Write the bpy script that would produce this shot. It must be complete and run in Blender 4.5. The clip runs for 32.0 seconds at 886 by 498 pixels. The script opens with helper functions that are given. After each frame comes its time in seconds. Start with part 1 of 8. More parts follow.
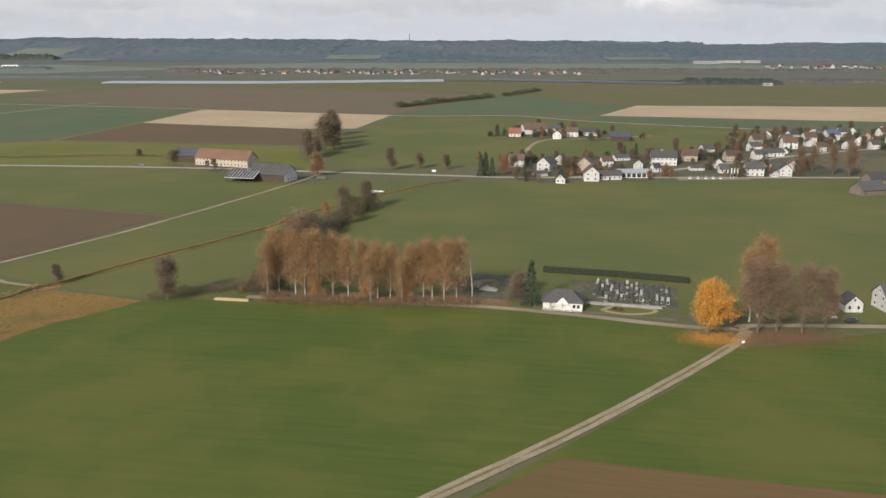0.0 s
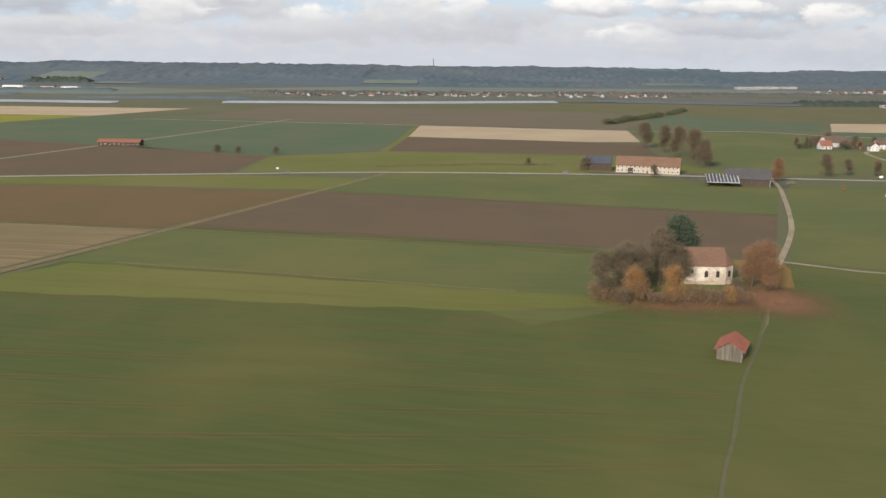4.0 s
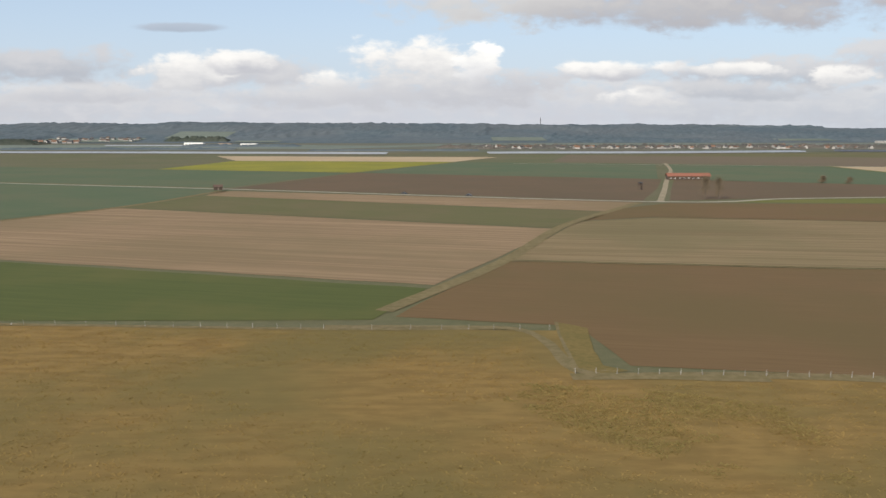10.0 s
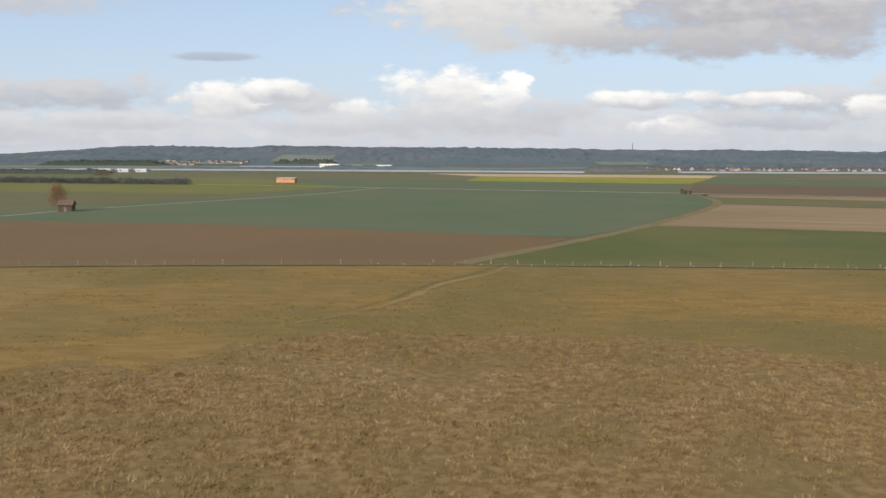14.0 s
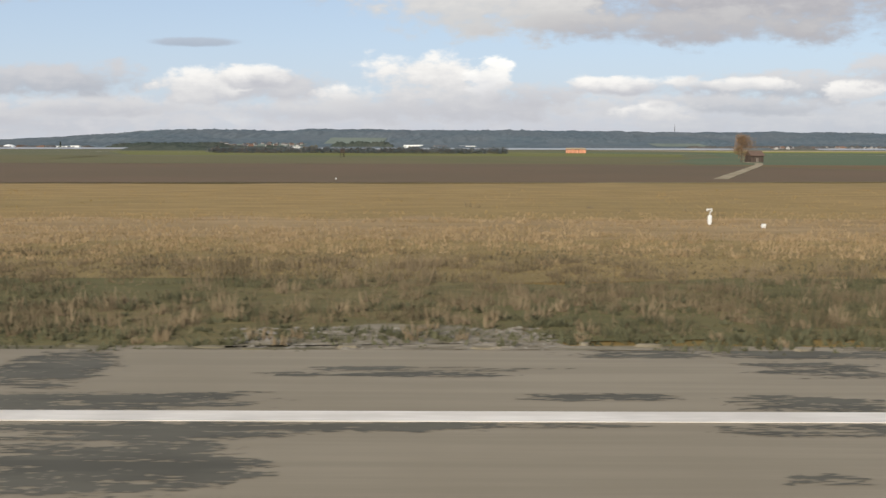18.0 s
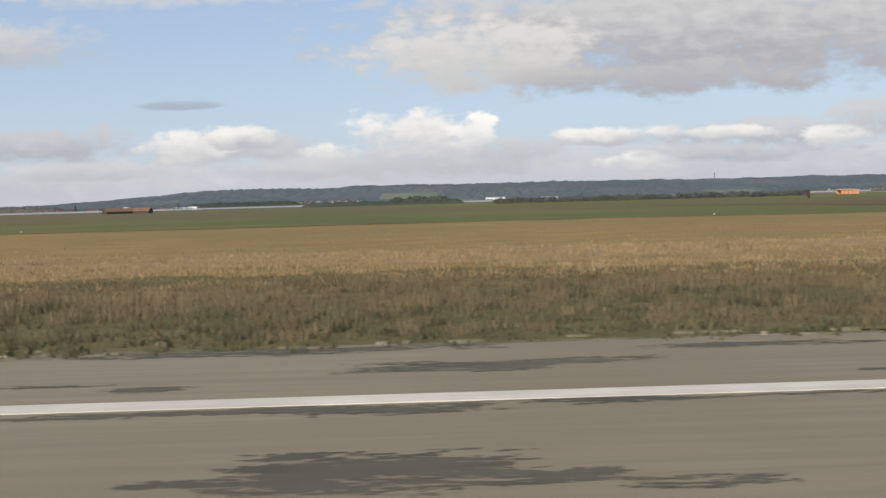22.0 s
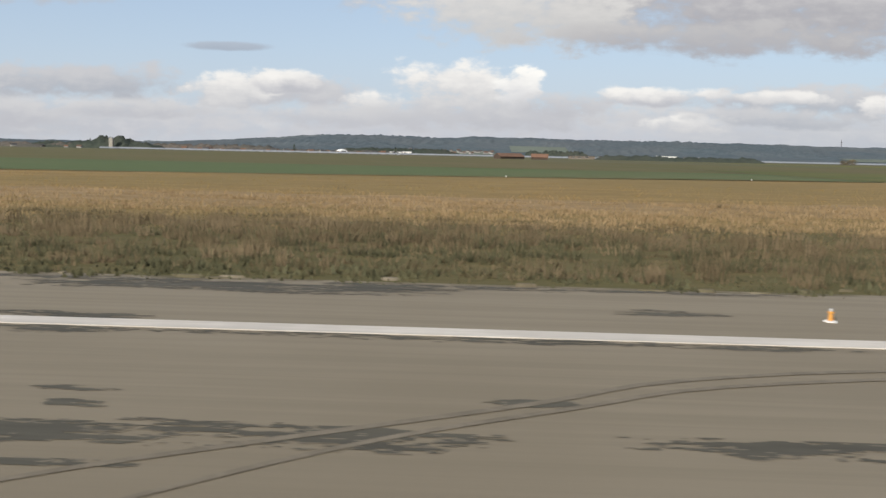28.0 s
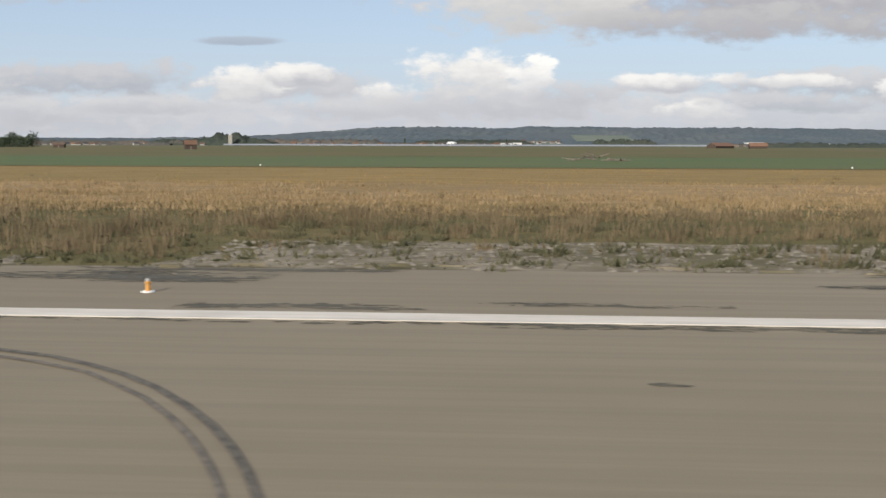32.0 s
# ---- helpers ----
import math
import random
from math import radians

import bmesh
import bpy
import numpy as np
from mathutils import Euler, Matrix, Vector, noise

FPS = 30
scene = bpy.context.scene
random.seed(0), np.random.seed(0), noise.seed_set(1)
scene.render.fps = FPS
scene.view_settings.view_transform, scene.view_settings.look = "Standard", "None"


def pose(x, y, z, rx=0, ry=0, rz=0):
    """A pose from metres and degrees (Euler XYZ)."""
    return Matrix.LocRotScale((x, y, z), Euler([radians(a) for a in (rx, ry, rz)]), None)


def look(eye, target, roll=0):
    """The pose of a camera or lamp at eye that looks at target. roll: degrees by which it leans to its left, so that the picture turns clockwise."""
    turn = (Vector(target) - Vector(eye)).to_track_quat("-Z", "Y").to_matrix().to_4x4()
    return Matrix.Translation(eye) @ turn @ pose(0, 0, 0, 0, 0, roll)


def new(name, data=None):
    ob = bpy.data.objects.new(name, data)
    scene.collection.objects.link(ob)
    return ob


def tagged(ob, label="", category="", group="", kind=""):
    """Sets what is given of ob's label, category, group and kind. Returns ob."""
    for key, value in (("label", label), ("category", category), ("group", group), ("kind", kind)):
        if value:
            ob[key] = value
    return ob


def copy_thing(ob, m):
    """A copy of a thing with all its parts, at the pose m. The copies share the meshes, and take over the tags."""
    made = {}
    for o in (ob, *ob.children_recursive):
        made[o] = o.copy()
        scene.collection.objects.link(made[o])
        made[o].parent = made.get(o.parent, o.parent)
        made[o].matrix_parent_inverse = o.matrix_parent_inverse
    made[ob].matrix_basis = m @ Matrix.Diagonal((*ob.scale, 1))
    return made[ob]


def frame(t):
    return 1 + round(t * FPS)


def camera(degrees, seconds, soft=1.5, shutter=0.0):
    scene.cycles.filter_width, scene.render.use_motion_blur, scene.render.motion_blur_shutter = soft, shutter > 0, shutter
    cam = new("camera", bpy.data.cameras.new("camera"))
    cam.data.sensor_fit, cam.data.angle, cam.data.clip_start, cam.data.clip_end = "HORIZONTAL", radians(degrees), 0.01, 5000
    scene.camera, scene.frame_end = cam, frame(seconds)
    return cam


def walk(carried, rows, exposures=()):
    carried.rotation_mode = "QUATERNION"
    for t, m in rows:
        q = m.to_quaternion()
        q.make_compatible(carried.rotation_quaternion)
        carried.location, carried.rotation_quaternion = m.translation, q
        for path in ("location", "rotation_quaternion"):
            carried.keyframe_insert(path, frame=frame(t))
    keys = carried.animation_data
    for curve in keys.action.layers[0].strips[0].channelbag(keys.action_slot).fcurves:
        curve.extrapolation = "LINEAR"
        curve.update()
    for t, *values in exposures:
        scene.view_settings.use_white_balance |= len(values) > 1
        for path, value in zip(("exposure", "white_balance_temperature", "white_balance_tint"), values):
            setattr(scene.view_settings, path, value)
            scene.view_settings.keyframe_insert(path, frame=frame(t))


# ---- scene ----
cam = camera(56.4, 32.0, soft=1.5, shutter=0.045)
PATH = [
    (0.0, pose(-0.00, -1.94, 39.443, 75.83, -0.03, 1.00)),
    (0.5, pose(-18.59, -1.93, 38.595, 75.92, -0.15, 0.06)),
    (1.0, pose(-37.18, -1.91, 37.740, 75.92, -0.14, -0.06)),
    (1.5, pose(-55.76, -1.90, 36.879, 75.94, -0.23, -0.12)),
    (2.0, pose(-74.31, -1.88, 36.018, 76.47, -0.40, -1.10)),
    (2.5, pose(-92.80, -1.87, 35.160, 76.93, -0.73, -1.56)),
    (3.0, pose(-111.32, -1.85, 34.291, 77.02, -0.61, -1.58)),
    (3.5, pose(-129.90, -1.84, 33.413, 77.19, -0.62, -1.53)),
    (5.5, pose(-206.96, -1.80, 29.607, 79.69, 1.20, -1.10)),
    (6.0, pose(-226.50, -1.79, 28.598, 79.93, 1.64, -0.85)),
    (6.5, pose(-246.08, -1.78, 27.576, 80.11, 2.12, -0.15)),
    (7.0, pose(-265.68, -1.77, 26.528, 80.38, 2.48, 0.80)),
    (7.5, pose(-285.28, -1.75, 25.452, 81.77, 1.72, 0.93)),
    (8.0, pose(-304.87, -1.74, 24.363, 83.19, -0.84, -1.02)),
    (8.5, pose(-324.42, -1.72, 23.270, 83.20, -0.85, -1.45)),
    (9.0, pose(-343.91, -1.70, 22.193, 82.91, -0.53, -1.31)),
    (9.5, pose(-363.33, -1.68, 21.144, 82.42, -0.33, -0.96)),
    (10.0, pose(-382.69, -1.65, 20.121, 81.96, 0.05, -0.54)),
    (10.5, pose(-401.96, -1.63, 19.112, 81.71, 0.25, -0.24)),
    (11.0, pose(-421.17, -1.61, 18.095, 81.74, 0.46, 0.05)),
    (11.5, pose(-440.37, -1.59, 17.062, 81.92, 0.45, 0.48)),
    (12.0, pose(-459.58, -1.57, 16.003, 82.29, 0.06, 0.85)),
    (12.5, pose(-478.84, -1.54, 14.909, 82.36, -0.06, 1.00)),
    (13.0, pose(-498.14, -1.50, 13.780, 82.50, -0.10, 1.21)),
    (13.5, pose(-517.48, -1.47, 12.614, 83.22, -0.24, 1.55)),
    (14.0, pose(-536.85, -1.43, 11.416, 83.87, -0.23, 1.51)),
    (14.5, pose(-556.23, -1.39, 10.193, 83.88, -0.38, 1.39)),
    (16.5, pose(-633.46, -1.09, 5.184, 83.66, -0.51, 1.08)),
    (17.0, pose(-652.18, -0.98, 4.441, 83.50, -0.56, 0.91)),
    (17.5, pose(-670.77, -0.87, 3.798, 83.26, -0.22, 0.64)),
    (18.0, pose(-689.21, -0.75, 3.280, 82.92, -0.09, 0.25)),
    (18.5, pose(-707.47, -0.63, 2.894, 82.70, 0.15, 0.01)),
    (19.0, pose(-725.56, -0.52, 2.684, 82.69, 0.33, -0.11)),
    (19.5, pose(-743.48, -0.41, 2.513, 82.70, 0.20, -0.08)),
    (20.0, pose(-761.28, -0.30, 2.393, 82.71, 0.22, -0.16)),
    (20.5, pose(-779.04, -0.20, 2.359, 83.27, 0.70, -0.59)),
    (21.0, pose(-796.72, -0.11, 2.325, 84.79, 1.60, -0.47)),
    (21.5, pose(-814.24, -0.04, 2.223, 85.66, 1.64, -0.34)),
    (22.0, pose(-831.54, 0.01, 2.185, 86.67, 1.59, -0.67)),
    (22.5, pose(-848.62, 0.05, 2.157, 87.03, 1.46, 0.31)),
    (23.0, pose(-865.47, 0.07, 2.132, 87.30, 0.89, 1.77)),
    (23.5, pose(-882.09, 0.07, 2.066, 87.09, -0.61, 2.11)),
    (24.0, pose(-898.48, 0.07, 2.043, 86.23, -1.88, 1.55)),
    (24.5, pose(-914.64, 0.05, 2.060, 85.15, -0.92, 1.86)),
    (25.0, pose(-930.62, 0.03, 2.062, 84.26, -0.28, 2.15)),
    (25.5, pose(-946.45, 0.00, 2.049, 82.82, -0.29, 2.36)),
    (27.5, pose(-1006.29, -0.11, 2.028, 83.15, -0.90, 2.34)),
    (28.0, pose(-1020.34, -0.08, 2.017, 83.42, -1.26, 2.21)),
    (28.5, pose(-1034.24, -0.05, 2.006, 84.14, -1.09, 1.76)),
    (29.0, pose(-1047.98, -0.00, 1.985, 84.46, -0.70, 1.60)),
    (29.5, pose(-1061.51, 0.05, 1.969, 84.58, -0.68, 1.52)),
    (30.0, pose(-1074.81, 0.12, 1.956, 84.65, -0.64, 1.46)),
    (30.5, pose(-1087.83, 0.19, 1.922, 84.21, -0.57, 1.16)),
    (31.0, pose(-1100.63, 0.27, 1.894, 83.26, -0.59, 1.85)),
    (31.5, pose(-1113.28, 0.36, 1.858, 82.74, -0.50, 2.85)),
    (32.0, pose(-1125.85, 0.46, 1.849, 82.77, -0.16, 3.14)),
]
walk(cam, PATH, [(0.0, 0.58), (4.0, 0.60), (9.0, 0.58), (13.0, 0.60), (17.0, 0.56), (20.0, 0.48), (23.0, 0.44), (28.0, 0.45), (32.0, 0.50)])

# The tour may cover 4 m in a tenth of a second at most, and this aircraft lands at about 80 m/s:
# the whole place is therefore built at one uniform model scale S. All sizes and places below are
# in true metres, and part(), link() and at() bring them to the model.
S = 0.475


# ---- sky, sun ----
def node(nt, kind, **inputs):
    n = nt.nodes.new(kind)
    for key, value in inputs.items():
        key = int(key[1:]) if key[0] == "_" and key[1:].isdigit() else key
        if isinstance(value, bpy.types.NodeSocket):
            nt.links.new(value, n.inputs[key])
        else:
            n.inputs[key].default_value = value
    return n


def calc(nt, op, a, b=0.0, c=0.0):
    n = nt.nodes.new("ShaderNodeMath")
    n.operation = op
    for k, v in enumerate((a, b, c)):
        if isinstance(v, bpy.types.NodeSocket):
            nt.links.new(v, n.inputs[k])
        else:
            n.inputs[k].default_value = v
    return n.outputs[0]


def blend(nt, fac, a, b):
    n = nt.nodes.new("ShaderNodeMix")
    n.data_type = "RGBA"
    for k, v in ((0, fac), (6, a), (7, b)):
        if isinstance(v, bpy.types.NodeSocket):
            nt.links.new(v, n.inputs[k])
        else:
            n.inputs[k].default_value = (*v, 1) if isinstance(v, tuple) else v
    return n.outputs[2]


def ease(nt, v, lo, hi):
    n = nt.nodes.new("ShaderNodeMapRange")
    n.interpolation_type = "SMOOTHSTEP"
    nt.links.new(v, n.inputs[0])
    n.inputs[1].default_value, n.inputs[2].default_value = lo, hi
    return n.outputs[0]


SUN_TURN, SUN_HEIGHT = radians(212), radians(27)     # from behind the seat, low over the far side of the runway

world = bpy.data.worlds.new("sky")
scene.world = world
world.use_nodes = True
nt = world.node_tree
nt.nodes.clear()
way = node(nt, "ShaderNodeTexCoord").outputs["Generated"]
split = node(nt, "ShaderNodeSeparateXYZ", _0=way)
dx, dy, dz = split.outputs
depth = calc(nt, "MAXIMUM", dy, 0.08)
u, v = calc(nt, "DIVIDE", dx, depth), calc(nt, "DIVIDE", dz, depth)
air = nt.nodes.new("ShaderNodeTexSky")
air.sky_type, air.sun_disc = "NISHITA", False
air.sun_elevation, air.sun_rotation = SUN_HEIGHT, SUN_TURN
air.air_density, air.dust_density, air.ozone_density = 1.1, 0.5, 2.5
clear = node(nt, "ShaderNodeVectorMath", _0=air.outputs[0])
clear.operation = "SCALE"
clear.inputs[3].default_value = 0.085
flat = node(nt, "ShaderNodeCombineXYZ", _0=u, _1=calc(nt, "MULTIPLY", v, 1.9))
puff = node(nt, "ShaderNodeTexNoise", Vector=flat.outputs[0], Scale=11.0, Detail=7.0, Roughness=0.58)
fluff = node(nt, "ShaderNodeTexNoise", Vector=flat.outputs[0], Scale=34.0, Detail=5.0, Roughness=0.55)
layer = node(nt, "ShaderNodeCombineXYZ", _0=calc(nt, "MULTIPLY", u, 0.35), _1=calc(nt, "MULTIPLY", v, 2.4))
streak = node(nt, "ShaderNodeTexNoise", Vector=layer.outputs[0], Scale=24.0, Detail=5.0, Roughness=0.55)
bend = calc(nt, "SUBTRACT", puff.outputs[0], 0.5)
bend2 = calc(nt, "SUBTRACT", fluff.outputs[0], 0.5)
bend3 = calc(nt, "SUBTRACT", streak.outputs[0], 0.5)
# a pale veil towards the horizon, then the clouds one behind the other
sky = blend(nt, 0.62, clear.outputs[0], (0.355, 0.445, 0.585))
sky = blend(nt, calc(nt, "MULTIPLY", ease(nt, v, 0.26, 0.02), 0.55), sky, (0.43, 0.49, 0.56))
sky = blend(nt, calc(nt, "MULTIPLY", ease(nt, v, 0.13, 0.02), 0.50), sky, (0.40, 0.435, 0.48))


def cloud(sky, cu, cv, ru, rv, top, base, soft=0.9, thick=1.0, ragged=1.0):
    """One cloud at a direction (sideways, up), with its half width and half height, lit on its upper side."""
    a = calc(nt, "DIVIDE", calc(nt, "SUBTRACT", u, cu), ru)
    b = calc(nt, "DIVIDE", calc(nt, "SUBTRACT", v, cv), rv)
    far = calc(nt, "ADD", calc(nt, "MULTIPLY", a, a), calc(nt, "MULTIPLY", b, b))
    far = calc(nt, "MULTIPLY_ADD", bend, -3.5 * ragged, far)
    far = calc(nt, "MULTIPLY_ADD", bend2, -2.4 * ragged, far)
    far = calc(nt, "MULTIPLY_ADD", bend3, -0.8, far)
    cover = calc(nt, "MULTIPLY", ease(nt, far, 1.2, 1.15 - soft * 1.1), thick)
    light = calc(nt, "MULTIPLY_ADD", bend2, 1.6, calc(nt, "MULTIPLY_ADD", bend, 0.9, b))
    light = calc(nt, "MULTIPLY_ADD", bend3, 1.0, light)
    shade = blend(nt, ease(nt, light, -0.85, 0.85), base, top)
    return blend(nt, cover, sky, shade)


WHITE, PALE, GREY, DULL = (0.68, 0.665, 0.64), (0.475, 0.475, 0.485), (0.375, 0.38, 0.41), (0.315, 0.335, 0.375)
bank_at = calc(nt, "MULTIPLY_ADD", bend2, -0.050, calc(nt, "MULTIPLY_ADD", bend, -0.13, v))
bank_light = calc(nt, "MULTIPLY_ADD", bend2, 1.7, calc(nt, "MULTIPLY_ADD", bend3, 1.1, calc(nt, "MULTIPLY", v, 6.0)))
bank_shade = blend(nt, ease(nt, bank_light, 0.0, 0.75), (0.42, 0.435, 0.47), (0.585, 0.58, 0.575))
sky = blend(nt, calc(nt, "MULTIPLY", ease(nt, bank_at, 0.082, 0.050), 0.72), sky, bank_shade)
for spec in (
    (-0.62, 0.034, 0.40, 0.034, PALE, GREY, 1.1, 0.8), (0.05, 0.034, 0.60, 0.034, PALE, (0.41, 0.42, 0.46), 1.1, 0.85),
    (0.55, 0.030, 0.40, 0.028, (0.45, 0.46, 0.48), (0.36, 0.38, 0.42), 1.1, 0.7),
    (-0.50, 0.078, 0.20, 0.024, (0.44, 0.44, 0.455), DULL, 1.0, 0.95), (-0.60, 0.040, 0.14, 0.018, PALE, GREY, 1.0, 0.85),
    (-0.78, 0.070, 0.20, 0.040, PALE, DULL, 1.0, 0.9), (-0.42, 0.046, 0.10, 0.012, PALE, GREY, 1.0, 0.8), (-0.66, 0.092, 0.09, 0.010, PALE, GREY, 1.0, 0.8),
    (-0.245, 0.070, 0.135, 0.022, PALE, GREY, 1.0, 0.95), (-0.300, 0.074, 0.070, 0.022, WHITE, PALE, 0.8, 0.95), (-0.225, 0.082, 0.050, 0.014, WHITE, GREY, 0.8, 0.9),
    (-0.115, 0.062, 0.045, 0.014, WHITE, PALE, 0.8, 0.9), (-0.175, 0.042, 0.10, 0.014, PALE, GREY, 1.0, 0.7),
    (0.03, 0.050, 0.16, 0.026, PALE, GREY, 1.0, 0.9), (-0.025, 0.083, 0.085, 0.030, WHITE, PALE, 0.9, 1.0),
    (0.052, 0.083, 0.030, 0.026, (0.73, 0.72, 0.69), (0.54, 0.54, 0.55), 0.6, 1.0), (0.105, 0.062, 0.070, 0.018, PALE, GREY, 1.0, 0.85),
    (0.235, 0.072, 0.110, 0.012, WHITE, GREY, 0.9, 0.95), (0.42, 0.070, 0.15, 0.022, PALE, DULL, 0.9, 0.95),
    (0.255, 0.042, 0.055, 0.012, WHITE, PALE, 0.8, 0.85), (0.49, 0.066, 0.045, 0.014, WHITE, PALE, 0.7, 0.9), (0.36, 0.074, 0.06, 0.009, WHITE, PALE, 0.8, 0.85),
    (0.36, 0.050, 0.12, 0.014, PALE, DULL, 1.0, 0.8), (0.62, 0.090, 0.14, 0.030, PALE, GREY, 0.9, 0.95),
    (-0.300, 0.1225, 0.058, 0.0062, (0.33, 0.37, 0.43), (0.29, 0.33, 0.39), 0.8, 0.9, 0.35),
    (-0.56, 0.198, 0.17, 0.036, PALE, (0.37, 0.38, 0.41), 1.0, 0.95, 0.8), (-0.28, 0.262, 0.34, 0.024, PALE, PALE, 1.2, 0.85),
    (0.34, 0.200, 0.46, 0.080, (0.49, 0.48, 0.475), (0.315, 0.31, 0.33), 0.8, 0.98, 0.6),
    (0.06, 0.172, 0.17, 0.050, (0.55, 0.54, 0.525), (0.44, 0.435, 0.43), 0.9, 0.9, 0.8),
    (0.28, 0.140, 0.22, 0.022, (0.40, 0.395, 0.40), (0.31, 0.305, 0.325), 1.0, 0.85, 0.7),
    (0.30, 0.300, 0.60, 0.060, (0.52, 0.51, 0.505), (0.38, 0.38, 0.40), 1.0, 0.9),
):
    sky = cloud(sky, *spec)
# overhead and behind, broken cloud goes on
dome = node(nt, "ShaderNodeTexNoise", Vector=way, Scale=2.6, Detail=6.0, Roughness=0.55)
rest = blend(nt, ease(nt, dome.outputs[0], 0.42, 0.60), clear.outputs[0], (0.56, 0.56, 0.57))
sky = blend(nt, calc(nt, "MAXIMUM", ease(nt, v, 0.34, 0.52), ease(nt, dy, 0.30, 0.12)), sky, rest)
shine = node(nt, "ShaderNodeBackground", Color=sky, Strength=1.0)
nt.links.new(shine.outputs[0], node(nt, "ShaderNodeOutputWorld").inputs[0])

sun = new("sun", bpy.data.lights.new("sun", "SUN"))
sun.data.energy, sun.data.angle, sun.data.color = 3.1, radians(9), (1.0, 0.93, 0.82)
sun.matrix_world = look((0, 0, 0), (-math.sin(SUN_TURN) * math.cos(SUN_HEIGHT), -math.cos(SUN_TURN) * math.cos(SUN_HEIGHT), -math.sin(SUN_HEIGHT)))


# ---- materials ----
def surf(name, low, high, third=None, fine=2.0, broad=0.02, stretch=(1, 1, 1), turn=0.0, rough=0.9, bump=0.0, metal=0.0,
         each=0.0, island=0.0, third_amount=0.6, gloss=0.5, contrast=(0.35, 0.65)):
    """Two colours mixed by grain, a third in broad patches; fine and broad are repeats in a true metre."""
    m = bpy.data.materials.new(name)
    m.use_nodes = True
    nt = m.node_tree
    skin = nt.nodes["Principled BSDF"]
    place = node(nt, "ShaderNodeTexCoord").outputs["Object"]
    lie = node(nt, "ShaderNodeMapping", Vector=place)
    lie.inputs["Rotation"].default_value = (0, 0, radians(turn))
    run = node(nt, "ShaderNodeMapping", Vector=lie.outputs[0])
    run.inputs["Scale"].default_value = stretch
    grain = node(nt, "ShaderNodeTexNoise", Vector=run.outputs[0], Scale=fine / S, Detail=5.0, Roughness=0.65)
    col = blend(nt, ease(nt, grain.outputs[0], *contrast), low, high)
    wide = node(nt, "ShaderNodeTexNoise", Vector=place, Scale=broad / S, Detail=4.0, Roughness=0.6)
    if third:
        col = blend(nt, calc(nt, "MULTIPLY", ease(nt, wide.outputs[0], 0.38, 0.66), third_amount), col, third)
    else:
        dim = calc(nt, "MULTIPLY_ADD", wide.outputs[0], 0.5, 0.75)
        hue = node(nt, "ShaderNodeHueSaturation", Value=dim, Color=col)
        col = hue.outputs[0]
    if each or island:
        pick = node(nt, "ShaderNodeObjectInfo").outputs["Random"] if each else node(nt, "ShaderNodeNewGeometry").outputs["Random Per Island"]
        amount = each or island
        hue = node(nt, "ShaderNodeHueSaturation", Value=calc(nt, "MULTIPLY_ADD", pick, amount, 1 - amount / 2), Color=col)
        col = hue.outputs[0]
    nt.links.new(col, skin.inputs["Base Color"])
    skin.inputs["Roughness"].default_value = rough
    skin.inputs["Metallic"].default_value = metal
    skin.inputs["Specular IOR Level"].default_value = gloss
    if bump:
        lift = node(nt, "ShaderNodeBump", Height=grain.outputs[0], Strength=bump, Distance=0.1 * S)
        nt.links.new(lift.outputs[0], skin.inputs["Normal"])
    return m


def crop(name, low, high, third=None, turn=0.0, rows=0.5, streak=0.05, **more):
    """A field's cover, drawn out along its rows."""
    more = {"broad": 0.012, "gloss": 0.15, "rough": 0.95, "bump": 0.15, "contrast": (0.25, 0.75), **more}
    return surf(name, low, high, third, fine=rows, stretch=(streak, 1, 1), turn=turn, **more)


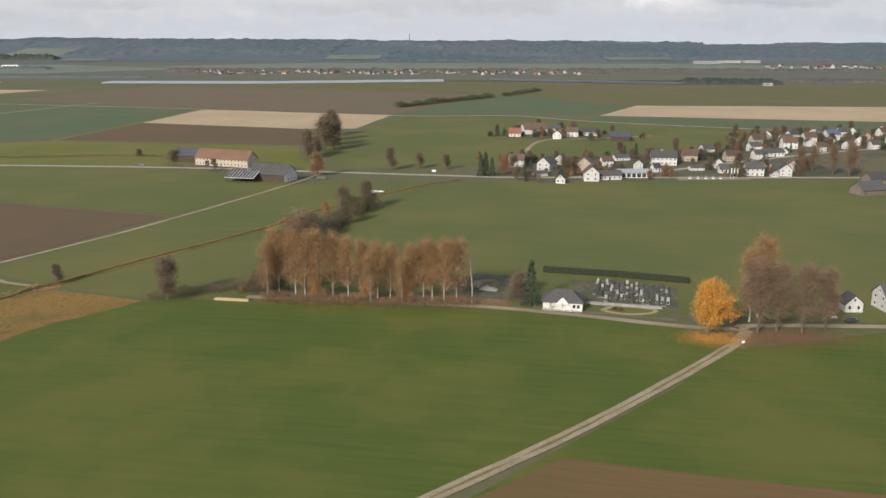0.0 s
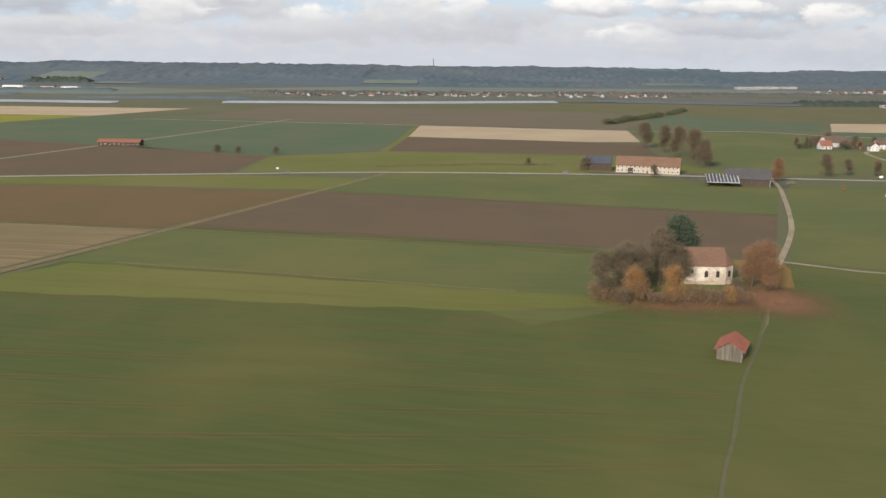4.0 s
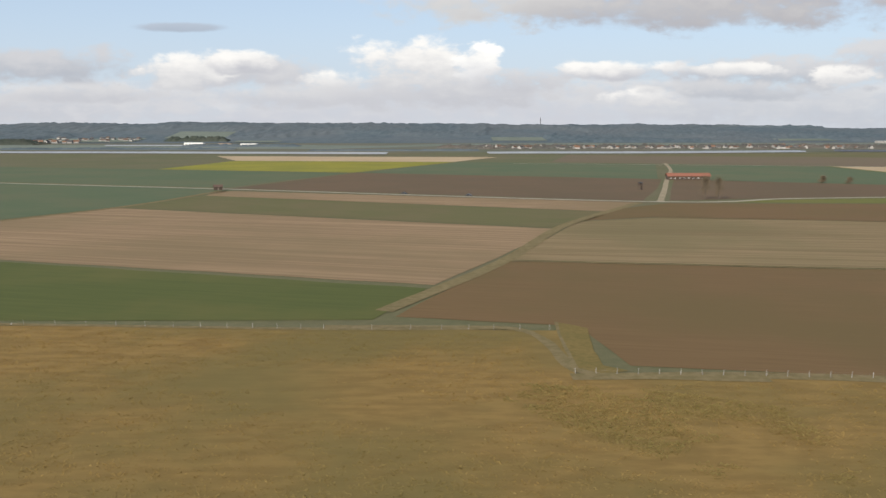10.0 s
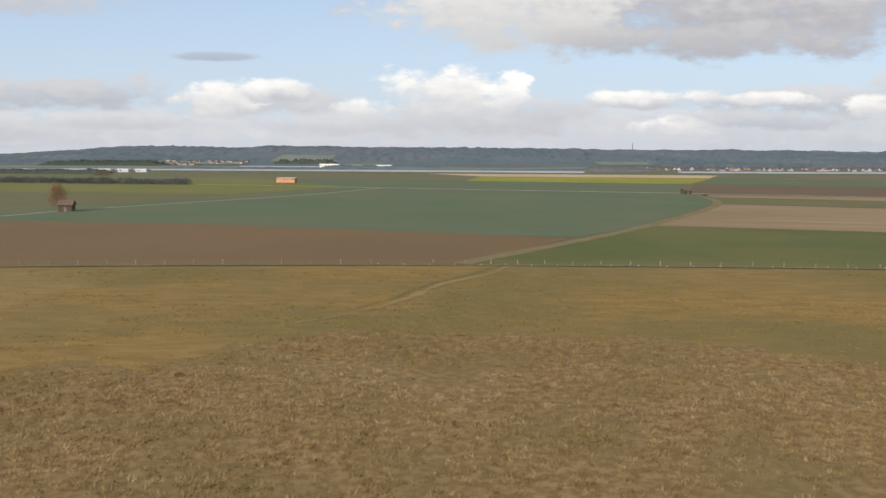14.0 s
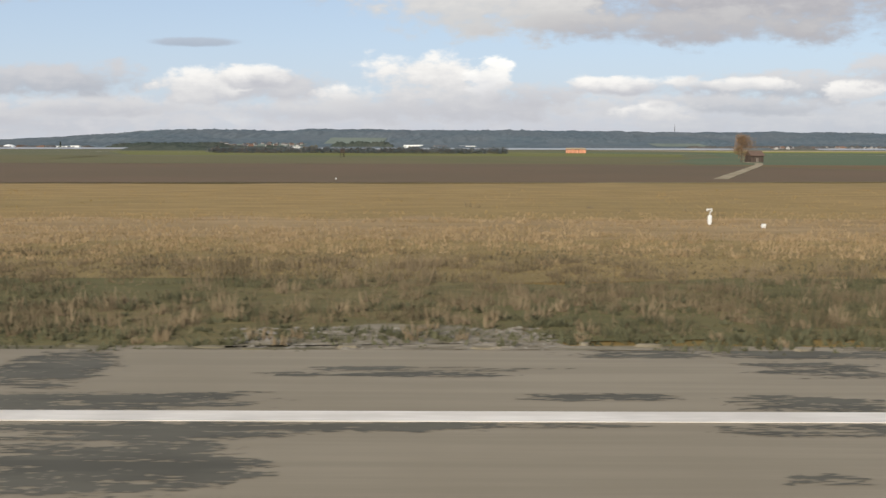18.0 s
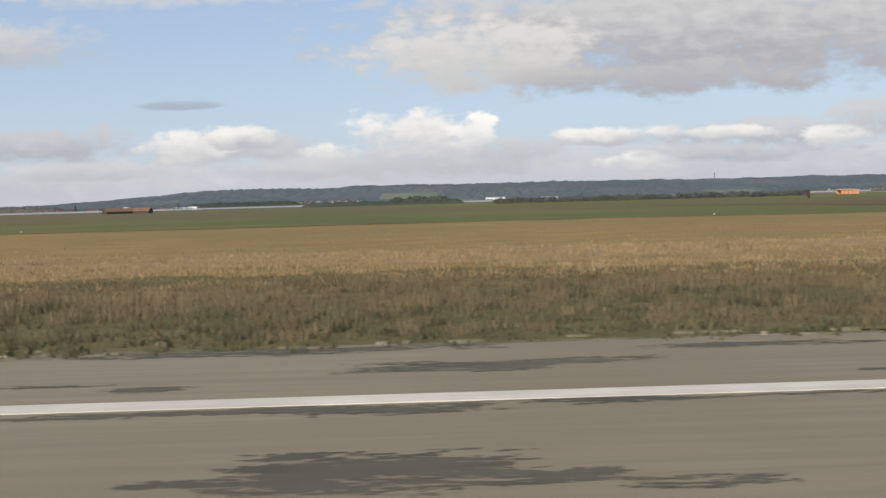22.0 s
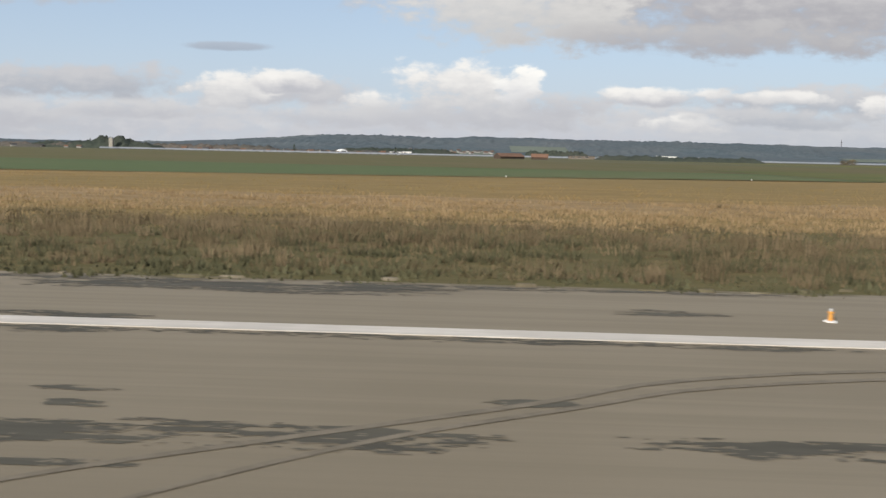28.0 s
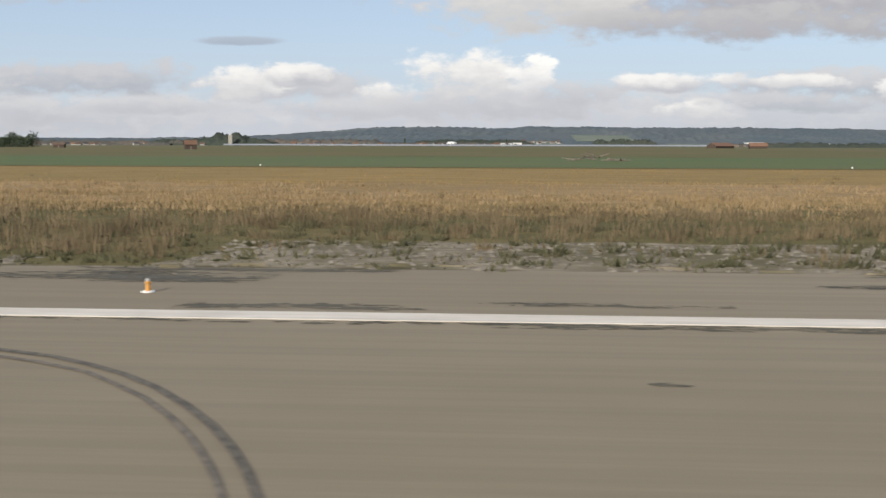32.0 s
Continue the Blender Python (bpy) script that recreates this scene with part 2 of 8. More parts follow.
M = {
    "ground": surf("meadow ground", (0.098, 0.102, 0.048), (0.124, 0.120, 0.058), (0.145, 0.120, 0.072), 0.3, 0.006, gloss=0.15),
    "green": crop("young green crop", (0.062, 0.090, 0.018), (0.082, 0.108, 0.023), (0.150, 0.132, 0.034), 8, third_amount=0.5, broad=0.02),
    "green_pale": crop("pale young winter crop", (0.086, 0.118, 0.048), (0.106, 0.137, 0.058), (0.122, 0.128, 0.058), 6, third_amount=0.6),
    "green_olive": crop("olive green meadow", (0.092, 0.106, 0.035), (0.114, 0.125, 0.043), (0.154, 0.138, 0.049), 6, third_amount=0.6),
    "green_dark": crop("dark green crop", (0.070, 0.086, 0.025), (0.090, 0.102, 0.030), (0.136, 0.120, 0.040), 15),
    "green_blue": crop("bluish winter crop", (0.079, 0.108, 0.059), (0.099, 0.125, 0.066), (0.123, 0.123, 0.068), 18),
    "green_warm": crop("yellowish grass strip", (0.118, 0.126, 0.029), (0.143, 0.145, 0.038), (0.173, 0.152, 0.053), 10),
    "olive": crop("olive green stubble", (0.105, 0.100, 0.042), (0.130, 0.122, 0.052), (0.150, 0.115, 0.060), 15),
    "litter": surf("leaf-strewn bare earth", (0.150, 0.095, 0.050), (0.250, 0.165, 0.098), (0.110, 0.105, 0.045), 0.8, 0.12, gloss=0.1, bump=0.3, third_amount=0.7),
    "soil": crop("ploughed brown soil", (0.134, 0.085, 0.039), (0.165, 0.105, 0.049), (0.127, 0.092, 0.039), 12, 0.8, third_amount=0.8),
    "soil_dark": crop("damp dark soil", (0.118, 0.081, 0.049), (0.143, 0.097, 0.057), (0.108, 0.082, 0.048), 14, 0.8),
    "far_soil": crop("pale brown fallow soil", (0.138, 0.104, 0.068), (0.165, 0.125, 0.082), (0.128, 0.112, 0.066), 14, 0.4, broad=0.006),
    "soil_red": crop("reddish ploughed soil", (0.142, 0.090, 0.044), (0.172, 0.109, 0.053), (0.128, 0.088, 0.044), 14, 0.8),
    "stubble": crop("tan stubble", (0.205, 0.138, 0.078), (0.305, 0.212, 0.124), (0.190, 0.140, 0.074), 17, 0.3, contrast=(0.36, 0.66), streak=0.02),
    "stubble_green": crop("overgrown olive stubble", (0.172, 0.124, 0.062), (0.252, 0.186, 0.100), (0.152, 0.128, 0.060), 10, 0.3, contrast=(0.36, 0.66), streak=0.02),
    "straw": crop("pale straw stubble", (0.400, 0.300, 0.190), (0.460, 0.350, 0.225), (0.350, 0.265, 0.165), 14),
    "mustard": crop("yellow mustard in flower", (0.205, 0.192, 0.026), (0.275, 0.246, 0.036), (0.165, 0.168, 0.034), 14),
    "dry": surf("dry meadow grass", (0.196, 0.122, 0.042), (0.256, 0.164, 0.060), (0.158, 0.114, 0.040), 0.9, 0.03, bump=0.5, gloss=0.05),
    "airfield": surf("mown airfield grass", (0.185, 0.120, 0.041), (0.241, 0.158, 0.055), (0.141, 0.115, 0.042), 0.35, 0.02, stretch=(0.35, 1, 1), bump=0.3, gloss=0.1, third_amount=0.75),
    "rough_grass": surf("rough airfield grass", (0.117, 0.100, 0.049), (0.163, 0.132, 0.065), (0.098, 0.095, 0.044), 0.8, 0.06, stretch=(0.4, 1, 1), bump=0.5, gloss=0.05),
    "margin": surf("grassy field margin", (0.150, 0.122, 0.056), (0.200, 0.156, 0.080), None, 0.5, 0.05, gloss=0.1),
    "track": surf("gravel track", (0.280, 0.228, 0.150), (0.370, 0.308, 0.215), (0.205, 0.172, 0.098), 1.2, 0.08, gloss=0.1),
    "road": surf("pale country asphalt", (0.310, 0.275, 0.218), (0.385, 0.345, 0.280), None, 0.8, 0.05, gloss=0.1),
    "dirt": surf("brown dirt track", (0.235, 0.172, 0.098), (0.310, 0.232, 0.138), (0.170, 0.140, 0.070), 1.2, 0.08, gloss=0.15),
    "mid_grass": surf("golden brown airfield grass", (0.215, 0.152, 0.067), (0.284, 0.204, 0.092), (0.163, 0.126, 0.055), 0.6, 0.035, stretch=(0.4, 1, 1), bump=0.4, gloss=0.1),
    "blade_gold": surf("golden brown grass blades", (0.184, 0.136, 0.069), (0.258, 0.192, 0.100), (0.138, 0.112, 0.057), 0.25, 0.05, island=0.35, third_amount=0.6, gloss=0.1),
    "gold_grass": surf("golden airfield grass", (0.229, 0.156, 0.065), (0.294, 0.202, 0.085), (0.200, 0.153, 0.065), 0.35, 0.012, stretch=(0.25, 1, 1), bump=0.3, gloss=0.1),
    "gold_third": surf("greenish gold airfield grass", (0.190, 0.130, 0.048), (0.245, 0.169, 0.064), (0.152, 0.125, 0.049), 0.35, 0.02, stretch=(0.3, 1, 1), bump=0.3, gloss=0.1),
    "gold_two_thirds": surf("pale gold airfield grass", (0.201, 0.137, 0.054), (0.258, 0.178, 0.071), (0.168, 0.133, 0.054), 0.35, 0.016, stretch=(0.3, 1, 1), bump=0.3, gloss=0.1),
    "tan_grass": surf("bleached tan grass", (0.255, 0.177, 0.090), (0.319, 0.225, 0.120), (0.204, 0.144, 0.067), 0.5, 0.03, stretch=(0.2, 1, 1), bump=0.3, gloss=0.1),
    "gravel": surf("bare gravel", (0.145, 0.122, 0.084), (0.300, 0.258, 0.196), (0.108, 0.096, 0.056), 2.0, 0.22, stretch=(0.3, 1, 1), bump=0.5, third_amount=0.85, gloss=0.1, contrast=(0.3, 0.7)),
    "stone": surf("pale gravel stones", (0.156, 0.137, 0.108), (0.257, 0.230, 0.187), None, 2.0, 0.3, island=0.5, gloss=0.1),
    "water": surf("ditch mud and water", (0.058, 0.048, 0.025), (0.083, 0.070, 0.038), None, 1.0, 0.1, rough=0.9, gloss=0.0),
    "leaf_litter": surf("fallen brown leaves", (0.150, 0.095, 0.040), (0.205, 0.122, 0.054), (0.092, 0.100, 0.032), 2.0, 0.10, third_amount=0.85),
    "runway": surf("runway asphalt", (0.220, 0.186, 0.133), (0.252, 0.214, 0.155), (0.202, 0.169, 0.118), 2.2, 0.07, stretch=(0.03, 1, 1), rough=0.75, gloss=0.2, bump=0.05),
    "wet": surf("damp asphalt", (0.082, 0.076, 0.060), (0.112, 0.103, 0.080), None, 1.2, 0.2, stretch=(0.15, 1, 1), rough=0.75, gloss=0.12),
    "drying": surf("drying asphalt", (0.142, 0.122, 0.089), (0.185, 0.158, 0.115), None, 1.2, 0.2, stretch=(0.15, 1, 1), rough=0.7, gloss=0.25),
    "rubber": surf("tyre rubber on asphalt", (0.075, 0.066, 0.052), (0.135, 0.117, 0.092), None, 5.0, 0.5, rough=0.75),
    "rubber_worn": surf("half worn tyre rubber", (0.100, 0.086, 0.068), (0.170, 0.145, 0.114), None, 5.0, 0.5, rough=0.75),
    "rubber_faint": surf("worn tyre rubber", (0.168, 0.143, 0.105), (0.212, 0.180, 0.133), None, 3.0, 0.5, rough=0.75, gloss=0.2),
    "paint": surf("worn white marking", (0.570, 0.520, 0.455), (0.680, 0.630, 0.560), (0.480, 0.440, 0.385), 3.0, 0.3, stretch=(0.1, 1, 1), rough=0.65, third_amount=0.6),
    "joint": surf("dark repair tar", (0.062, 0.060, 0.040), (0.092, 0.088, 0.058), None, 3.0, 0.5, rough=0.9, gloss=0.1),
    "plaster": surf("white plaster", (0.504, 0.491, 0.468), (0.603, 0.590, 0.567), None, 1.0, 0.12, each=0.3),
    "cream": surf("cream plaster", (0.353, 0.291, 0.226), (0.418, 0.353, 0.279), None, 1.0, 0.12, each=0.25),
    "old_plaster": surf("weathered church plaster", (0.560, 0.490, 0.390), (0.700, 0.640, 0.540), (0.340, 0.240, 0.165), 1.6, 0.22, third_amount=0.75),
    "rubble": surf("exposed rubble stone", (0.300, 0.220, 0.160), (0.520, 0.440, 0.350), None, 2.4, 0.5, bump=0.6),
    "tile": surf("red-brown roof tiles", (0.140, 0.076, 0.048), (0.196, 0.110, 0.072), None, 2.0, 0.15, each=0.4),
    "tile_old": surf("old brown roof tiles", (0.094, 0.060, 0.043), (0.133, 0.086, 0.063), None, 2.0, 0.15, each=0.5),
    "tile_red": surf("bright red roof tiles", (0.270, 0.080, 0.044), (0.340, 0.110, 0.062), None, 1.5, 0.2),
    "tile_orange": surf("new orange roof tiles", (0.215, 0.085, 0.052), (0.280, 0.112, 0.070), None, 1.5, 0.2),
    "slate": surf("dark grey roof", (0.054, 0.052, 0.052), (0.083, 0.079, 0.079), None, 2.0, 0.15, each=0.4),
    "blue_roof": surf("blue glazed roof", (0.065, 0.095, 0.165), (0.095, 0.130, 0.215), None, 1.0, 0.2, rough=0.5),
    "solar": surf("solar panel glass", (0.058, 0.062, 0.078), (0.095, 0.100, 0.120), None, 1.0, 0.1, rough=0.3, gloss=0.5),
    # pale copy of the panel glass: reflected sky put into the base colour
    "solar_sheen": surf("solar panel with sky sheen in its colour", (0.235, 0.250, 0.275), (0.300, 0.312, 0.335), None, 0.5, 0.02, rough=0.35),
    "alloy": surf("grey sheet metal", (0.330, 0.340, 0.350), (0.430, 0.435, 0.440), None, 0.8, 0.1, rough=0.45),
    "plank": surf("weathered boards", (0.110, 0.090, 0.070), (0.190, 0.160, 0.130), None, 3.0, 0.3, stretch=(1, 1, 0.1), each=0.4),
    "plank_dark": surf("dark stained boards", (0.048, 0.034, 0.026), (0.085, 0.060, 0.045), None, 3.0, 0.3, stretch=(1, 1, 0.1)),
    "glass": surf("window glass", (0.030, 0.035, 0.042), (0.060, 0.066, 0.075), None, 0.5, 0.2, rough=0.12, gloss=0.8),
    # near-black colour standing in for the shade inside windows and the shed
    "dark": surf("near-black fill for shaded insides", (0.020, 0.018, 0.016), (0.040, 0.036, 0.032), None, 1.0, 0.2),
    "frame": surf("white window frame", (0.640, 0.630, 0.610), (0.720, 0.710, 0.690), None, 2.0, 0.2, rough=0.5),
    "orange": surf("faded orange tarpaulin", (0.500, 0.200, 0.105), (0.620, 0.300, 0.180), None, 0.6, 0.2, rough=0.7),
    "signal": surf("signal orange paint", (0.560, 0.250, 0.045), (0.650, 0.320, 0.070), None, 3.0, 0.5, rough=0.45),
    "white_steel": surf("white enamelled steel", (0.700, 0.690, 0.660), (0.780, 0.770, 0.740), None, 2.0, 0.2, rough=0.4),
    "lens": surf("clear lamp glass", (0.400, 0.390, 0.370), (0.480, 0.470, 0.450), None, 3.0, 0.5, rough=0.15),
    "tyre": surf("black tyre rubber", (0.020, 0.020, 0.020), (0.035, 0.034, 0.033), None, 4.0, 0.5, rough=0.8),
    "car_white": surf("white car paint", (0.680, 0.680, 0.670), (0.730, 0.730, 0.720), None, 1.0, 0.2, rough=0.25),
    "car_dark": surf("dark car paint", (0.040, 0.044, 0.055), (0.060, 0.064, 0.075), None, 1.0, 0.2, rough=0.25),
    "car_grey": surf("silver car paint", (0.300, 0.310, 0.330), (0.360, 0.370, 0.385), None, 1.0, 0.2, rough=0.25, metal=0.5),
    "granite": surf("dark gravestone granite", (0.038, 0.037, 0.036), (0.085, 0.082, 0.080), None, 3.0, 0.4, rough=0.4, each=0.6),
    "marble": surf("pale gravestone", (0.240, 0.230, 0.215), (0.340, 0.325, 0.305), None, 3.0, 0.4, rough=0.5, each=0.4),
    "hedge": surf("clipped evergreen hedge", (0.012, 0.017, 0.008), (0.028, 0.036, 0.017), None, 2.0, 0.3, bump=0.8),
    "bark": surf("brown bark", (0.080, 0.062, 0.046), (0.135, 0.108, 0.082), None, 4.0, 0.5, stretch=(1, 1, 0.2), bump=0.5),
    "birch_bark": surf("white birch bark", (0.420, 0.390, 0.340), (0.600, 0.570, 0.510), (0.120, 0.105, 0.090), 4.0, 1.2, third_amount=0.5),
    "twigs": surf("bare brown twigs", (0.145, 0.098, 0.060), (0.230, 0.158, 0.098), None, 1.0, 0.2, island=0.5),
    "twigs_grey": surf("bare grey twigs", (0.112, 0.085, 0.051), (0.172, 0.131, 0.082), None, 1.0, 0.2, island=0.5),
    "birch_leaf": surf("last orange birch leaves", (0.350, 0.165, 0.045), (0.470, 0.245, 0.078), None, 1.0, 0.3, island=0.6),
    "gold_leaf": surf("golden autumn leaves", (0.440, 0.198, 0.032), (0.600, 0.305, 0.056), None, 1.0, 0.3, island=0.6),
    "rust_leaf": surf("rust brown leaves", (0.221, 0.106, 0.051), (0.297, 0.149, 0.072), None, 1.0, 0.3, island=0.6),
    "evergreen": surf("dark evergreen needles", (0.039, 0.056, 0.033), (0.075, 0.098, 0.057), None, 1.0, 0.3, island=0.6),
    "dull_leaf": surf("dull olive leaves", (0.063, 0.067, 0.028), (0.103, 0.101, 0.044), None, 1.0, 0.3, island=0.6),
    # bluish distance haze is mixed into the base colours of the hill woods
    "hazy_forest": surf("mixed woodland with bluish haze in its colour", (0.074, 0.100, 0.116), (0.112, 0.140, 0.156), (0.134, 0.144, 0.150), 0.03, 0.0016, gloss=0.05, third_amount=0.6),
    # both far field colours are paled and greyed to carry the haze of distance
    "hill_field": surf("far slope field with pale haze in its colour", (0.150, 0.176, 0.146), (0.176, 0.198, 0.164), None, 0.02, 0.004, gloss=0.05),
    "far_plain": surf("far field patchwork with haze in its colour", (0.118, 0.116, 0.086), (0.158, 0.146, 0.112), (0.112, 0.130, 0.096), 0.02, 0.0035, stretch=(0.12, 1, 1), gloss=0.05),
    "blade": surf("tall dry grass", (0.118, 0.092, 0.054), (0.164, 0.126, 0.076), (0.088, 0.079, 0.046), 0.25, 0.10, island=0.2, third_amount=0.75, gloss=0.1),
    "blade_brown": surf("brown grass tufts", (0.104, 0.082, 0.050), (0.156, 0.120, 0.074), (0.188, 0.146, 0.092), 0.45, 0.12, island=0.12, third_amount=0.8, gloss=0.05),
    "blade_rough": surf("rough brown tussock grass", (0.158, 0.104, 0.046), (0.250, 0.170, 0.080), (0.160, 0.118, 0.050), 0.9, 0.07, island=0.24, third_amount=0.6, gloss=0.05, contrast=(0.40, 0.62), bump=0.5),
    "blade_tan": surf("faded tan grass plumes", (0.175, 0.132, 0.080), (0.232, 0.178, 0.112), None, 0.4, 0.08, island=0.2, gloss=0.1),
    "blade_pale": surf("bleached grass plumes", (0.235, 0.168, 0.092), (0.305, 0.222, 0.128), None, 0.5, 0.08, island=0.15, gloss=0.1),
    "weed": surf("low dull weeds", (0.066, 0.066, 0.038), (0.096, 0.092, 0.052), None, 0.8, 0.1, island=0.25, gloss=0.1),
    "bank": surf("trodden reed bank", (0.195, 0.130, 0.054), (0.262, 0.180, 0.080), (0.118, 0.100, 0.037), 1.6, 0.10, bump=0.5, gloss=0.0, third_amount=0.8),
    "meadow_green": surf("dull green meadow grass", (0.154, 0.117, 0.043), (0.200, 0.147, 0.056), (0.128, 0.111, 0.040), 0.9, 0.06, bump=0.4, gloss=0.05),
    "reed": surf("dry brown reeds", (0.250, 0.152, 0.070), (0.338, 0.220, 0.108), (0.200, 0.140, 0.060), 0.4, 0.05, island=0.3, gloss=0.1),
    "yard": surf("trodden earth and old paving", (0.098, 0.086, 0.060), (0.150, 0.130, 0.098), (0.070, 0.080, 0.038), 0.5, 0.08, gloss=0.15, third_amount=0.8),
    # white plaster toned down in colour to imitate haze over the far houses
    "grey_plaster": surf("pale plaster greyed as if by haze", (0.264, 0.252, 0.236), (0.344, 0.328, 0.308), None, 1.0, 0.12, each=0.5),
    "near_wood": surf("dark mixed wood", (0.040, 0.050, 0.042), (0.066, 0.078, 0.062), (0.075, 0.078, 0.062), 0.12, 0.01, gloss=0.05),
    "far_trees": surf("bare woodland", (0.090, 0.078, 0.066), (0.150, 0.130, 0.112), (0.078, 0.086, 0.080), 0.12, 0.01, gloss=0.05),
    "concrete": surf("bleached concrete", (0.270, 0.250, 0.220), (0.350, 0.330, 0.295), None, 2.0, 0.3),
}


# ---- building helpers ----
def at(x, y, turn=0.0, size=1.0, z=0.0):
    """A pose in the model from true metres."""
    return Matrix.Translation((x * S, y * S, z * S)) @ Matrix.Rotation(radians(turn), 4, "Z") @ Matrix.Scale(size, 4)


def mesh(name, verts, faces, material):
    me = bpy.data.meshes.new(name)
    me.from_pydata([(a * S, b * S, c * S) for a, b, c in verts], [], faces)
    me.materials.append(M[material])
    return me


def shape(name, bm, material):
    """A bmesh in true metres as mesh data."""
    bmesh.ops.scale(bm, vec=(S, S, S), verts=bm.verts)
    me = bpy.data.meshes.new(name)
    bm.to_mesh(me)
    bm.free()
    me.materials.append(M[material])
    return me


def link(name, me, parent=None, m=None, label=""):
    ob = new(name, me)
    ob.parent = parent
    if m is not None:
        ob.matrix_basis = m
    return tagged(ob, label)


def part(name, bm, material, parent=None, label=""):
    return link(name, shape(name, bm, material), parent, None, label)


def thing(name, label, category, group="", kind=""):
    return tagged(new(name), label, category, group, kind)


def box(bm, x0, x1, y0, y1, z0, z1, bevel=0.0):
    vs = [bm.verts.new(p) for p in ((x0, y0, z0), (x1, y0, z0), (x1, y1, z0), (x0, y1, z0), (x0, y0, z1), (x1, y0, z1), (x1, y1, z1), (x0, y1, z1))]
    fs = [bm.faces.new([vs[i] for i in q]) for q in ((3, 2, 1, 0), (4, 5, 6, 7), (0, 1, 5, 4), (1, 2, 6, 5), (2, 3, 7, 6), (3, 0, 4, 7))]
    if bevel:
        bmesh.ops.bevel(bm, geom=list({e for f in fs for e in f.edges}), offset=bevel, segments=1, affect="EDGES")
    return vs


def boxes(*specs, bevel=0.0):
    bm = bmesh.new()
    for s in specs:
        box(bm, *s, bevel=bevel)
    return bm


def solid(bm, outline, axis, a, b):
    """A closed outline in two coordinates, drawn out along the third axis from a to b."""
    def spot(p, q):
        return {"x": (q, *p), "y": (p[0], q, p[1]), "z": (*p, q)}[axis]
    lo, hi = [bm.verts.new(spot(p, a)) for p in outline], [bm.verts.new(spot(p, b)) for p in outline]
    n = len(outline)
    bm.faces.new(lo), bm.faces.new(hi)
    for i in range(n):
        bm.faces.new((lo[i], lo[(i + 1) % n], hi[(i + 1) % n], hi[i]))
    bmesh.ops.recalc_face_normals(bm, faces=bm.faces)
    return bm


def tube(bm, path, radii, sides=6):
    """A tapered round bar along a path."""
    rings = []
    for i, p in enumerate(path):
        p = Vector(p)
        ahead = (Vector(path[min(i + 1, len(path) - 1)]) - Vector(path[max(i - 1, 0)])).normalized()
        side = ahead.cross(Vector((0.3, 0.95, 0.1))).normalized()
        up = side.cross(ahead)
        rings.append([bm.verts.new(p + radii[i] * (math.cos(k * math.tau / sides) * side + math.sin(k * math.tau / sides) * up)) for k in range(sides)])
    for a, b in zip(rings, rings[1:]):
        for k in range(sides):
            bm.faces.new((a[k], a[(k + 1) % sides], b[(k + 1) % sides], b[k]))
    bm.faces.new(rings[0][::-1]), bm.faces.new(rings[-1])
    return bm


def lathe(bm, profile, sides=16):
    """A turned body from (radius, height) pairs."""
    rings = [[bm.verts.new((r * math.cos(k * math.tau / sides), r * math.sin(k * math.tau / sides), z)) for k in range(sides)] for r, z in profile]
    for a, b in zip(rings, rings[1:]):
        for k in range(sides):
            bm.faces.new((a[k], a[(k + 1) % sides], b[(k + 1) % sides], b[k]))
    bm.faces.new(rings[0][::-1]), bm.faces.new(rings[-1])
    return bm


def sheet(name, verts, tris, material):
    """A large triangle mesh from arrays, in true metres."""
    me = bpy.data.meshes.new(name)
    me.vertices.add(len(verts))
    me.vertices.foreach_set("co", (np.asarray(verts, dtype=np.float32) * S).ravel())
    me.loops.add(len(tris) * 3)
    me.loops.foreach_set("vertex_index", np.asarray(tris, dtype=np.int32).ravel())
    me.polygons.add(len(tris))
    me.polygons.foreach_set("loop_start", np.arange(0, len(tris) * 3, 3, dtype=np.int32))
    me.update(calc_edges=True)
    me.materials.append(M[material])
    return me


dice = np.random.default_rng(7)


# ---- the land ----
def patch(name, corners, material, z=0.06, wobble=0.8, label="", step=9.0, waves=0.05):
    """A piece of land cover with a slightly uneven edge, a hand's height over what lies under it."""
    outline = []
    n = len(corners)
    for i in range(n):
        a, b = np.array(corners[i], float), np.array(corners[(i + 1) % n], float)
        length = np.linalg.norm(b - a)
        steps = int(min(120, max(1, length / step)))
        side = np.array((a[1] - b[1], b[0] - a[0])) / max(length, 1e-6)
        for k in range(steps):
            f = k / steps
            sway = wobble * noise.noise((a[0] * 0.1 + f * length * waves, a[1] * 0.1, 3.1)) if k else 0
            outline.append(tuple(a + (b - a) * f + side * sway))
    bm = bmesh.new()
    face = bm.faces.new([bm.verts.new((px, py, z)) for px, py in outline])
    if face.normal.z < 0 or sum(outline[i][0] * outline[(i + 1) % len(outline)][1] - outline[(i + 1) % len(outline)][0] * outline[i][1] for i in range(len(outline))) < 0:
        bmesh.ops.reverse_faces(bm, faces=[face])
    bmesh.ops.triangulate(bm, faces=bm.faces)
    return tagged(part(name, bm, material), label, kind="structure")


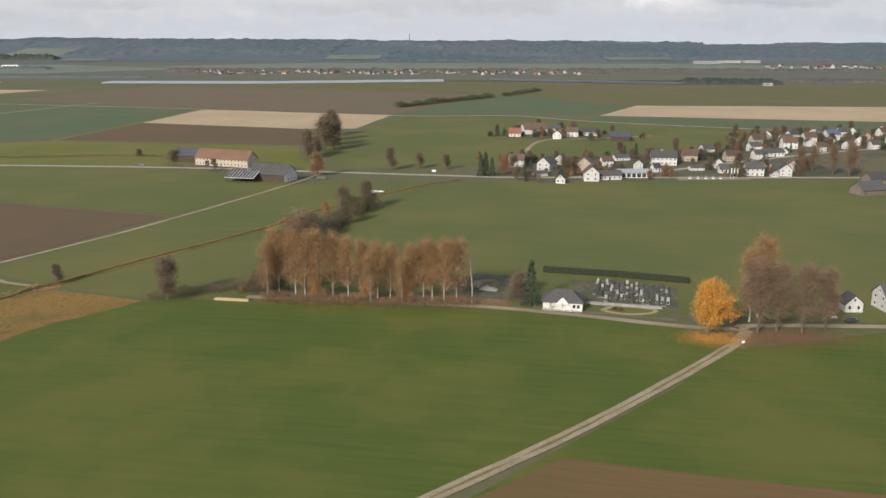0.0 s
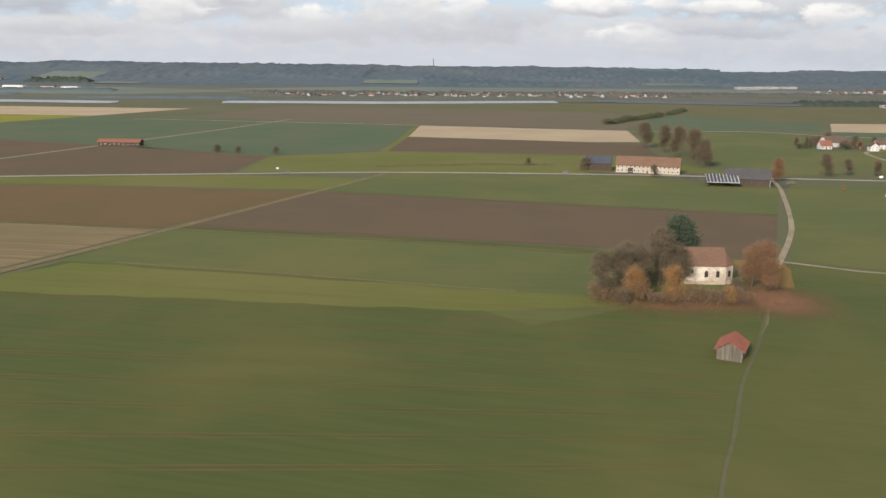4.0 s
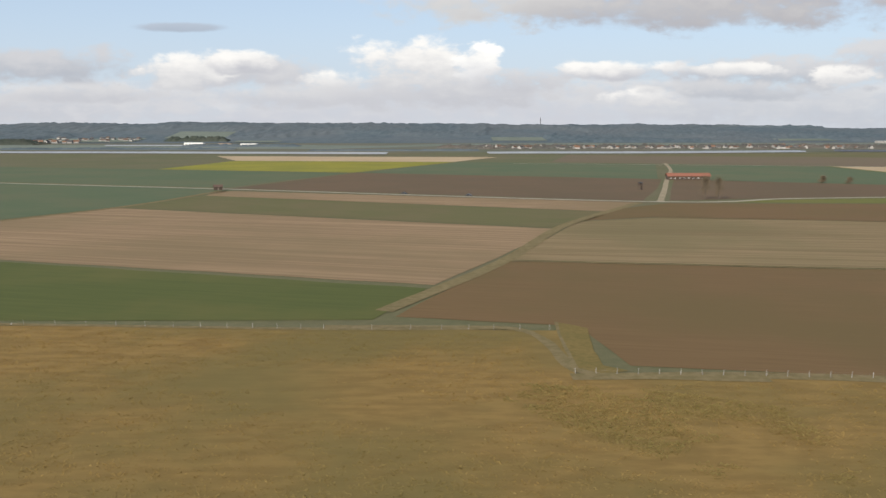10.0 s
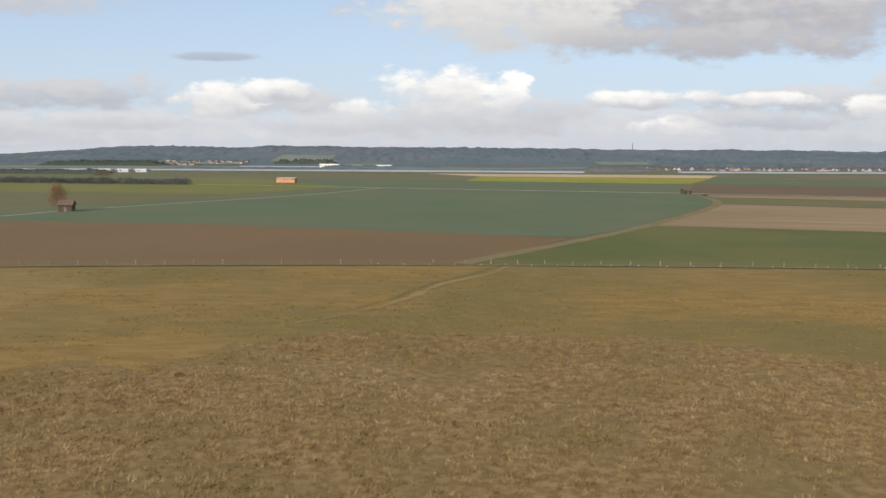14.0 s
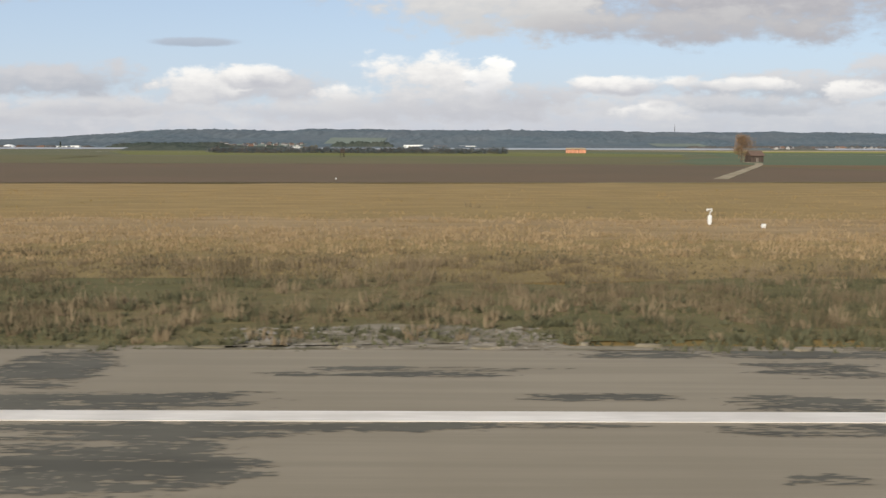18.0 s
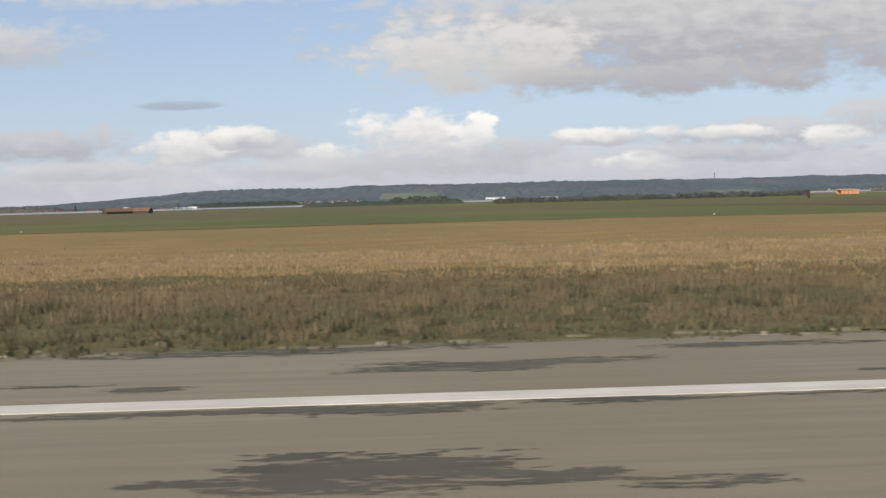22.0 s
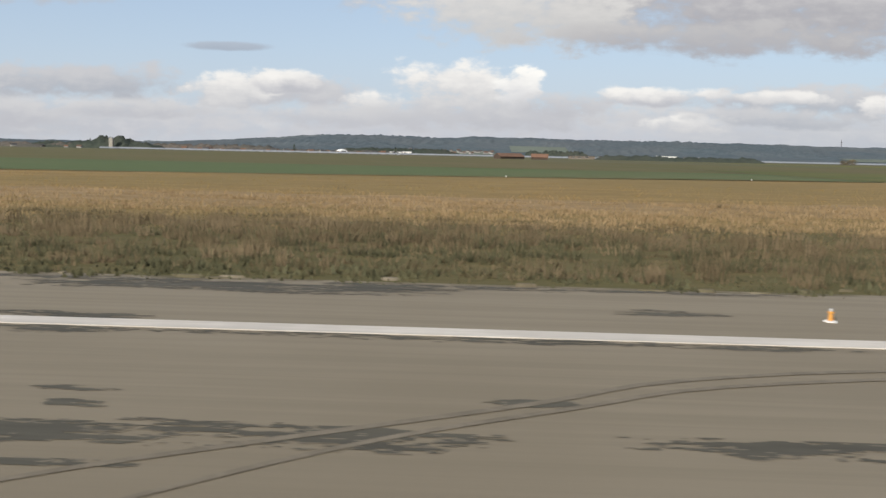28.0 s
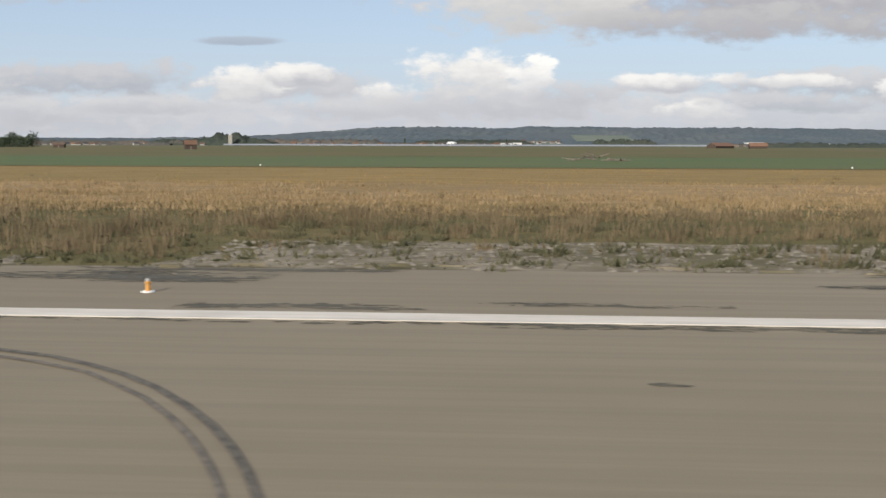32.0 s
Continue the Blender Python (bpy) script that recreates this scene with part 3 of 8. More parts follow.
def smooth(points, step=8.0):
    """A round line through the points."""
    pts = [np.array(p, float) for p in points]
    pts = [2 * pts[0] - pts[1]] + pts + [2 * pts[-1] - pts[-2]]
    out = []
    for a, b, c, d in zip(pts, pts[1:], pts[2:], pts[3:]):
        n = max(1, int(np.linalg.norm(c - b) / step))
        for k in range(n):
            t = k / n
            out.append(0.5 * (2 * b + (c - a) * t + (2 * a - 5 * b + 4 * c - d) * t * t + (3 * b - a - 3 * c + d) * t ** 3))
    return out + [pts[-2]]


def ribbon(name, points, width, material, z=0.14, step=8.0, wobble=0.25, label="", taper=False, shift=0.0):
    """A band of land along a line: a road, a track, a ditch, a tyre mark."""
    line = smooth(points, step)
    verts, faces = [], []
    for i, p in enumerate(line):
        ahead = line[min(i + 1, len(line) - 1)] - line[max(i - 1, 0)]
        side = np.array((-ahead[1], ahead[0])) / max(np.linalg.norm(ahead), 1e-6)
        w = width / 2 * (math.sin(math.pi * min(max(i / (len(line) - 1), 0.06), 0.94)) ** 0.5 if taper else 1)
        for s in (1, -1):
            q = p + side * (s * w + shift + wobble * noise.noise((p[0] * 0.13, p[1] * 0.13, 5.0 + s)))
            verts.append((q[0], q[1], z))
        if i:
            k = 2 * i
            faces.append((k - 2, k - 1, k + 1, k))
    return tagged(link(name, mesh(name, verts, faces, material)), label, kind="structure")


bm = bmesh.new()
bmesh.ops.create_grid(bm, x_segments=40, y_segments=24, size=1)
for p in bm.verts:
    p.co = (p.co.x * 8500 - 1300, p.co.y * 3700 + 2300, -0.02)
tagged(part("ground", bm, "ground"), "wide flat farmland of meadow grass and bare earth", kind="structure")
# fields beside the approach
patch("field", [(-140, 40), (-142, 125), (-142, 142), (-141, 163), (-137, 186), (-134, 203), (-126, 224), (-116, 238), (-103, 252), (-88, 255), (13, 247), (66, 230), (74, 215), (52, 187), (24, 159), (-5, 133), (-60, 40)], "green", label="wide green field of young crop beside the lane")
patch("field", [(-50, 40), (2, 134), (26, 158), (54, 186), (78, 213), (130, 228), (500, 205), (500, 40)], "green", 0.05, label="green field on the far side of the lane")
patch("field", [(-60, 40), (2, 133), (22, 150), (65, 140), (150, 122), (180, 40)], "soil", 0.10, label="strip of ploughed brown soil")
patch("field", [(-118, 305), (-60, 258), (130, 235), (500, 280), (500, 500), (207, 507), (45, 500), (-3, 488), (-83, 362)], "green_olive", label="broad green meadow before the village")
patch("meadow", [(-142, 266), (-103, 253), (-116, 238), (-126, 224), (-134, 203), (-137, 186), (-141, 163), (-142, 142), (-142, 125), (-136, 40), (-240, 40), (-219, 126), (-215, 150), (-204, 173), (-182, 207), (-157, 249)], "dry", 0.07, label="dry yellow-brown wet meadow along the ditch")
patch("field", [(-176, 289), (-145, 361), (-90, 491), (-4, 489), (-83, 362), (-118, 303), (-142, 270)], "green_olive", label="green strip between the track and the ditch")
patch("field", [(-183, 286), (-208, 231), (-237, 176), (-263, 120), (-295, 40), (-240, 40), (-219, 126), (-215, 150), (-204, 173), (-182, 207), (-157, 249), (-142, 267), (-159, 273)], "green_dark", 0.08, label="green strip beside the dirt track")
patch("field", [(-515, 118), (-477, 213), (-441, 290), (-328, 262), (-283, 248), (-244, 241), (-209, 232), (-238, 176), (-264, 120), (-296, 40), (-560, 40)], "green_dark", label="large green field of winter crop")
patch("field", [(-530, 112), (-419, 113), (-262, 116), (-290, 40), (-560, 40)], "soil", 0.10, label="ploughed brown strip at the field's foot")
patch("field", [(-444, 289), (-424, 350), (-297, 318), (-230, 292), (-196, 262), (-240, 234), (-283, 212), (-328, 262)], "green_olive", 0.07, label="green grass strip beside a chapel")
ribbon("verge", [(-423, 287), (-360, 270), (-283, 247)], 1.3, "margin", 0.12, 8.0, 0.6, label="pale field boundary")
patch("field", [(-438, 286), (-283, 246), (-236, 235), (-300, 226), (-398, 240), (-465, 250)], "green_warm", 0.085, 3.0, label="yellow-green strip of the field")
patch("field", [(-424, 353), (-297, 321), (-232, 296), (-190, 282), (-256, 314), (-415, 356)], "green_dark", 0.09, label="narrow green strip between fields")
patch("field", [(-372, 461), (-141, 385), (-183, 290), (-256, 317), (-415, 357)], "soil_dark", 0.08, label="damp dark ploughed field behind the chapel")
patch("field", [(-347, 523), (-328, 549), (-84, 523), (-101, 475), (-140, 389), (-371, 465)], "green_olive", label="green field before the farm")
patch("field", [(-783, 267), (-607, 237), (-484, 215), (-521, 119), (-560, 40), (-600, 112), (-651, 121), (-737, 137), (-770, 143), (-774, 174), (-815, 184)], "soil", 0.06, label="large ploughed brown field")
patch("field", [(-781, 270), (-607, 240), (-486, 218), (-427, 348), (-694, 407), (-738, 388)], "stubble_green", 0.07, label="tan stubble field with faint rows")
patch("field", [(-735, 392), (-694, 410), (-426, 352), (-373, 463), (-547, 484), (-666, 490), (-703, 456)], "soil", 0.07, label="ploughed brown field by the country road")
patch("field", [(-655, 499), (-574, 518), (-438, 534), (-347, 519), (-373, 468), (-547, 488)], "green_warm", 0.088, label="grass margin beside the country road")
patch("field", [(-806, 224), (-750, 358), (-985, 464), (-1060, 307), (-1004, 290)], "stubble", 0.07, label="orange-tan stubble field")
patch("field", [(-1004, 287), (-808, 219), (-820, 181), (-946, 181), (-1130, 187), (-1062, 305)], "green_dark", 0.07, label="dark green field along the airfield fence")
patch("field", [(-985, 467), (-749, 361), (-712, 435), (-961, 555)], "olive", 0.07, label="olive green strip between stubble fields")
patch("field", [(-961, 557), (-711, 438), (-682, 498), (-964, 603)], "stubble", 0.07, label="pale stubble strip beside the road")
patch("field", [(-1094, 256), (-1354, 320), (-1344, 402), (-1268, 544), (-1222, 722), (-952, 614), (-990, 466), (-1064, 307)], "green_blue", 0.07, label="wide bluish green field of winter crop")
patch("field", [(-1132, 188), (-1156, 186), (-1275, 174), (-1354, 318), (-1221, 300), (-1096, 254)], "soil_red", 0.08, label="brown ploughed end of the wide field")
patch("field", [(-1290, 172), (-1393, 160), (-1600, 150), (-1640, 330), (-1400, 325), (-1350, 300)], "soil_dark", 0.06, label="brown field outside the airfield fence")
patch("field", [(-1400, 328), (-1640, 333), (-1690, 560), (-1290, 560), (-1330, 400)], "olive", 0.06, label="olive field beyond the brown one")
patch("field", [(-1604, 152), (-1735, 176), (-1925, 178), (-2055, 186), (-2060, 325), (-1644, 330)], "green_olive", 0.06, label="green field along the airfield")
patch("field", [(-1645, 334), (-2060, 330), (-2090, 640), (-1695, 640)], "olive", 0.06, label="brown-green field beyond the green strip")
patch("field", [(-2057, 186), (-2154, 156), (-2223, 138), (-2340, 138), (-3300, 150), (-3300, 250), (-2060, 260)], "green_pale", 0.06, label="green field along the airfield")
patch("field", [(-2062, 263), (-3300, 253), (-3300, 520), (-2085, 520)], "olive", 0.06, label="brown-green field beyond the green one")
patch("field", [(-2088, 525), (-3300, 525), (-3500, 1000), (-2110, 1000)], "olive", 0.05, label="olive fallow land towards the far houses")
patch("field", [(-66, 266), (-50, 267), (-36, 264), (-8, 262), (6, 267), (20, 263), (16, 250), (4, 252), (-12, 252), (-30, 253), (-50, 254), (-64, 256)], "litter", 0.098, label="brown leaf-strewn ground below the birches")
patch("field", [(-141, 270), (-118, 304), (-83, 364), (-58, 376), (-64, 276), (-70, 257), (-88, 256), (-103, 254)], "green_olive", 0.063, label="green corner between ditch and birches")
for k in range(9):
    f = 0.06 + 0.1 * k
    ax, ay, bx, by = -522 + 78 * f, 122 + 168 * f, -264 + 54 * f, 122 + 108 * f
    for gap in (-0.9, 0.9):
        ribbon("tramline", [(ax + 3, ay - 1 + gap), ((ax + bx) / 2, (ay + by) / 2 + gap), (bx - 4, by + 1 + gap)], 0.32, "soil", 0.105, 12.0, 0.3, label="narrow bare wheel line in the green crop")
for f in (0.08, 0.22, 0.31, 0.52, 0.6, 0.83):
    ribbon("stubble_line", [(-778 + 75 * f, 272 + 125 * f), (-630 + 66 * f, 246 + 135 * f), (-484 + 56 * f, 222 + 130 * f)], 0.5, "stubble", 0.10, 12.0, 0.6, label="pale straw line left on the stubble")
# fields beyond the country road
patch("field", [(-659, 511), (-627, 620), (-589, 745), (-434, 652), (-440, 550), (-574, 530)], "soil_dark", 0.06, label="dark ploughed field before the long barn")
patch("field", [(-962, 630), (-676, 510), (-638, 620), (-600, 745), (-890, 872)], "soil_dark", 0.06, label="dark ploughed field beside the crossing")
patch("field", [(-586, 758), (-500, 1100), (-322, 1020), (-345, 700), (-430, 658), (-560, 722)], "green_blue", 0.06, label="green field behind the long barn")
patch("field", [(-436, 552), (-431, 652), (-345, 694), (-128, 662), (-115, 594), (-92, 534), (-328, 557)], "green_warm", 0.05, label="green pasture behind the country road")
patch("field", [(-344, 702), (-331, 849), (-150, 792), (-106, 773), (-118, 668)], "soil_dark", 0.06, label="dark ploughed field behind the farm")
patch("field", [(-330, 854), (-318, 1020), (-75, 952), (-99, 800), (-150, 797)], "straw", 0.06, label="pale straw-coloured stubble field")
patch("field", [(-893, 878), (-1129, 965), (-1107, 1245), (-777, 1190)], "mustard", 0.06, label="yellow field of flowering mustard")
patch("field", [(-888, 876), (-602, 752), (-512, 1100), (-772, 1186)], "green_blue", 0.05, label="green field beside the mustard")
patch("field", [(-968, 640), (-896, 872), (-1135, 960), (-1400, 1060), (-1236, 740)], "green_blue", 0.05, label="dull green field before the mustard")
patch("field", [(-1240, 745), (-1400, 1060), (-1900, 1100), (-1700, 650), (-1290, 565)], "green_warm", 0.04, label="green pasture around an open shelter")
patch("field", [(-640, 1185), (-311, 1032), (-75, 962), (40, 1330), (-560, 1540)], "far_soil", 0.05, label="far dark ploughed field")
patch("field", [(-1107, 1255), (-780, 1195), (-700, 1420), (-1200, 1500)], "straw", 0.05, label="far pale stubble strip")
patch("field", [(162, 948), (235, 1100), (560, 1082), (452, 880)], "straw", 0.06, label="large pale straw-coloured field behind the village")
patch("field", [(-66, 940), (58, 940), (138, 878), (280, 806), (210, 640), (30, 560), (-80, 540), (-110, 660)], "green_olive", 0.05, label="green pasture between farm and village")
patch("field", [(140, 885), (160, 945), (452, 876), (600, 850), (500, 760), (282, 812)], "green_blue", 0.05, label="green strip before the pale field")
patch("field", [(-60, 965), (50, 1330), (220, 1105), (150, 950), (60, 948)], "green_blue", 0.04, label="green field with a hedge")
patch("field", [(-500, 1550), (40, 1340), (230, 1130), (560, 1100), (800, 1500), (60, 1700)], "olive", 0.03, label="far olive fallow fields")
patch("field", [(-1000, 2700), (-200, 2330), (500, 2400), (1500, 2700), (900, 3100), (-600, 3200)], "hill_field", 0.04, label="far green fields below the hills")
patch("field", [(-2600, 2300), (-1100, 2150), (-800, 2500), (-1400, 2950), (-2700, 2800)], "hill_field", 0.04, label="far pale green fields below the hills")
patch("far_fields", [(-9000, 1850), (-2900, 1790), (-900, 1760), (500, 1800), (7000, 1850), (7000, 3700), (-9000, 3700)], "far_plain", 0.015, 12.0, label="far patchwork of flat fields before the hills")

# the airfield's own grass
patch("airfield_meadow", [(-778, 170), (-781, 138), (-737, 135), (-651, 119), (-560, 36), (-900, 25), (-3400, 25), (-3400, 148), (-2340, 136), (-2223, 135), (-2154, 153), (-2055, 184), (-1925, 176), (-1735, 174), (-1600, 148), (-1393, 157), (-1290, 170), (-1130, 185), (-946, 179), (-827, 172)], "airfield", 0.07, label="mown golden-brown airfield grass")
patch("airfield_meadow", [(-1254, 80), (-1330, 78), (-1600, 74), (-3400, 74), (-3400, 40), (-1290, 40), (-1258, 48)], "mid_grass", 0.106, 4.0, label="golden brown rough airfield grass")
patch("airfield_meadow", [(-1300, 39), (-1400, 39), (-1500, 41), (-1620, 50), (-1760, 54), (-1900, 50), (-2100, 47), (-2300, 50), (-2420, 45), (-2700, 48), (-3400, 48), (-3400, 25.2), (-1160, 25.2), (-1180, 38)], "rough_grass", 0.124, 5.0, label="dark rough airfield grass beside the runway")
patch("airfield_meadow", [(-1255, 72), (-1252, 120), (-1256, 170), (-1290, 167), (-1393, 154), (-1600, 146), (-1735, 171), (-1925, 173), (-2055, 181), (-2154, 150), (-2223, 132), (-2340, 133), (-3400, 145), (-3400, 72)], "gold_grass", 0.097, 5.0, "golden mown airfield grass", 4.0, 0.08)
patch("airfield_meadow", [(-1200, 50), (-1196, 80), (-1204, 120), (-1198, 173), (-1252, 168), (-1256, 120), (-1258, 50)], "gold_third", 0.079, 7.0, "airfield grass turning golden", 5.0, 0.05)
patch("airfield_meadow", [(-1226, 48), (-1230, 80), (-1222, 120), (-1230, 171), (-1260, 166), (-1258, 120), (-1262, 48)], "gold_two_thirds", 0.088, 7.0, "airfield grass turning golden", 5.0, 0.05)
patch("airfield_meadow", [(-1260, 58), (-1330, 56), (-1500, 60), (-1620, 57), (-1760, 60), (-1900, 58), (-2100, 61), (-2300, 57), (-2420, 56), (-2700, 59), (-3400, 58), (-3400, 80), (-2700, 78), (-2300, 82), (-1900, 77), (-1600, 80), (-1350, 74), (-1260, 70)], "tan_grass", 0.115, 6.0, "bleached tan strip of tall grass", 6.0, 0.12)
patch("verge", [(-779, 178), (-772.5, 172), (-774.8, 153), (-775, 143), (-771, 139.5), (-777, 137), (-780.5, 141), (-780.5, 156)], "meadow_green", 0.13, 0.6, label="grassy bank at the fence corner", step=3.0)
ribbon("verge", [(-830, 174), (-800, 173.5), (-788, 171), (-783.5, 162), (-782, 150), (-780.5, 140), (-776, 136.3), (-762, 135), (-748, 133.5)], 2.4, "margin", 0.15, 3.0, 0.5, label="pale trodden line round the fence corner")
ribbon("trail", [(-1119, 184), (-1126, 170), (-1133, 158), (-1142, 135), (-1148, 124), (-1155, 117)], 1.6, "mid_grass", 0.13, 3.0, 1.6, label="faint worn trail through the airfield grass", taper=True)
ribbon("trail", [(-1122, 184), (-1129, 170), (-1136, 157), (-1144, 136), (-1150, 125)], 0.7, "rough_grass", 0.135, 3.0, 1.2, label="dark edge of a worn trail in the grass", taper=True)
ribbon("verge", [(-1275, 173), (-1130, 186), (-946, 180), (-830, 172), (-788, 172)], 2.0, "margin", 0.14, label="pale grassy verge along the fence")
ribbon("verge", [(-782, 136), (-737, 135), (-651, 119), (-600, 110), (-540, 96)], 4.0, "margin", 0.14, label="pale grassy verge along the fence")
ribbon("verge", [(-1290, 171), (-1393, 158), (-1600, 149), (-1735, 175), (-1925, 177), (-2055, 185), (-2154, 154), (-2223, 136), (-2340, 137), (-3300, 149)], 2.2, "margin", 0.14, label="pale grassy verge along the fence")
ribbon("ditch", [(-778.6, 178), (-779.6, 166), (-780, 155), (-780.2, 140)], 0.8, "margin", 0.16, label="narrow pale trodden channel at the fence corner")

# lanes, tracks, roads
ribbon("lane", [(-60, 84), (-5, 134), (24, 160), (52, 188), (78, 216), (86, 228)], 3.4, "track", label="pale gravel lane with worn wheel tracks")
ribbon("verge", [(-60, 84), (-5, 134), (24, 160), (52, 188), (76, 214)], 0.7, "margin", 0.147, 3.0, 0.5, label="grassy middle of the gravel lane")
ribbon("lane", [(500, 216), (127, 232), (84, 229), (65, 232), (41, 240), (13, 248), (-20, 253), (-70, 258)], 3.2, "track", 0.15, label="pale lane past the cemetery")
ribbon("track", [(-184, 284), (-180, 291), (-145, 361), (-101, 475), (-88, 520)], 2.4, "track", label="dirt track past the chapel to the farm")
ribbon("track", [(-223, 203), (-216, 216), (-210, 229)], 0.7, "margin", 0.135, 3.0, 0.3, label="short worn wheel rut in the grass", taper=True)
ribbon("track", [(-181, 288), (-159, 273), (-148, 269), (-139, 267)], 2.2, "track", 0.15, label="dirt track over the ditch")
ribbon("road", [(-3000, 1500), (-1900, 1010), (-1233, 725), (-965, 622), (-677, 503), (-574, 524), (-438, 541), (-328, 552), (-170, 542), (-84, 527), (7, 512), (50, 508), (300, 512)], 5.5, "road", 0.156, label="pale asphalt country road")
ribbon("track", [(-545, 70), (-522, 118), (-483, 214), (-419, 355), (-347, 522), (-338, 545)], 1.1, "dirt", 0.15, shift=1.1, label="wheel rut of a gravel farm track")
ribbon("track", [(-545, 70), (-522, 118), (-483, 214), (-419, 355), (-347, 522), (-338, 545)], 1.1, "dirt", 0.15, shift=-1.1, label="wheel rut of a gravel farm track")
ribbon("verge", [(-545, 70), (-522, 118), (-483, 214), (-419, 355), (-347, 522)], 5.2, "olive", 0.12, label="grassy edge of the farm track")
ribbon("track", [(-667, 503), (-632, 620), (-594, 750), (-540, 930), (-490, 1134)], 4.0, "track", 0.146, label="gravel track from the crossing to the barn")
ribbon("verge", [(-682, 496), (-703, 456), (-747, 371), (-783, 267), (-818, 190)], 5.0, "margin", 0.128, label="grassy track between the fields")
ribbon("verge", [(-962, 600), (-988, 466), (-1062, 306), (-1131, 188)], 5.0, "margin", label="grassy boundary strip between the fields")
patch("field", [(-1440, 165), (-1262, 172), (-1262, 340), (-1440, 345)], "olive", 0.03, label="grassy ground between the ploughed fields")
ribbon("track", [(-1393, 174), (-1327, 328), (-1311, 387), (-1240, 560), (-1200, 712)], 3.0, "track", 0.136, label="gravel track to a field hut")
ribbon("verge", [(-424, 351), (-297, 319), (-232, 294)], 1.5, "margin", 0.13, label="pale field boundary")
ribbon("verge", [(-607, 238), (-484, 216)], 1.6, "margin", 0.13, label="pale field boundary")
ribbon("verge", [(-783, 268), (-607, 238)], 1.6, "margin", 0.13, label="pale field boundary")
ribbon("verge", [(-694, 408), (-427, 350)], 1.2, "margin", 0.13, label="pale field boundary")
ribbon("verge", [(-372, 463), (-141, 387)], 1.4, "margin", 0.13, label="pale field boundary")
ribbon("verge", [(-345, 698), (-330, 851), (-318, 1022)], 7.0, "green_warm", 0.12, label="grass strip between far fields")
ribbon("road", [(-700, 1130), (-363, 1041), (-71, 943), (58, 946), (138, 880), (280, 808), (420, 760)], 4.0, "road", 0.13, label="far pale farm road")
ribbon("lane", [(40, 560), (70, 700), (120, 720), (175, 742)], 3.5, "track", 0.13, label="lane into the hamlet")
ribbon("road", [(56, 508), (110, 520), (200, 580), (300, 640), (420, 690)], 5.0, "road", 0.15, label="village street")
ribbon("stream_bank", [(2, 498), (-18, 479), (-55, 424), (-79, 387), (-83, 370), (-100, 340), (-125, 300), (-141, 271)], 4.6, "bank", 0.17, 2.0, 2.4, label="reedy tan bank of a narrow ditch")
ribbon("stream_bank", [(-141, 271), (-147, 262), (-153, 251), (-162, 236), (-166, 222), (-174, 214), (-179, 205), (-177, 199), (-183, 192), (-193, 183), (-202, 171), (-207, 157), (-211, 143), (-214, 130), (-226, 90), (-240, 40)], 6.5, "bank", 0.17, 2.0, 3.6, label="reedy tan bank of a winding ditch")
ribbon("stream", [(2, 498), (-18, 479), (-55, 424), (-79, 387), (-83, 370), (-100, 340), (-125, 300), (-141, 271)], 1.5, "water", 0.2, 2.0, 0.6, label="narrow dark ditch")
ribbon("stream", [(-141, 271), (-147, 262), (-153, 251), (-162, 236), (-166, 222), (-174, 214), (-179, 205), (-177, 199), (-183, 192), (-193, 183), (-202, 171), (-207, 157), (-211, 143), (-214, 130), (-226, 90), (-240, 40)], 2.6, "water", 0.2, 1.5, 2.0, label="narrow dark winding stream")
ribbon("rut", [(-143.7, 153.5), (-143.9, 142.4), (-144.3, 131.5), (-144.2, 122.1)], 0.9, "leaf_litter", 0.13, 3.0, 0.5, label="dark overgrown rut in the meadow")
ribbon("rut", [(-150.5, 150.2), (-150.6, 137.9), (-150.6, 125.8), (-150.6, 120.3)], 0.9, "leaf_litter", 0.13, 3.0, 0.5, label="dark overgrown rut in the meadow")
ribbon("rut", [(-106.6, 248.4), (-121.7, 230.8), (-132.6, 222.3), (-141.2, 215.3), (-147.3, 201.7), (-150.6, 190.3)], 1.3, "bank", 0.135, 3.0, 0.9, label="pale trodden line in the meadow")
ribbon("rut", [(-135.7, 206.9), (-139.2, 182.8), (-142.7, 157.6), (-144.3, 142.4)], 1.3, "bank", 0.135, 3.0, 0.9, label="pale trodden line in the meadow")
BRUSH = [(-162, 60), (-163, 125), (-164, 152), (-163, 176), (-164, 192), (-156, 204), (-143, 214), (-132, 221), (-136, 200), (-140, 186), (-144, 163), (-144, 142), (-143, 60)]
patch("reed_bed", BRUSH, "reed", 0.09, 2.5, "trampled reddish brown reed bed", 2.0, 0.3)
patch("meadow", [(-163, 192), (-165, 176), (-165, 150), (-163, 126), (-162, 90), (-168, 90), (-170, 127), (-169, 142), (-172, 163), (-170, 190)], "meadow_green", 0.095, 3.5, "greenish strip in the dry meadow", 2.0, 0.3)
patch("meadow", [(-150, 216), (-140, 224), (-128, 232), (-122, 238), (-134, 238), (-148, 230)], "meadow_green", 0.095, 3.0, "green hollow in the dry meadow", 2.0, 0.3)
patch("yard", [(-8, 262), (22, 255), (24, 284), (8, 288), (-4, 276)], "yard", 0.12, 2.0, label="brown earth yard with a pale heap")
patch("yard", [(-201, 292), (-181, 286), (-187, 266), (-193, 250), (-200, 254)], "dry", 0.12, 3.0, label="dry tan grass beside the chapel")
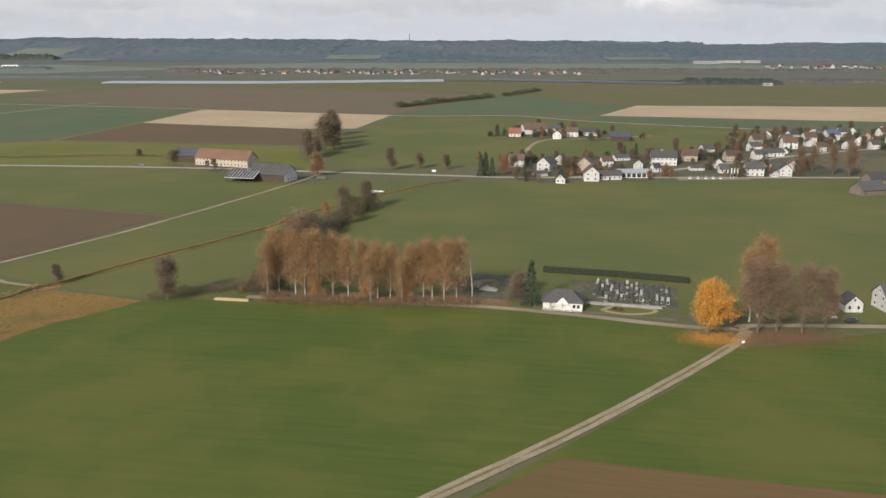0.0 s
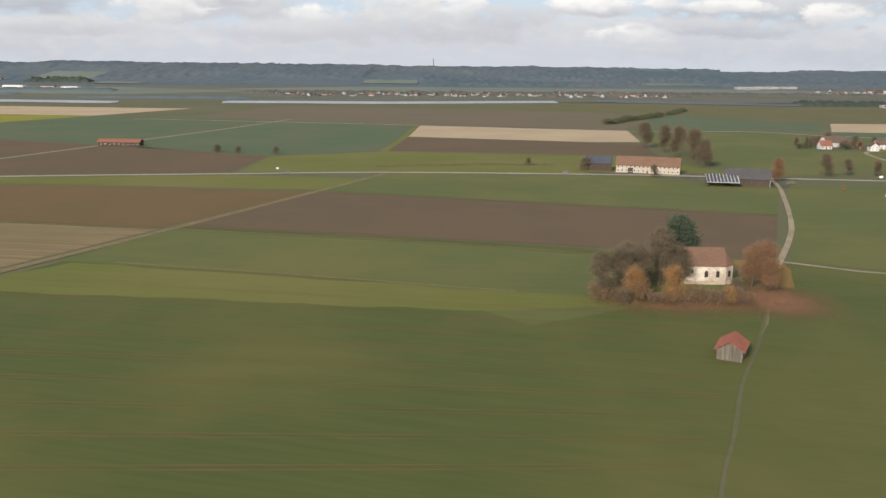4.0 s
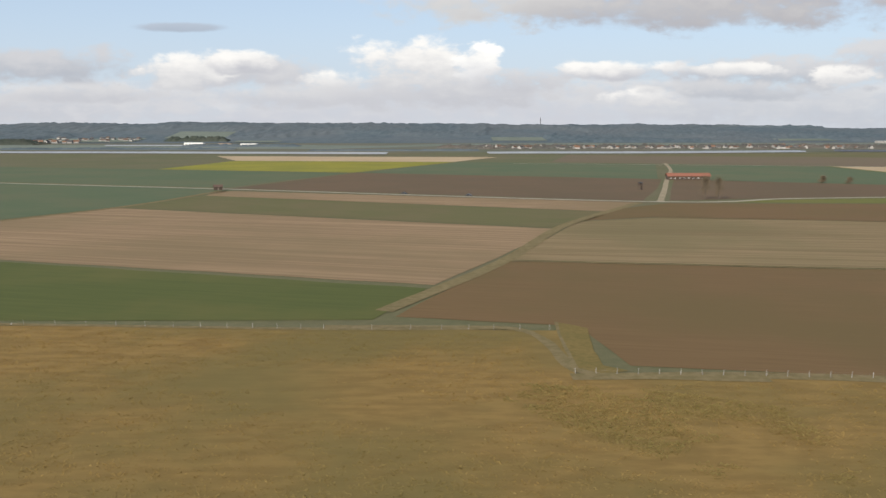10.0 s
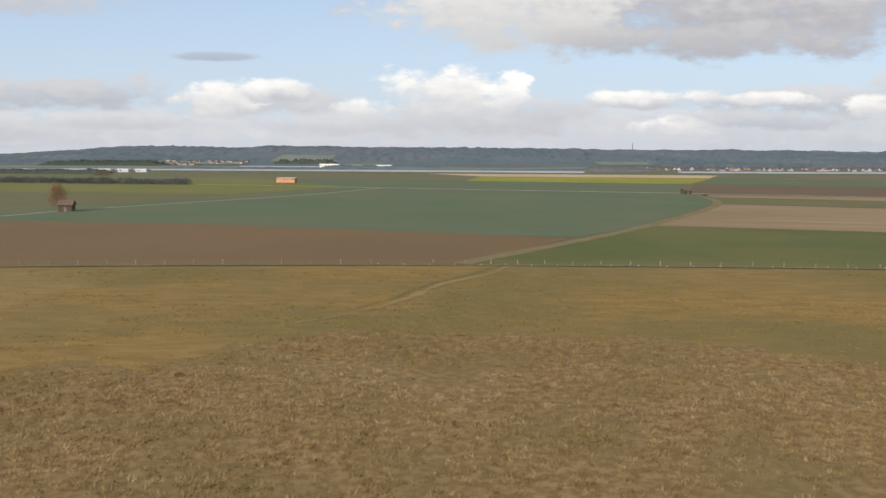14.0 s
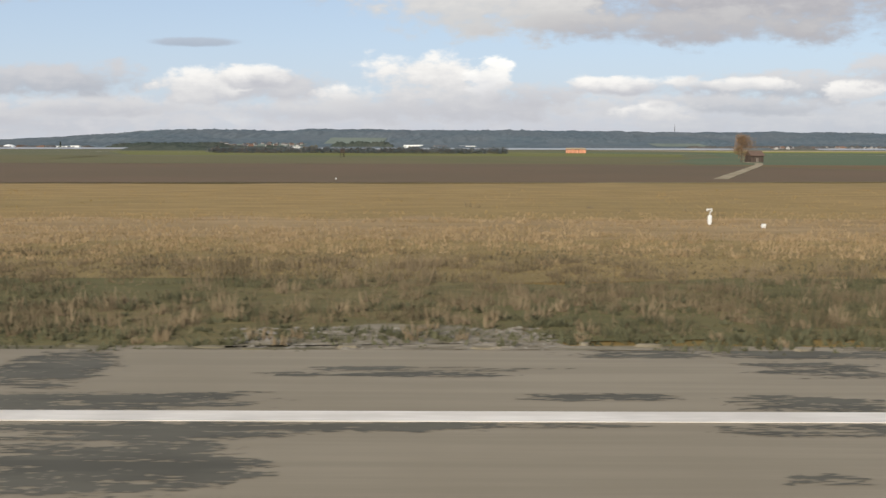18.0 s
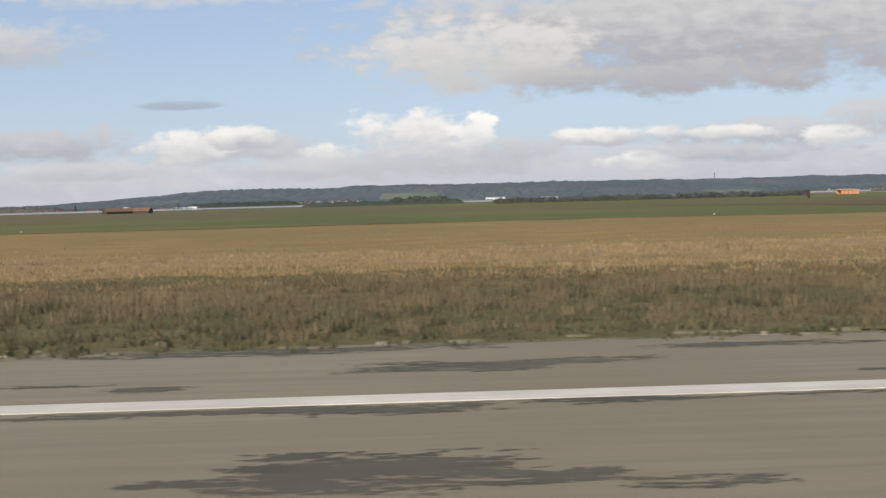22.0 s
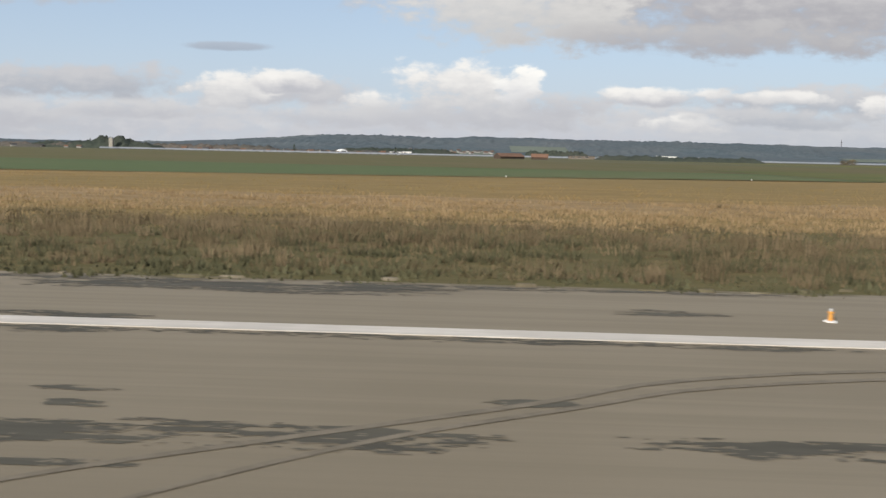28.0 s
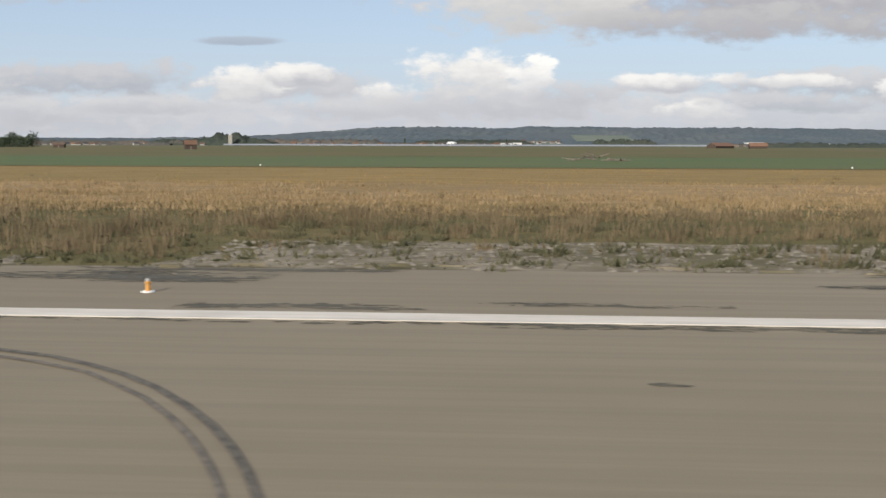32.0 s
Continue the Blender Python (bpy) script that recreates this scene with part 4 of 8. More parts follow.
patch("village_ground", [(30, 520), (52, 484), (90, 494), (150, 501), (215, 505), (250, 512), (300, 600), (430, 670), (440, 790), (370, 775), (240, 720), (215, 650), (120, 612), (60, 590), (28, 570)], "yard", 0.095, 4.0, label="yards, paving and gardens between the houses")
patch("village_ground", [(40, 722), (60, 716), (150, 740), (160, 765), (110, 795), (60, 785)], "yard", 0.095, 3.0, label="yards and gardens of the hamlet")
patch("forecourt", [(136, 499), (180, 502), (182, 509), (136, 508)], "runway", 0.13, 1.0, label="paved car park at the village edge")
patch("yard", [(-205, 560), (-95, 480), (-80, 505), (-110, 552)], "yard", 0.10, 2.0, label="trodden farmyard")

# ---- the runway ----
RUNWAY = [(-3400, -28), (-1180, -28), (-1180, 25.4), (-3400, 25.4)]
patch("runway", RUNWAY, "runway", 0.15, 0.0, label="grey-brown asphalt runway, patchily damp")
for x0 in range(-3300, -1200, 60):
    bm = bmesh.new()
    box(bm, x0, x0 + 60.0, 18.15, 18.92, 0.15, 0.172)
    tagged(part("edge_marking", bm, "paint"), "worn white runway edge line", kind="structure")
tagged(part("touchdown_marking", boxes((-1556, -1504, 4.0, 12.1, 0.15, 0.173)), "paint"), "broad white aiming block on the runway", kind="structure")
tagged(part("repair_patch", boxes((-2258.2, -2257.0, 16.9, 18.0, 0.15, 0.162)), "joint"), "dark square repair patch in the asphalt", kind="structure")


WETNESS = np.random.default_rng(70).random((97, 89))


def ripple(x, y):
    """Smooth value noise between 0 and 1 on arrays of places."""
    i, j = np.floor(x).astype(int), np.floor(y).astype(int)
    f, g = x - i, y - j
    f, g = f * f * (3 - 2 * f), g * g * (3 - 2 * g)
    a, b = WETNESS[i % 97, j % 89], WETNESS[(i + 1) % 97, j % 89]
    c, d = WETNESS[i % 97, (j + 1) % 89], WETNESS[(i + 1) % 97, (j + 1) % 89]
    return (a * (1 - f) + b * f) * (1 - g) + (c * (1 - f) + d * f) * g


STEP_X, STEP_Y = 0.07, 0.040
DAMP_X, DAMP_Y = -2460.0, 8.6
ACROSS, ALONG = int((25.38 - DAMP_Y) / STEP_Y), int(1170 / STEP_X)
soaked = np.full((ACROSS, ALONG), -9.0, np.float32)


def damp(x, y, length, width, strength=1.0):
    """Standing damp: a soaked body that frays into tongues lying along the runway."""
    i0, i1 = max(0, int((x - length * 0.75 - 1 - DAMP_X) / STEP_X)), min(ALONG, int((x + length * 0.75 + 1 - DAMP_X) / STEP_X))
    j0, j1 = max(0, int((y - width * 0.75 - 0.1 - DAMP_Y) / STEP_Y)), min(ACROSS, int((y + width * 0.75 + 0.1 - DAMP_Y) / STEP_Y) + 1)
    if i1 <= i0 or j1 <= j0:
        return
    px, py = np.meshgrid(DAMP_X + (np.arange(i0, i1) + 0.5) * STEP_X, DAMP_Y + (np.arange(j0, j1) + 0.5) * STEP_Y)
    a, b = np.abs(px - x) / (length / 2), np.abs(py - y) / (width / 2)
    wave = 0.9 * (ripple(px * 0.45, py * 2.2) - 0.5) + 1.0 * (ripple(px * 0.9 + 31, py * 6.5) - 0.5) + 1.0 * (ripple(px * 2.4 + 7, py * 13.0) - 0.5) + 0.9 * (ripple(px * 5.5 + 3, py * 22.0) - 0.5)
    f = -0.02 + 0.48 * strength - 0.55 * a ** 3 - 0.55 * b ** 3 + wave
    soaked[j0:j1, i0:i1] = np.maximum(soaked[j0:j1, i0:i1], f)


for spot in (
    (-1369.3, 24.70, 21.7, 1.81, 1), (-1384.2, 24.79, 8.1, 1.09, 0.8), (-1382.8, 23.34, 3.2, 3.24, 1), (-1372.3, 22.96, 12.8, 0.40, 0.4), (-1370.8, 22.65, 7.9, 0.34, 0.4),
    (-1383.5, 19.80, 4.0, 1.01, 0.8), (-1374.2, 19.93, 8.6, 0.55, 0.7), (-1367.0, 19.86, 12.0, 0.77, 1), (-1463.0, 22.99, 3.1, 4.23, 1.1), (-1459.1, 19.89, 7.6, 1.39, 0.4),
    (-1458.6, 17.49, 6.1, 1.27, 1), (-1452.5, 17.77, 6.2, 0.65, 0.7), (-1458.4, 15.30, 5.5, 2.59, 1.1), (-1442.7, 17.62, 4.6, 0.80, 0.8), (-1441.3, 24.98, 9.6, 1.20, 0.8),
    (-1439.4, 23.08, 3.8, 1.68, 0.9), (-1441.3, 19.73, 4.0, 1.22, 0.8), (-1446.9, 20.16, 3.8, 0.66, 0.8), (-1443.2, 14.63, 2.0, 0.69, 0.2),
):
    damp(*spot)
for spot in (
    (-1474.8, 17.05, 5.9, 1.67, 1), (-1469.1, 21.89, 7.4, 1.71, 1), (-1463.3, 19.70, 11.1, 1.47, 0.9), (-1465.0, 15.00, 7.0, 2.71, 1.1), (-1535.7, 22.32, 9.4, 1.07, 0.7),
    (-1531.0, 20.14, 10.5, 0.41, 0.3), (-1520.1, 24.68, 10.9, 1.71, 0.4), (-1519.4, 22.49, 4.1, 1.80, 0.3), (-1518.7, 19.87, 5.4, 1.66, 1), (-1523.6, 19.60, 4.9, 0.90, 0.4),
    (-1521.8, 17.77, 9.3, 0.52, 0.8), (-1522.0, 17.14, 2.2, 0.66, 0.4), (-1520.1, 13.64, 2.6, 1.63, 1), (-1522.8, 13.16, 1.3, 0.49, 0.6), (-1533.3, 12.84, 3.0, 0.73, 0.3),
    (-1595.4, 19.46, 8.4, 1.12, 0.8), (-1606.7, 19.28, 6.3, 0.46, 0.6), (-1607.2, 17.32, 3.0, 1.23, 0.8), (-1610.7, 17.70, 4.1, 0.59, 0.7),
):
    damp(*spot)
for spot in (
    (-1598.7, 17.72, 4.9, 0.64, 0.8), (-1598.7, 11.02, 6.2, 0.75, 0.9), (-1602.7, 11.23, 1.6, 0.60, 0.3), (-1589.8, 24.55, 2.9, 1.56, 0.9), (-1685.1, 17.49, 3.9, 0.75, 0.8),
    (-1681.2, 17.56, 4.4, 0.66, 0.8), (-1669.7, 17.55, 4.7, 0.95, 1), (-1677.1, 17.57, 2.5, 0.38, 0.5), (-1682.6, 13.03, 5.0, 1.33, 1), (-1678.3, 12.50, 3.2, 0.37, 0.7),
    (-1674.5, 12.49, 1.1, 0.30, 0.8), (-1677.0, 11.69, 4.6, 0.48, 1), (-1673.1, 11.39, 4.8, 0.71, 1.1), (-1671.0, 12.59, 1.9, 1.01, 0.9), (-1684.7, 23.87, 2.3, 0.52, 0.5),
    (-1684.3, 14.69, 0.5, 0.57, 0.4), (-1750.3, 22.03, 6.1, 1.37, 0.6), (-1747.2, 22.33, 4.5, 0.78, 0.8), (-1757.7, 20.21, 2.5, 0.51, 0.5),
):
    damp(*spot)
for spot in (
    (-1740.9, 24.07, 6.4, 0.82, 0.5), (-1751.5, 17.60, 5.1, 0.83, 0.7), (-1746.6, 17.93, 4.8, 0.61, 0.7), (-1751.6, 13.44, 4.5, 2.08, 1), (-1754.6, 13.17, 2.1, 0.38, 0.5),
    (-1748.6, 13.07, 1.9, 0.65, 0.6), (-1746.4, 12.62, 2.8, 0.56, 0.5), (-1758.6, 17.70, 3.2, 0.49, 0.6), (-1823.0, 24.62, 10.1, 1.91, 0.9), (-1830.2, 23.18, 7.6, 0.86, 0.3),
    (-1812.9, 23.90, 3.7, 1.51, 0.4), (-1819.4, 18.15, 3.7, 0.31, 0.3), (-1893.8, 11.20, 0.7, 0.34, 0.6), (-1892.5, 11.31, 1.4, 0.37, 0.7), (-1896.4, 17.76, 9.4, 0.95, 0.3),
    (-1890.5, 17.66, 2.4, 0.41, 0.2), (-1960.9, 22.51, 2.3, 1.02, 0.7), (-1958.7, 22.73, 2.2, 0.86, 0.5), (-1957.3, 20.29, 4.5, 0.69, 0.8),
):
    damp(*spot)
for spot in (
    (-1956.4, 19.69, 2.4, 0.77, 0.6), (-1964.8, 17.94, 5.2, 0.98, 0.6), (-1957.0, 17.90, 4.7, 0.86, 0.6), (-1951.2, 17.58, 2.4, 1.12, 0.7), (-1959.2, 15.38, 0.6, 0.16, 0.5),
    (-1957.0, 15.44, 0.6, 0.20, 0.5), (-1955.8, 15.44, 0.5, 0.24, 0.5), (-1954.5, 11.15, 1.2, 0.34, 0.9), (-1968.4, 25.10, 10.7, 1.70, 0.8), (-1949.7, 24.89, 6.8, 1.22, 0.7),
    (-2155.6, 24.20, 12.4, 1.74, 0.9), (-2142.8, 21.74, 3.3, 0.82, 0.5), (-2158.1, 19.31, 3.8, 0.73, 0.8), (-2157.4, 17.79, 2.4, 0.80, 0.5), (-2151.3, 18.10, 3.5, 0.70, 0.5),
    (-2154.7, 13.28, 1.5, 0.32, 0.4), (-2154.4, 12.46, 1.3, 0.34, 0.4), (-2154.0, 11.20, 5.6, 1.03, 1.1), (-2149.7, 11.25, 3.3, 0.93, 0.75),
):
    damp(*spot)
for spot in (
    (-2147.0, 13.26, 1.3, 0.51, 0.6), (-2143.1, 11.38, 4.3, 0.66, 0.9), (-2153.3, 9.98, 1.7, 0.23, 0.5), (-2158.4, 10.62, 3.3, 0.97, 0.8), (-2213.6, 13.28, 1.8, 0.45, 0.9),
    (-2208.9, 13.26, 3.0, 0.50, 0.8), (-2206.2, 13.19, 2.7, 0.50, 0.6), (-2202.7, 11.19, 5.8, 0.98, 1.1), (-2206.4, 11.38, 1.8, 0.37, 0.6), (-2211.0, 11.43, 1.0, 0.17, 0.5),
    (-2205.7, 21.47, 6.5, 0.56, 0.4), (-2204.1, 20.40, 3.8, 0.51, 0.6), (-2204.8, 19.45, 5.4, 0.59, 0.5), (-2267.5, 11.48, 4.4, 0.65, 0.7), (-2263.9, 11.66, 3.6, 0.62, 0.7),
    (-2260.7, 11.68, 3.6, 0.47, 0.7), (-2265.3, 10.08, 1.8, 0.39, 1), (-2266.7, 10.04, 0.7, 0.25, 0.5), (-2263.5, 10.16, 2.1, 0.22, 0.6),
):
    damp(*spot)
for spot in (
    (-2260.5, 15.40, 1.0, 0.29, 0.6), (-2323.7, 19.37, 2.3, 0.53, 0.6), (-2320.6, 20.20, 2.0, 0.57, 0.7), (-2318.9, 20.20, 1.6, 0.43, 0.5), (-2312.2, 17.95, 8.1, 1.00, 0.5),
    (-2322.1, 9.46, 0.4, 0.37, 1.2), (-2323.9, 18.27, 6.8, 0.59, 0.4), (-2374.6, 19.62, 5.0, 0.73, 0.7), (-2368.4, 20.21, 3.2, 0.42, 0.8), (-2365.4, 20.14, 2.5, 0.41, 0.4),
    (-2370.9, 18.11, 4.8, 0.56, 0.6), (-2367.3, 13.71, 0.7, 0.19, 0.5), (-2380.0, 23.73, 8.0, 1.68, 0.5),
):
    damp(*spot)
for x in np.arange(-2450, -1300, 7.0):
    damp(x + dice.uniform(-3, 3), 17.86, dice.uniform(4, 11), dice.uniform(0.3, 0.65), dice.uniform(-0.2, 0.75))
    if dice.random() < 0.45:
        damp(x + dice.uniform(-3, 3), 25.1, dice.uniform(5, 13), dice.uniform(0.5, 1.5), dice.uniform(0.2, 0.8))
    if dice.random() < 0.22:
        damp(x + dice.uniform(-3, 3), dice.uniform(19.3, 24), dice.uniform(3, 8), dice.uniform(0.3, 0.7), dice.uniform(0.2, 0.7))
for x in np.arange(-2120, -1985, 12.0):
    damp(x, 11.2 + dice.uniform(-0.5, 0.5), dice.uniform(7, 16), dice.uniform(0.5, 1.0), dice.uniform(0.4, 1.0))
lane = DAMP_Y + (np.arange(ACROSS) + 0.5) * STEP_Y
soaked[(lane > 18.10) & (lane < 18.97)] = -9
soaked[(lane > 3.9) & (lane < 12.15), int((-1557 - DAMP_X) / STEP_X):int((-1503 - DAMP_X) / STEP_X)] = -9
for lo, hi, material, label in ((0.0, 99.0, "wet", "damp dark streaks on the asphalt"), (-0.14, 0.0, "drying", "half-dry margins of damp asphalt")):
    verts, faces = [], []
    for j in range(ACROSS):
        inside = ((soaked[j] > lo) & (soaked[j] <= hi)).astype(np.int8)
        turns = np.flatnonzero(np.diff(np.concatenate([[0], inside, [0]])))
        y0 = DAMP_Y + j * STEP_Y
        for a, b in zip(turns[::2], turns[1::2]):
            n = len(verts)
            x0, x1 = DAMP_X + a * STEP_X, DAMP_X + b * STEP_X
            verts += [(x0, y0, 0.158), (x1, y0, 0.158), (x1, y0 + STEP_Y, 0.158), (x0, y0 + STEP_Y, 0.158)]
            faces.append((n, n + 1, n + 2, n + 3))
    tagged(link("damp_asphalt", mesh("damp_asphalt", verts, faces, material)), label, kind="structure")


def tyre_mark(points, width, material="rubber", label="dark curved tyre mark", z=0.165):
    ribbon("tyre_mark", points, width, material, z, 0.8, 0.03, label, True)


tyre_mark([(-2392, 15.6), (-2384, 15.5), (-2379.07, 15.21), (-2377.89, 14.82), (-2376.93, 14.31), (-2376.10, 13.77), (-2375.31, 13.10), (-2374.51, 12.25), (-2373.84, 11.41), (-2373.29, 10.55), (-2372.95, 9.93), (-2372.63, 9.24), (-2372.6, 6.5)], 0.16)
tyre_mark([(-2392, 15.2), (-2384, 15.1), (-2378.80, 14.76), (-2377.90, 14.42), (-2376.81, 13.88), (-2375.97, 13.20), (-2375.24, 12.54), (-2374.51, 11.69), (-2373.95, 10.92), (-2373.47, 10.13), (-2373.19, 9.62), (-2373.01, 9.22), (-2373.0, 6.5)], 0.11, "rubber_worn")
tyre_mark([(-2340, 12.0), (-2325, 14.6), (-2319, 15.4), (-2315, 15.2), (-2311, 13.4), (-2307, 10.0)], 0.16, "rubber_faint")
tyre_mark([(-2338, 11.6), (-2324, 14.2), (-2319, 15.0), (-2315.5, 14.8), (-2311.6, 12.9), (-2308, 9.6)], 0.14, "rubber_faint")
tyre_mark([(-2246, 14.6), (-2243, 14.0), (-2241.4, 13.0), (-2239.8, 11.4), (-2238.8, 9.0)], 0.22)
tyre_mark([(-2158, 6.0), (-2154, 9.2), (-2151, 11.0), (-2147, 13.2), (-2144, 15.0), (-2138, 16.4), (-2128, 16.8)], 0.2, "rubber_faint")
tyre_mark([(-2155, 6.0), (-2152, 9.0), (-2149.4, 11.2), (-2146.4, 13.0), (-2143.4, 14.6), (-2137, 16.0), (-2127, 16.5)], 0.18, "rubber_faint")
tyre_mark([(-1648, 13.6), (-1642, 13.4), (-1636, 12.4), (-1632, 10.4)], 0.16, "rubber_faint")
tyre_mark([(-1686.13, 16.33), (-1684.63, 15.80), (-1683.07, 15.18), (-1681.83, 14.25), (-1680.75, 13.15), (-1679.79, 12.01), (-1679.33, 11.29)], 0.2, "rubber_worn")
tyre_mark([(-2000, 15.2), (-1994, 15.0), (-1988, 14.0), (-1984, 12.2)], 0.14, "rubber_faint")
tyre_mark([(-1832.5, 12.8), (-1829, 13.4), (-1825.5, 14.2), (-1822.5, 14.0), (-1820.5, 13.2), (-1818.6, 12.0)], 0.10, "rubber_faint")
tyre_mark([(-1900, 12.9), (-1896, 13.4), (-1892, 13.9), (-1888, 14.0), (-1884.5, 13.5), (-1881, 12.6)], 0.12, "rubber_faint")
tyre_mark([(-1901, 12.3), (-1896, 12.9), (-1891, 13.4), (-1887, 13.3), (-1883, 12.7)], 0.2, "rubber_faint")
tyre_mark([(-1534, 12.0), (-1527, 12.1), (-1524, 11.4), (-1522, 10.0)], 0.1, "rubber_faint", z=0.180)

# bare gravel between the asphalt and the grass
BARE = ((-1424, -1338, 33.6), (-1338, -1318, 30.5), (-1460, -1446, 29.6), (-1556, -1536, 34.0), (-1600, -1560, 30.0), (-1624, -1592, 34.0), (-1660, -1626, 31.0), (-1698, -1652, 33.8), (-2381, -2350, 33.2), (-2350, -2326, 28.6), (-2420, -2384, 28.2))
for i, (x0, x1, y1) in enumerate(BARE):
    patch("gravel_patch", [(x0, 25.5), (x0 + 4, y1 - 2), (x0 * 0.7 + x1 * 0.3, y1 - 0.6), ((x0 + x1) / 2, y1), (x1 - 3, y1 - 1.4), (x1, 25.5)], "gravel", 0.142 + 0.003 * (i % 3), 1.0, "bare pale gravel with weeds beside the runway", 0.8, 0.35)
patch("gravel_patch", [(-3300, 25.3), (-3300, 25.9), (-1180, 25.9), (-1180, 25.3)], "gravel", 0.138, 0.5, label="thin gravel seam at the runway's edge")
for i, (x, y) in enumerate(((-1376, 33.5), (-1368, 31.0), (-1535, 30.0), (-1534, 34.0), (-1574, 33.0), (-1834, 27.2), (-1948, 28.0), (-1712, 28.6), (-2246, 27.0))):
    w = 0.35 + 0.2 * (i % 3)
    slab = part("concrete_slab", boxes((-w, w, -0.35, 0.35, 0.0, 0.1), bevel=0.03), "concrete")
    slab.matrix_basis = at(x, y, 4 * i, 1, 0.12)
    tagged(slab, "small bleached concrete slab in the grass", "slab", "slabs in the grass")


# ---- hills, far woods ----
RIDGE_X = [-9000, -5000, -4210, -3746, -3450, -3190, -3040, -2880, -2790, -2560, -2400, -2245, -2200, -1980, -1600, -1100, -740, -330, -150, 250, 780, 1580, 2250, 6000]
RIDGE_Z = [16, 18, 20, 27, 39, 60, 73, 84, 89, 85, 75, 76, 85, 84, 80, 82, 74, 70, 68, 69, 67, 60, 55, 50]


def hill_height(x, y):
    rise = np.clip((y - 3350) / 1050, 0, 1)
    rise = rise * rise * (3 - 2 * rise)
    return np.interp(x, RIDGE_X, RIDGE_Z) * rise * np.where(y > 4400, 1 - np.clip((y - 4400) / 1500, 0, 1) * 0.5, 1)


xs = np.arange(-8200, 5600, 11.0)
ys = np.concatenate([np.arange(3300, 4350, 35.0), np.arange(4350, 4460, 8.0), np.arange(4480, 5200, 120.0)])
gx, gy = np.meshgrid(xs, ys)
bumps = dice.uniform(0, 1, gx.shape)
stands = np.array([[noise.noise((a * 0.0016, b * 0.003, 0.3)) for a in xs[::6]] for b in ys])
stands = np.array([np.interp(xs, xs[::6], row) for row in stands])
CLEARINGS = ((-560, -330, 3520, 3700), (-2480, -2060, 3420, 3640), (-1990, -1730, 3640, 3900), (-1640, -1450, 3400, 3520), (620, 900, 3500, 3620))
open_land = np.zeros(gx.shape, bool)
for x0, x1, y0, y1 in CLEARINGS:
    open_land |= (gx > x0 - 15) & (gx < x1 + 15) & (gy > y0 - 120) & (gy < y1 + 30)
swell = np.array([7 * noise.noise((a * 0.006, 2.2, 0)) + 5 * noise.noise((a * 0.017, 5.1, 0)) for a in xs])[None, :] * np.clip((gy - 3900) / 400, 0, 1)
gz = hill_height(gx, gy) + swell + np.where((stands > -0.12) & (gy > 3380) & ~open_land, 6 + bumps * 9, bumps * 1.5) * np.clip((gy - 3330) / 60, 0, 1)
nx, ny = len(xs), len(ys)
idx = np.arange(nx * ny).reshape(ny, nx)
a, b, c, d = idx[:-1, :-1].ravel(), idx[:-1, 1:].ravel(), idx[1:, 1:].ravel(), idx[1:, :-1].ravel()
tris = np.concatenate([np.stack([a, b, c], 1), np.stack([a, c, d], 1)])
tagged(link("hills", sheet("hills", np.stack([gx.ravel(), gy.ravel(), gz.ravel()], 1), tris, "hazy_forest")), "long low forested hills on the horizon", kind="structure")


def slope_field(x0, x1, y0, y1):
    """A clearing laid on the hillside."""
    verts, faces = [], []
    for j in range(9):
        for i in range(13):
            x, y = x0 + (x1 - x0) * i / 12, y0 + (y1 - y0) * j / 8
            verts.append((x, y, float(hill_height(x, y)) + 2.5))
    for j in range(8):
        for i in range(12):
            k = j * 13 + i
            faces.append((k, k + 1, k + 14, k + 13))
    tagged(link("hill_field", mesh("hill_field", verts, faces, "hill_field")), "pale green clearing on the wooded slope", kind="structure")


for x0, x1, y0, y1 in CLEARINGS:
    slope_field(x0, x1, y0, y1)


def wood(x0, x1, y0, y1, h, label, seed=1, material="hazy_forest"):
    """A far wood: one crowded canopy with an uneven skyline."""
    r = np.random.default_rng(seed)
    wx, wy = np.arange(x0, x1, 6.0), np.arange(y0, y1, 7.0)
    px, py = np.meshgrid(wx, wy)
    edge = np.minimum.reduce([px - x0, x1 - px, py - y0, y1 - py])
    tops = np.array([noise.noise((q * 0.02, seed, 0)) for q in wx])[None, :]
    pz = np.clip(edge / max(7.0, 0.4 * min(x1 - x0, y1 - y0)), 0, 1) ** 0.6 * h * (0.72 + 0.28 * tops + 0.25 * r.uniform(-1, 1, px.shape))
    px, py = px + r.uniform(-2, 2, px.shape), py + r.uniform(-2, 2, px.shape)
    k = np.arange(px.size).reshape(px.shape)
    a, b, c, d = k[:-1, :-1].ravel(), k[:-1, 1:].ravel(), k[1:, 1:].ravel(), k[1:, :-1].ravel()
    t = np.concatenate([np.stack([a, b, c], 1), np.stack([a, c, d], 1)])
    tagged(link("far_wood", sheet("far_wood", np.stack([px.ravel(), py.ravel(), pz.ravel()], 1), t, material)), label, "wood", kind="stuff")


wood(430, 640, 1640, 1700, 13, "dark far wood at the field's edge", 2, "near_wood")
wood(660, 1250, 1700, 1750, 10, "far line of bare trees", 3, "far_trees")
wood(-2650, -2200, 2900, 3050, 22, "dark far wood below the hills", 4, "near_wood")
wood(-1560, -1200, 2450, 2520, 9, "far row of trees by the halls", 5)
wood(-3100, -2820, 1715, 1800, 17, "dark clump of far trees", 6, "near_wood")
wood(-2978, -2872, 1716, 1800, 31, "tall dark clump of far trees around a silo", 26, "near_wood")
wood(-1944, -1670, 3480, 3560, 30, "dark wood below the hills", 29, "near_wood")
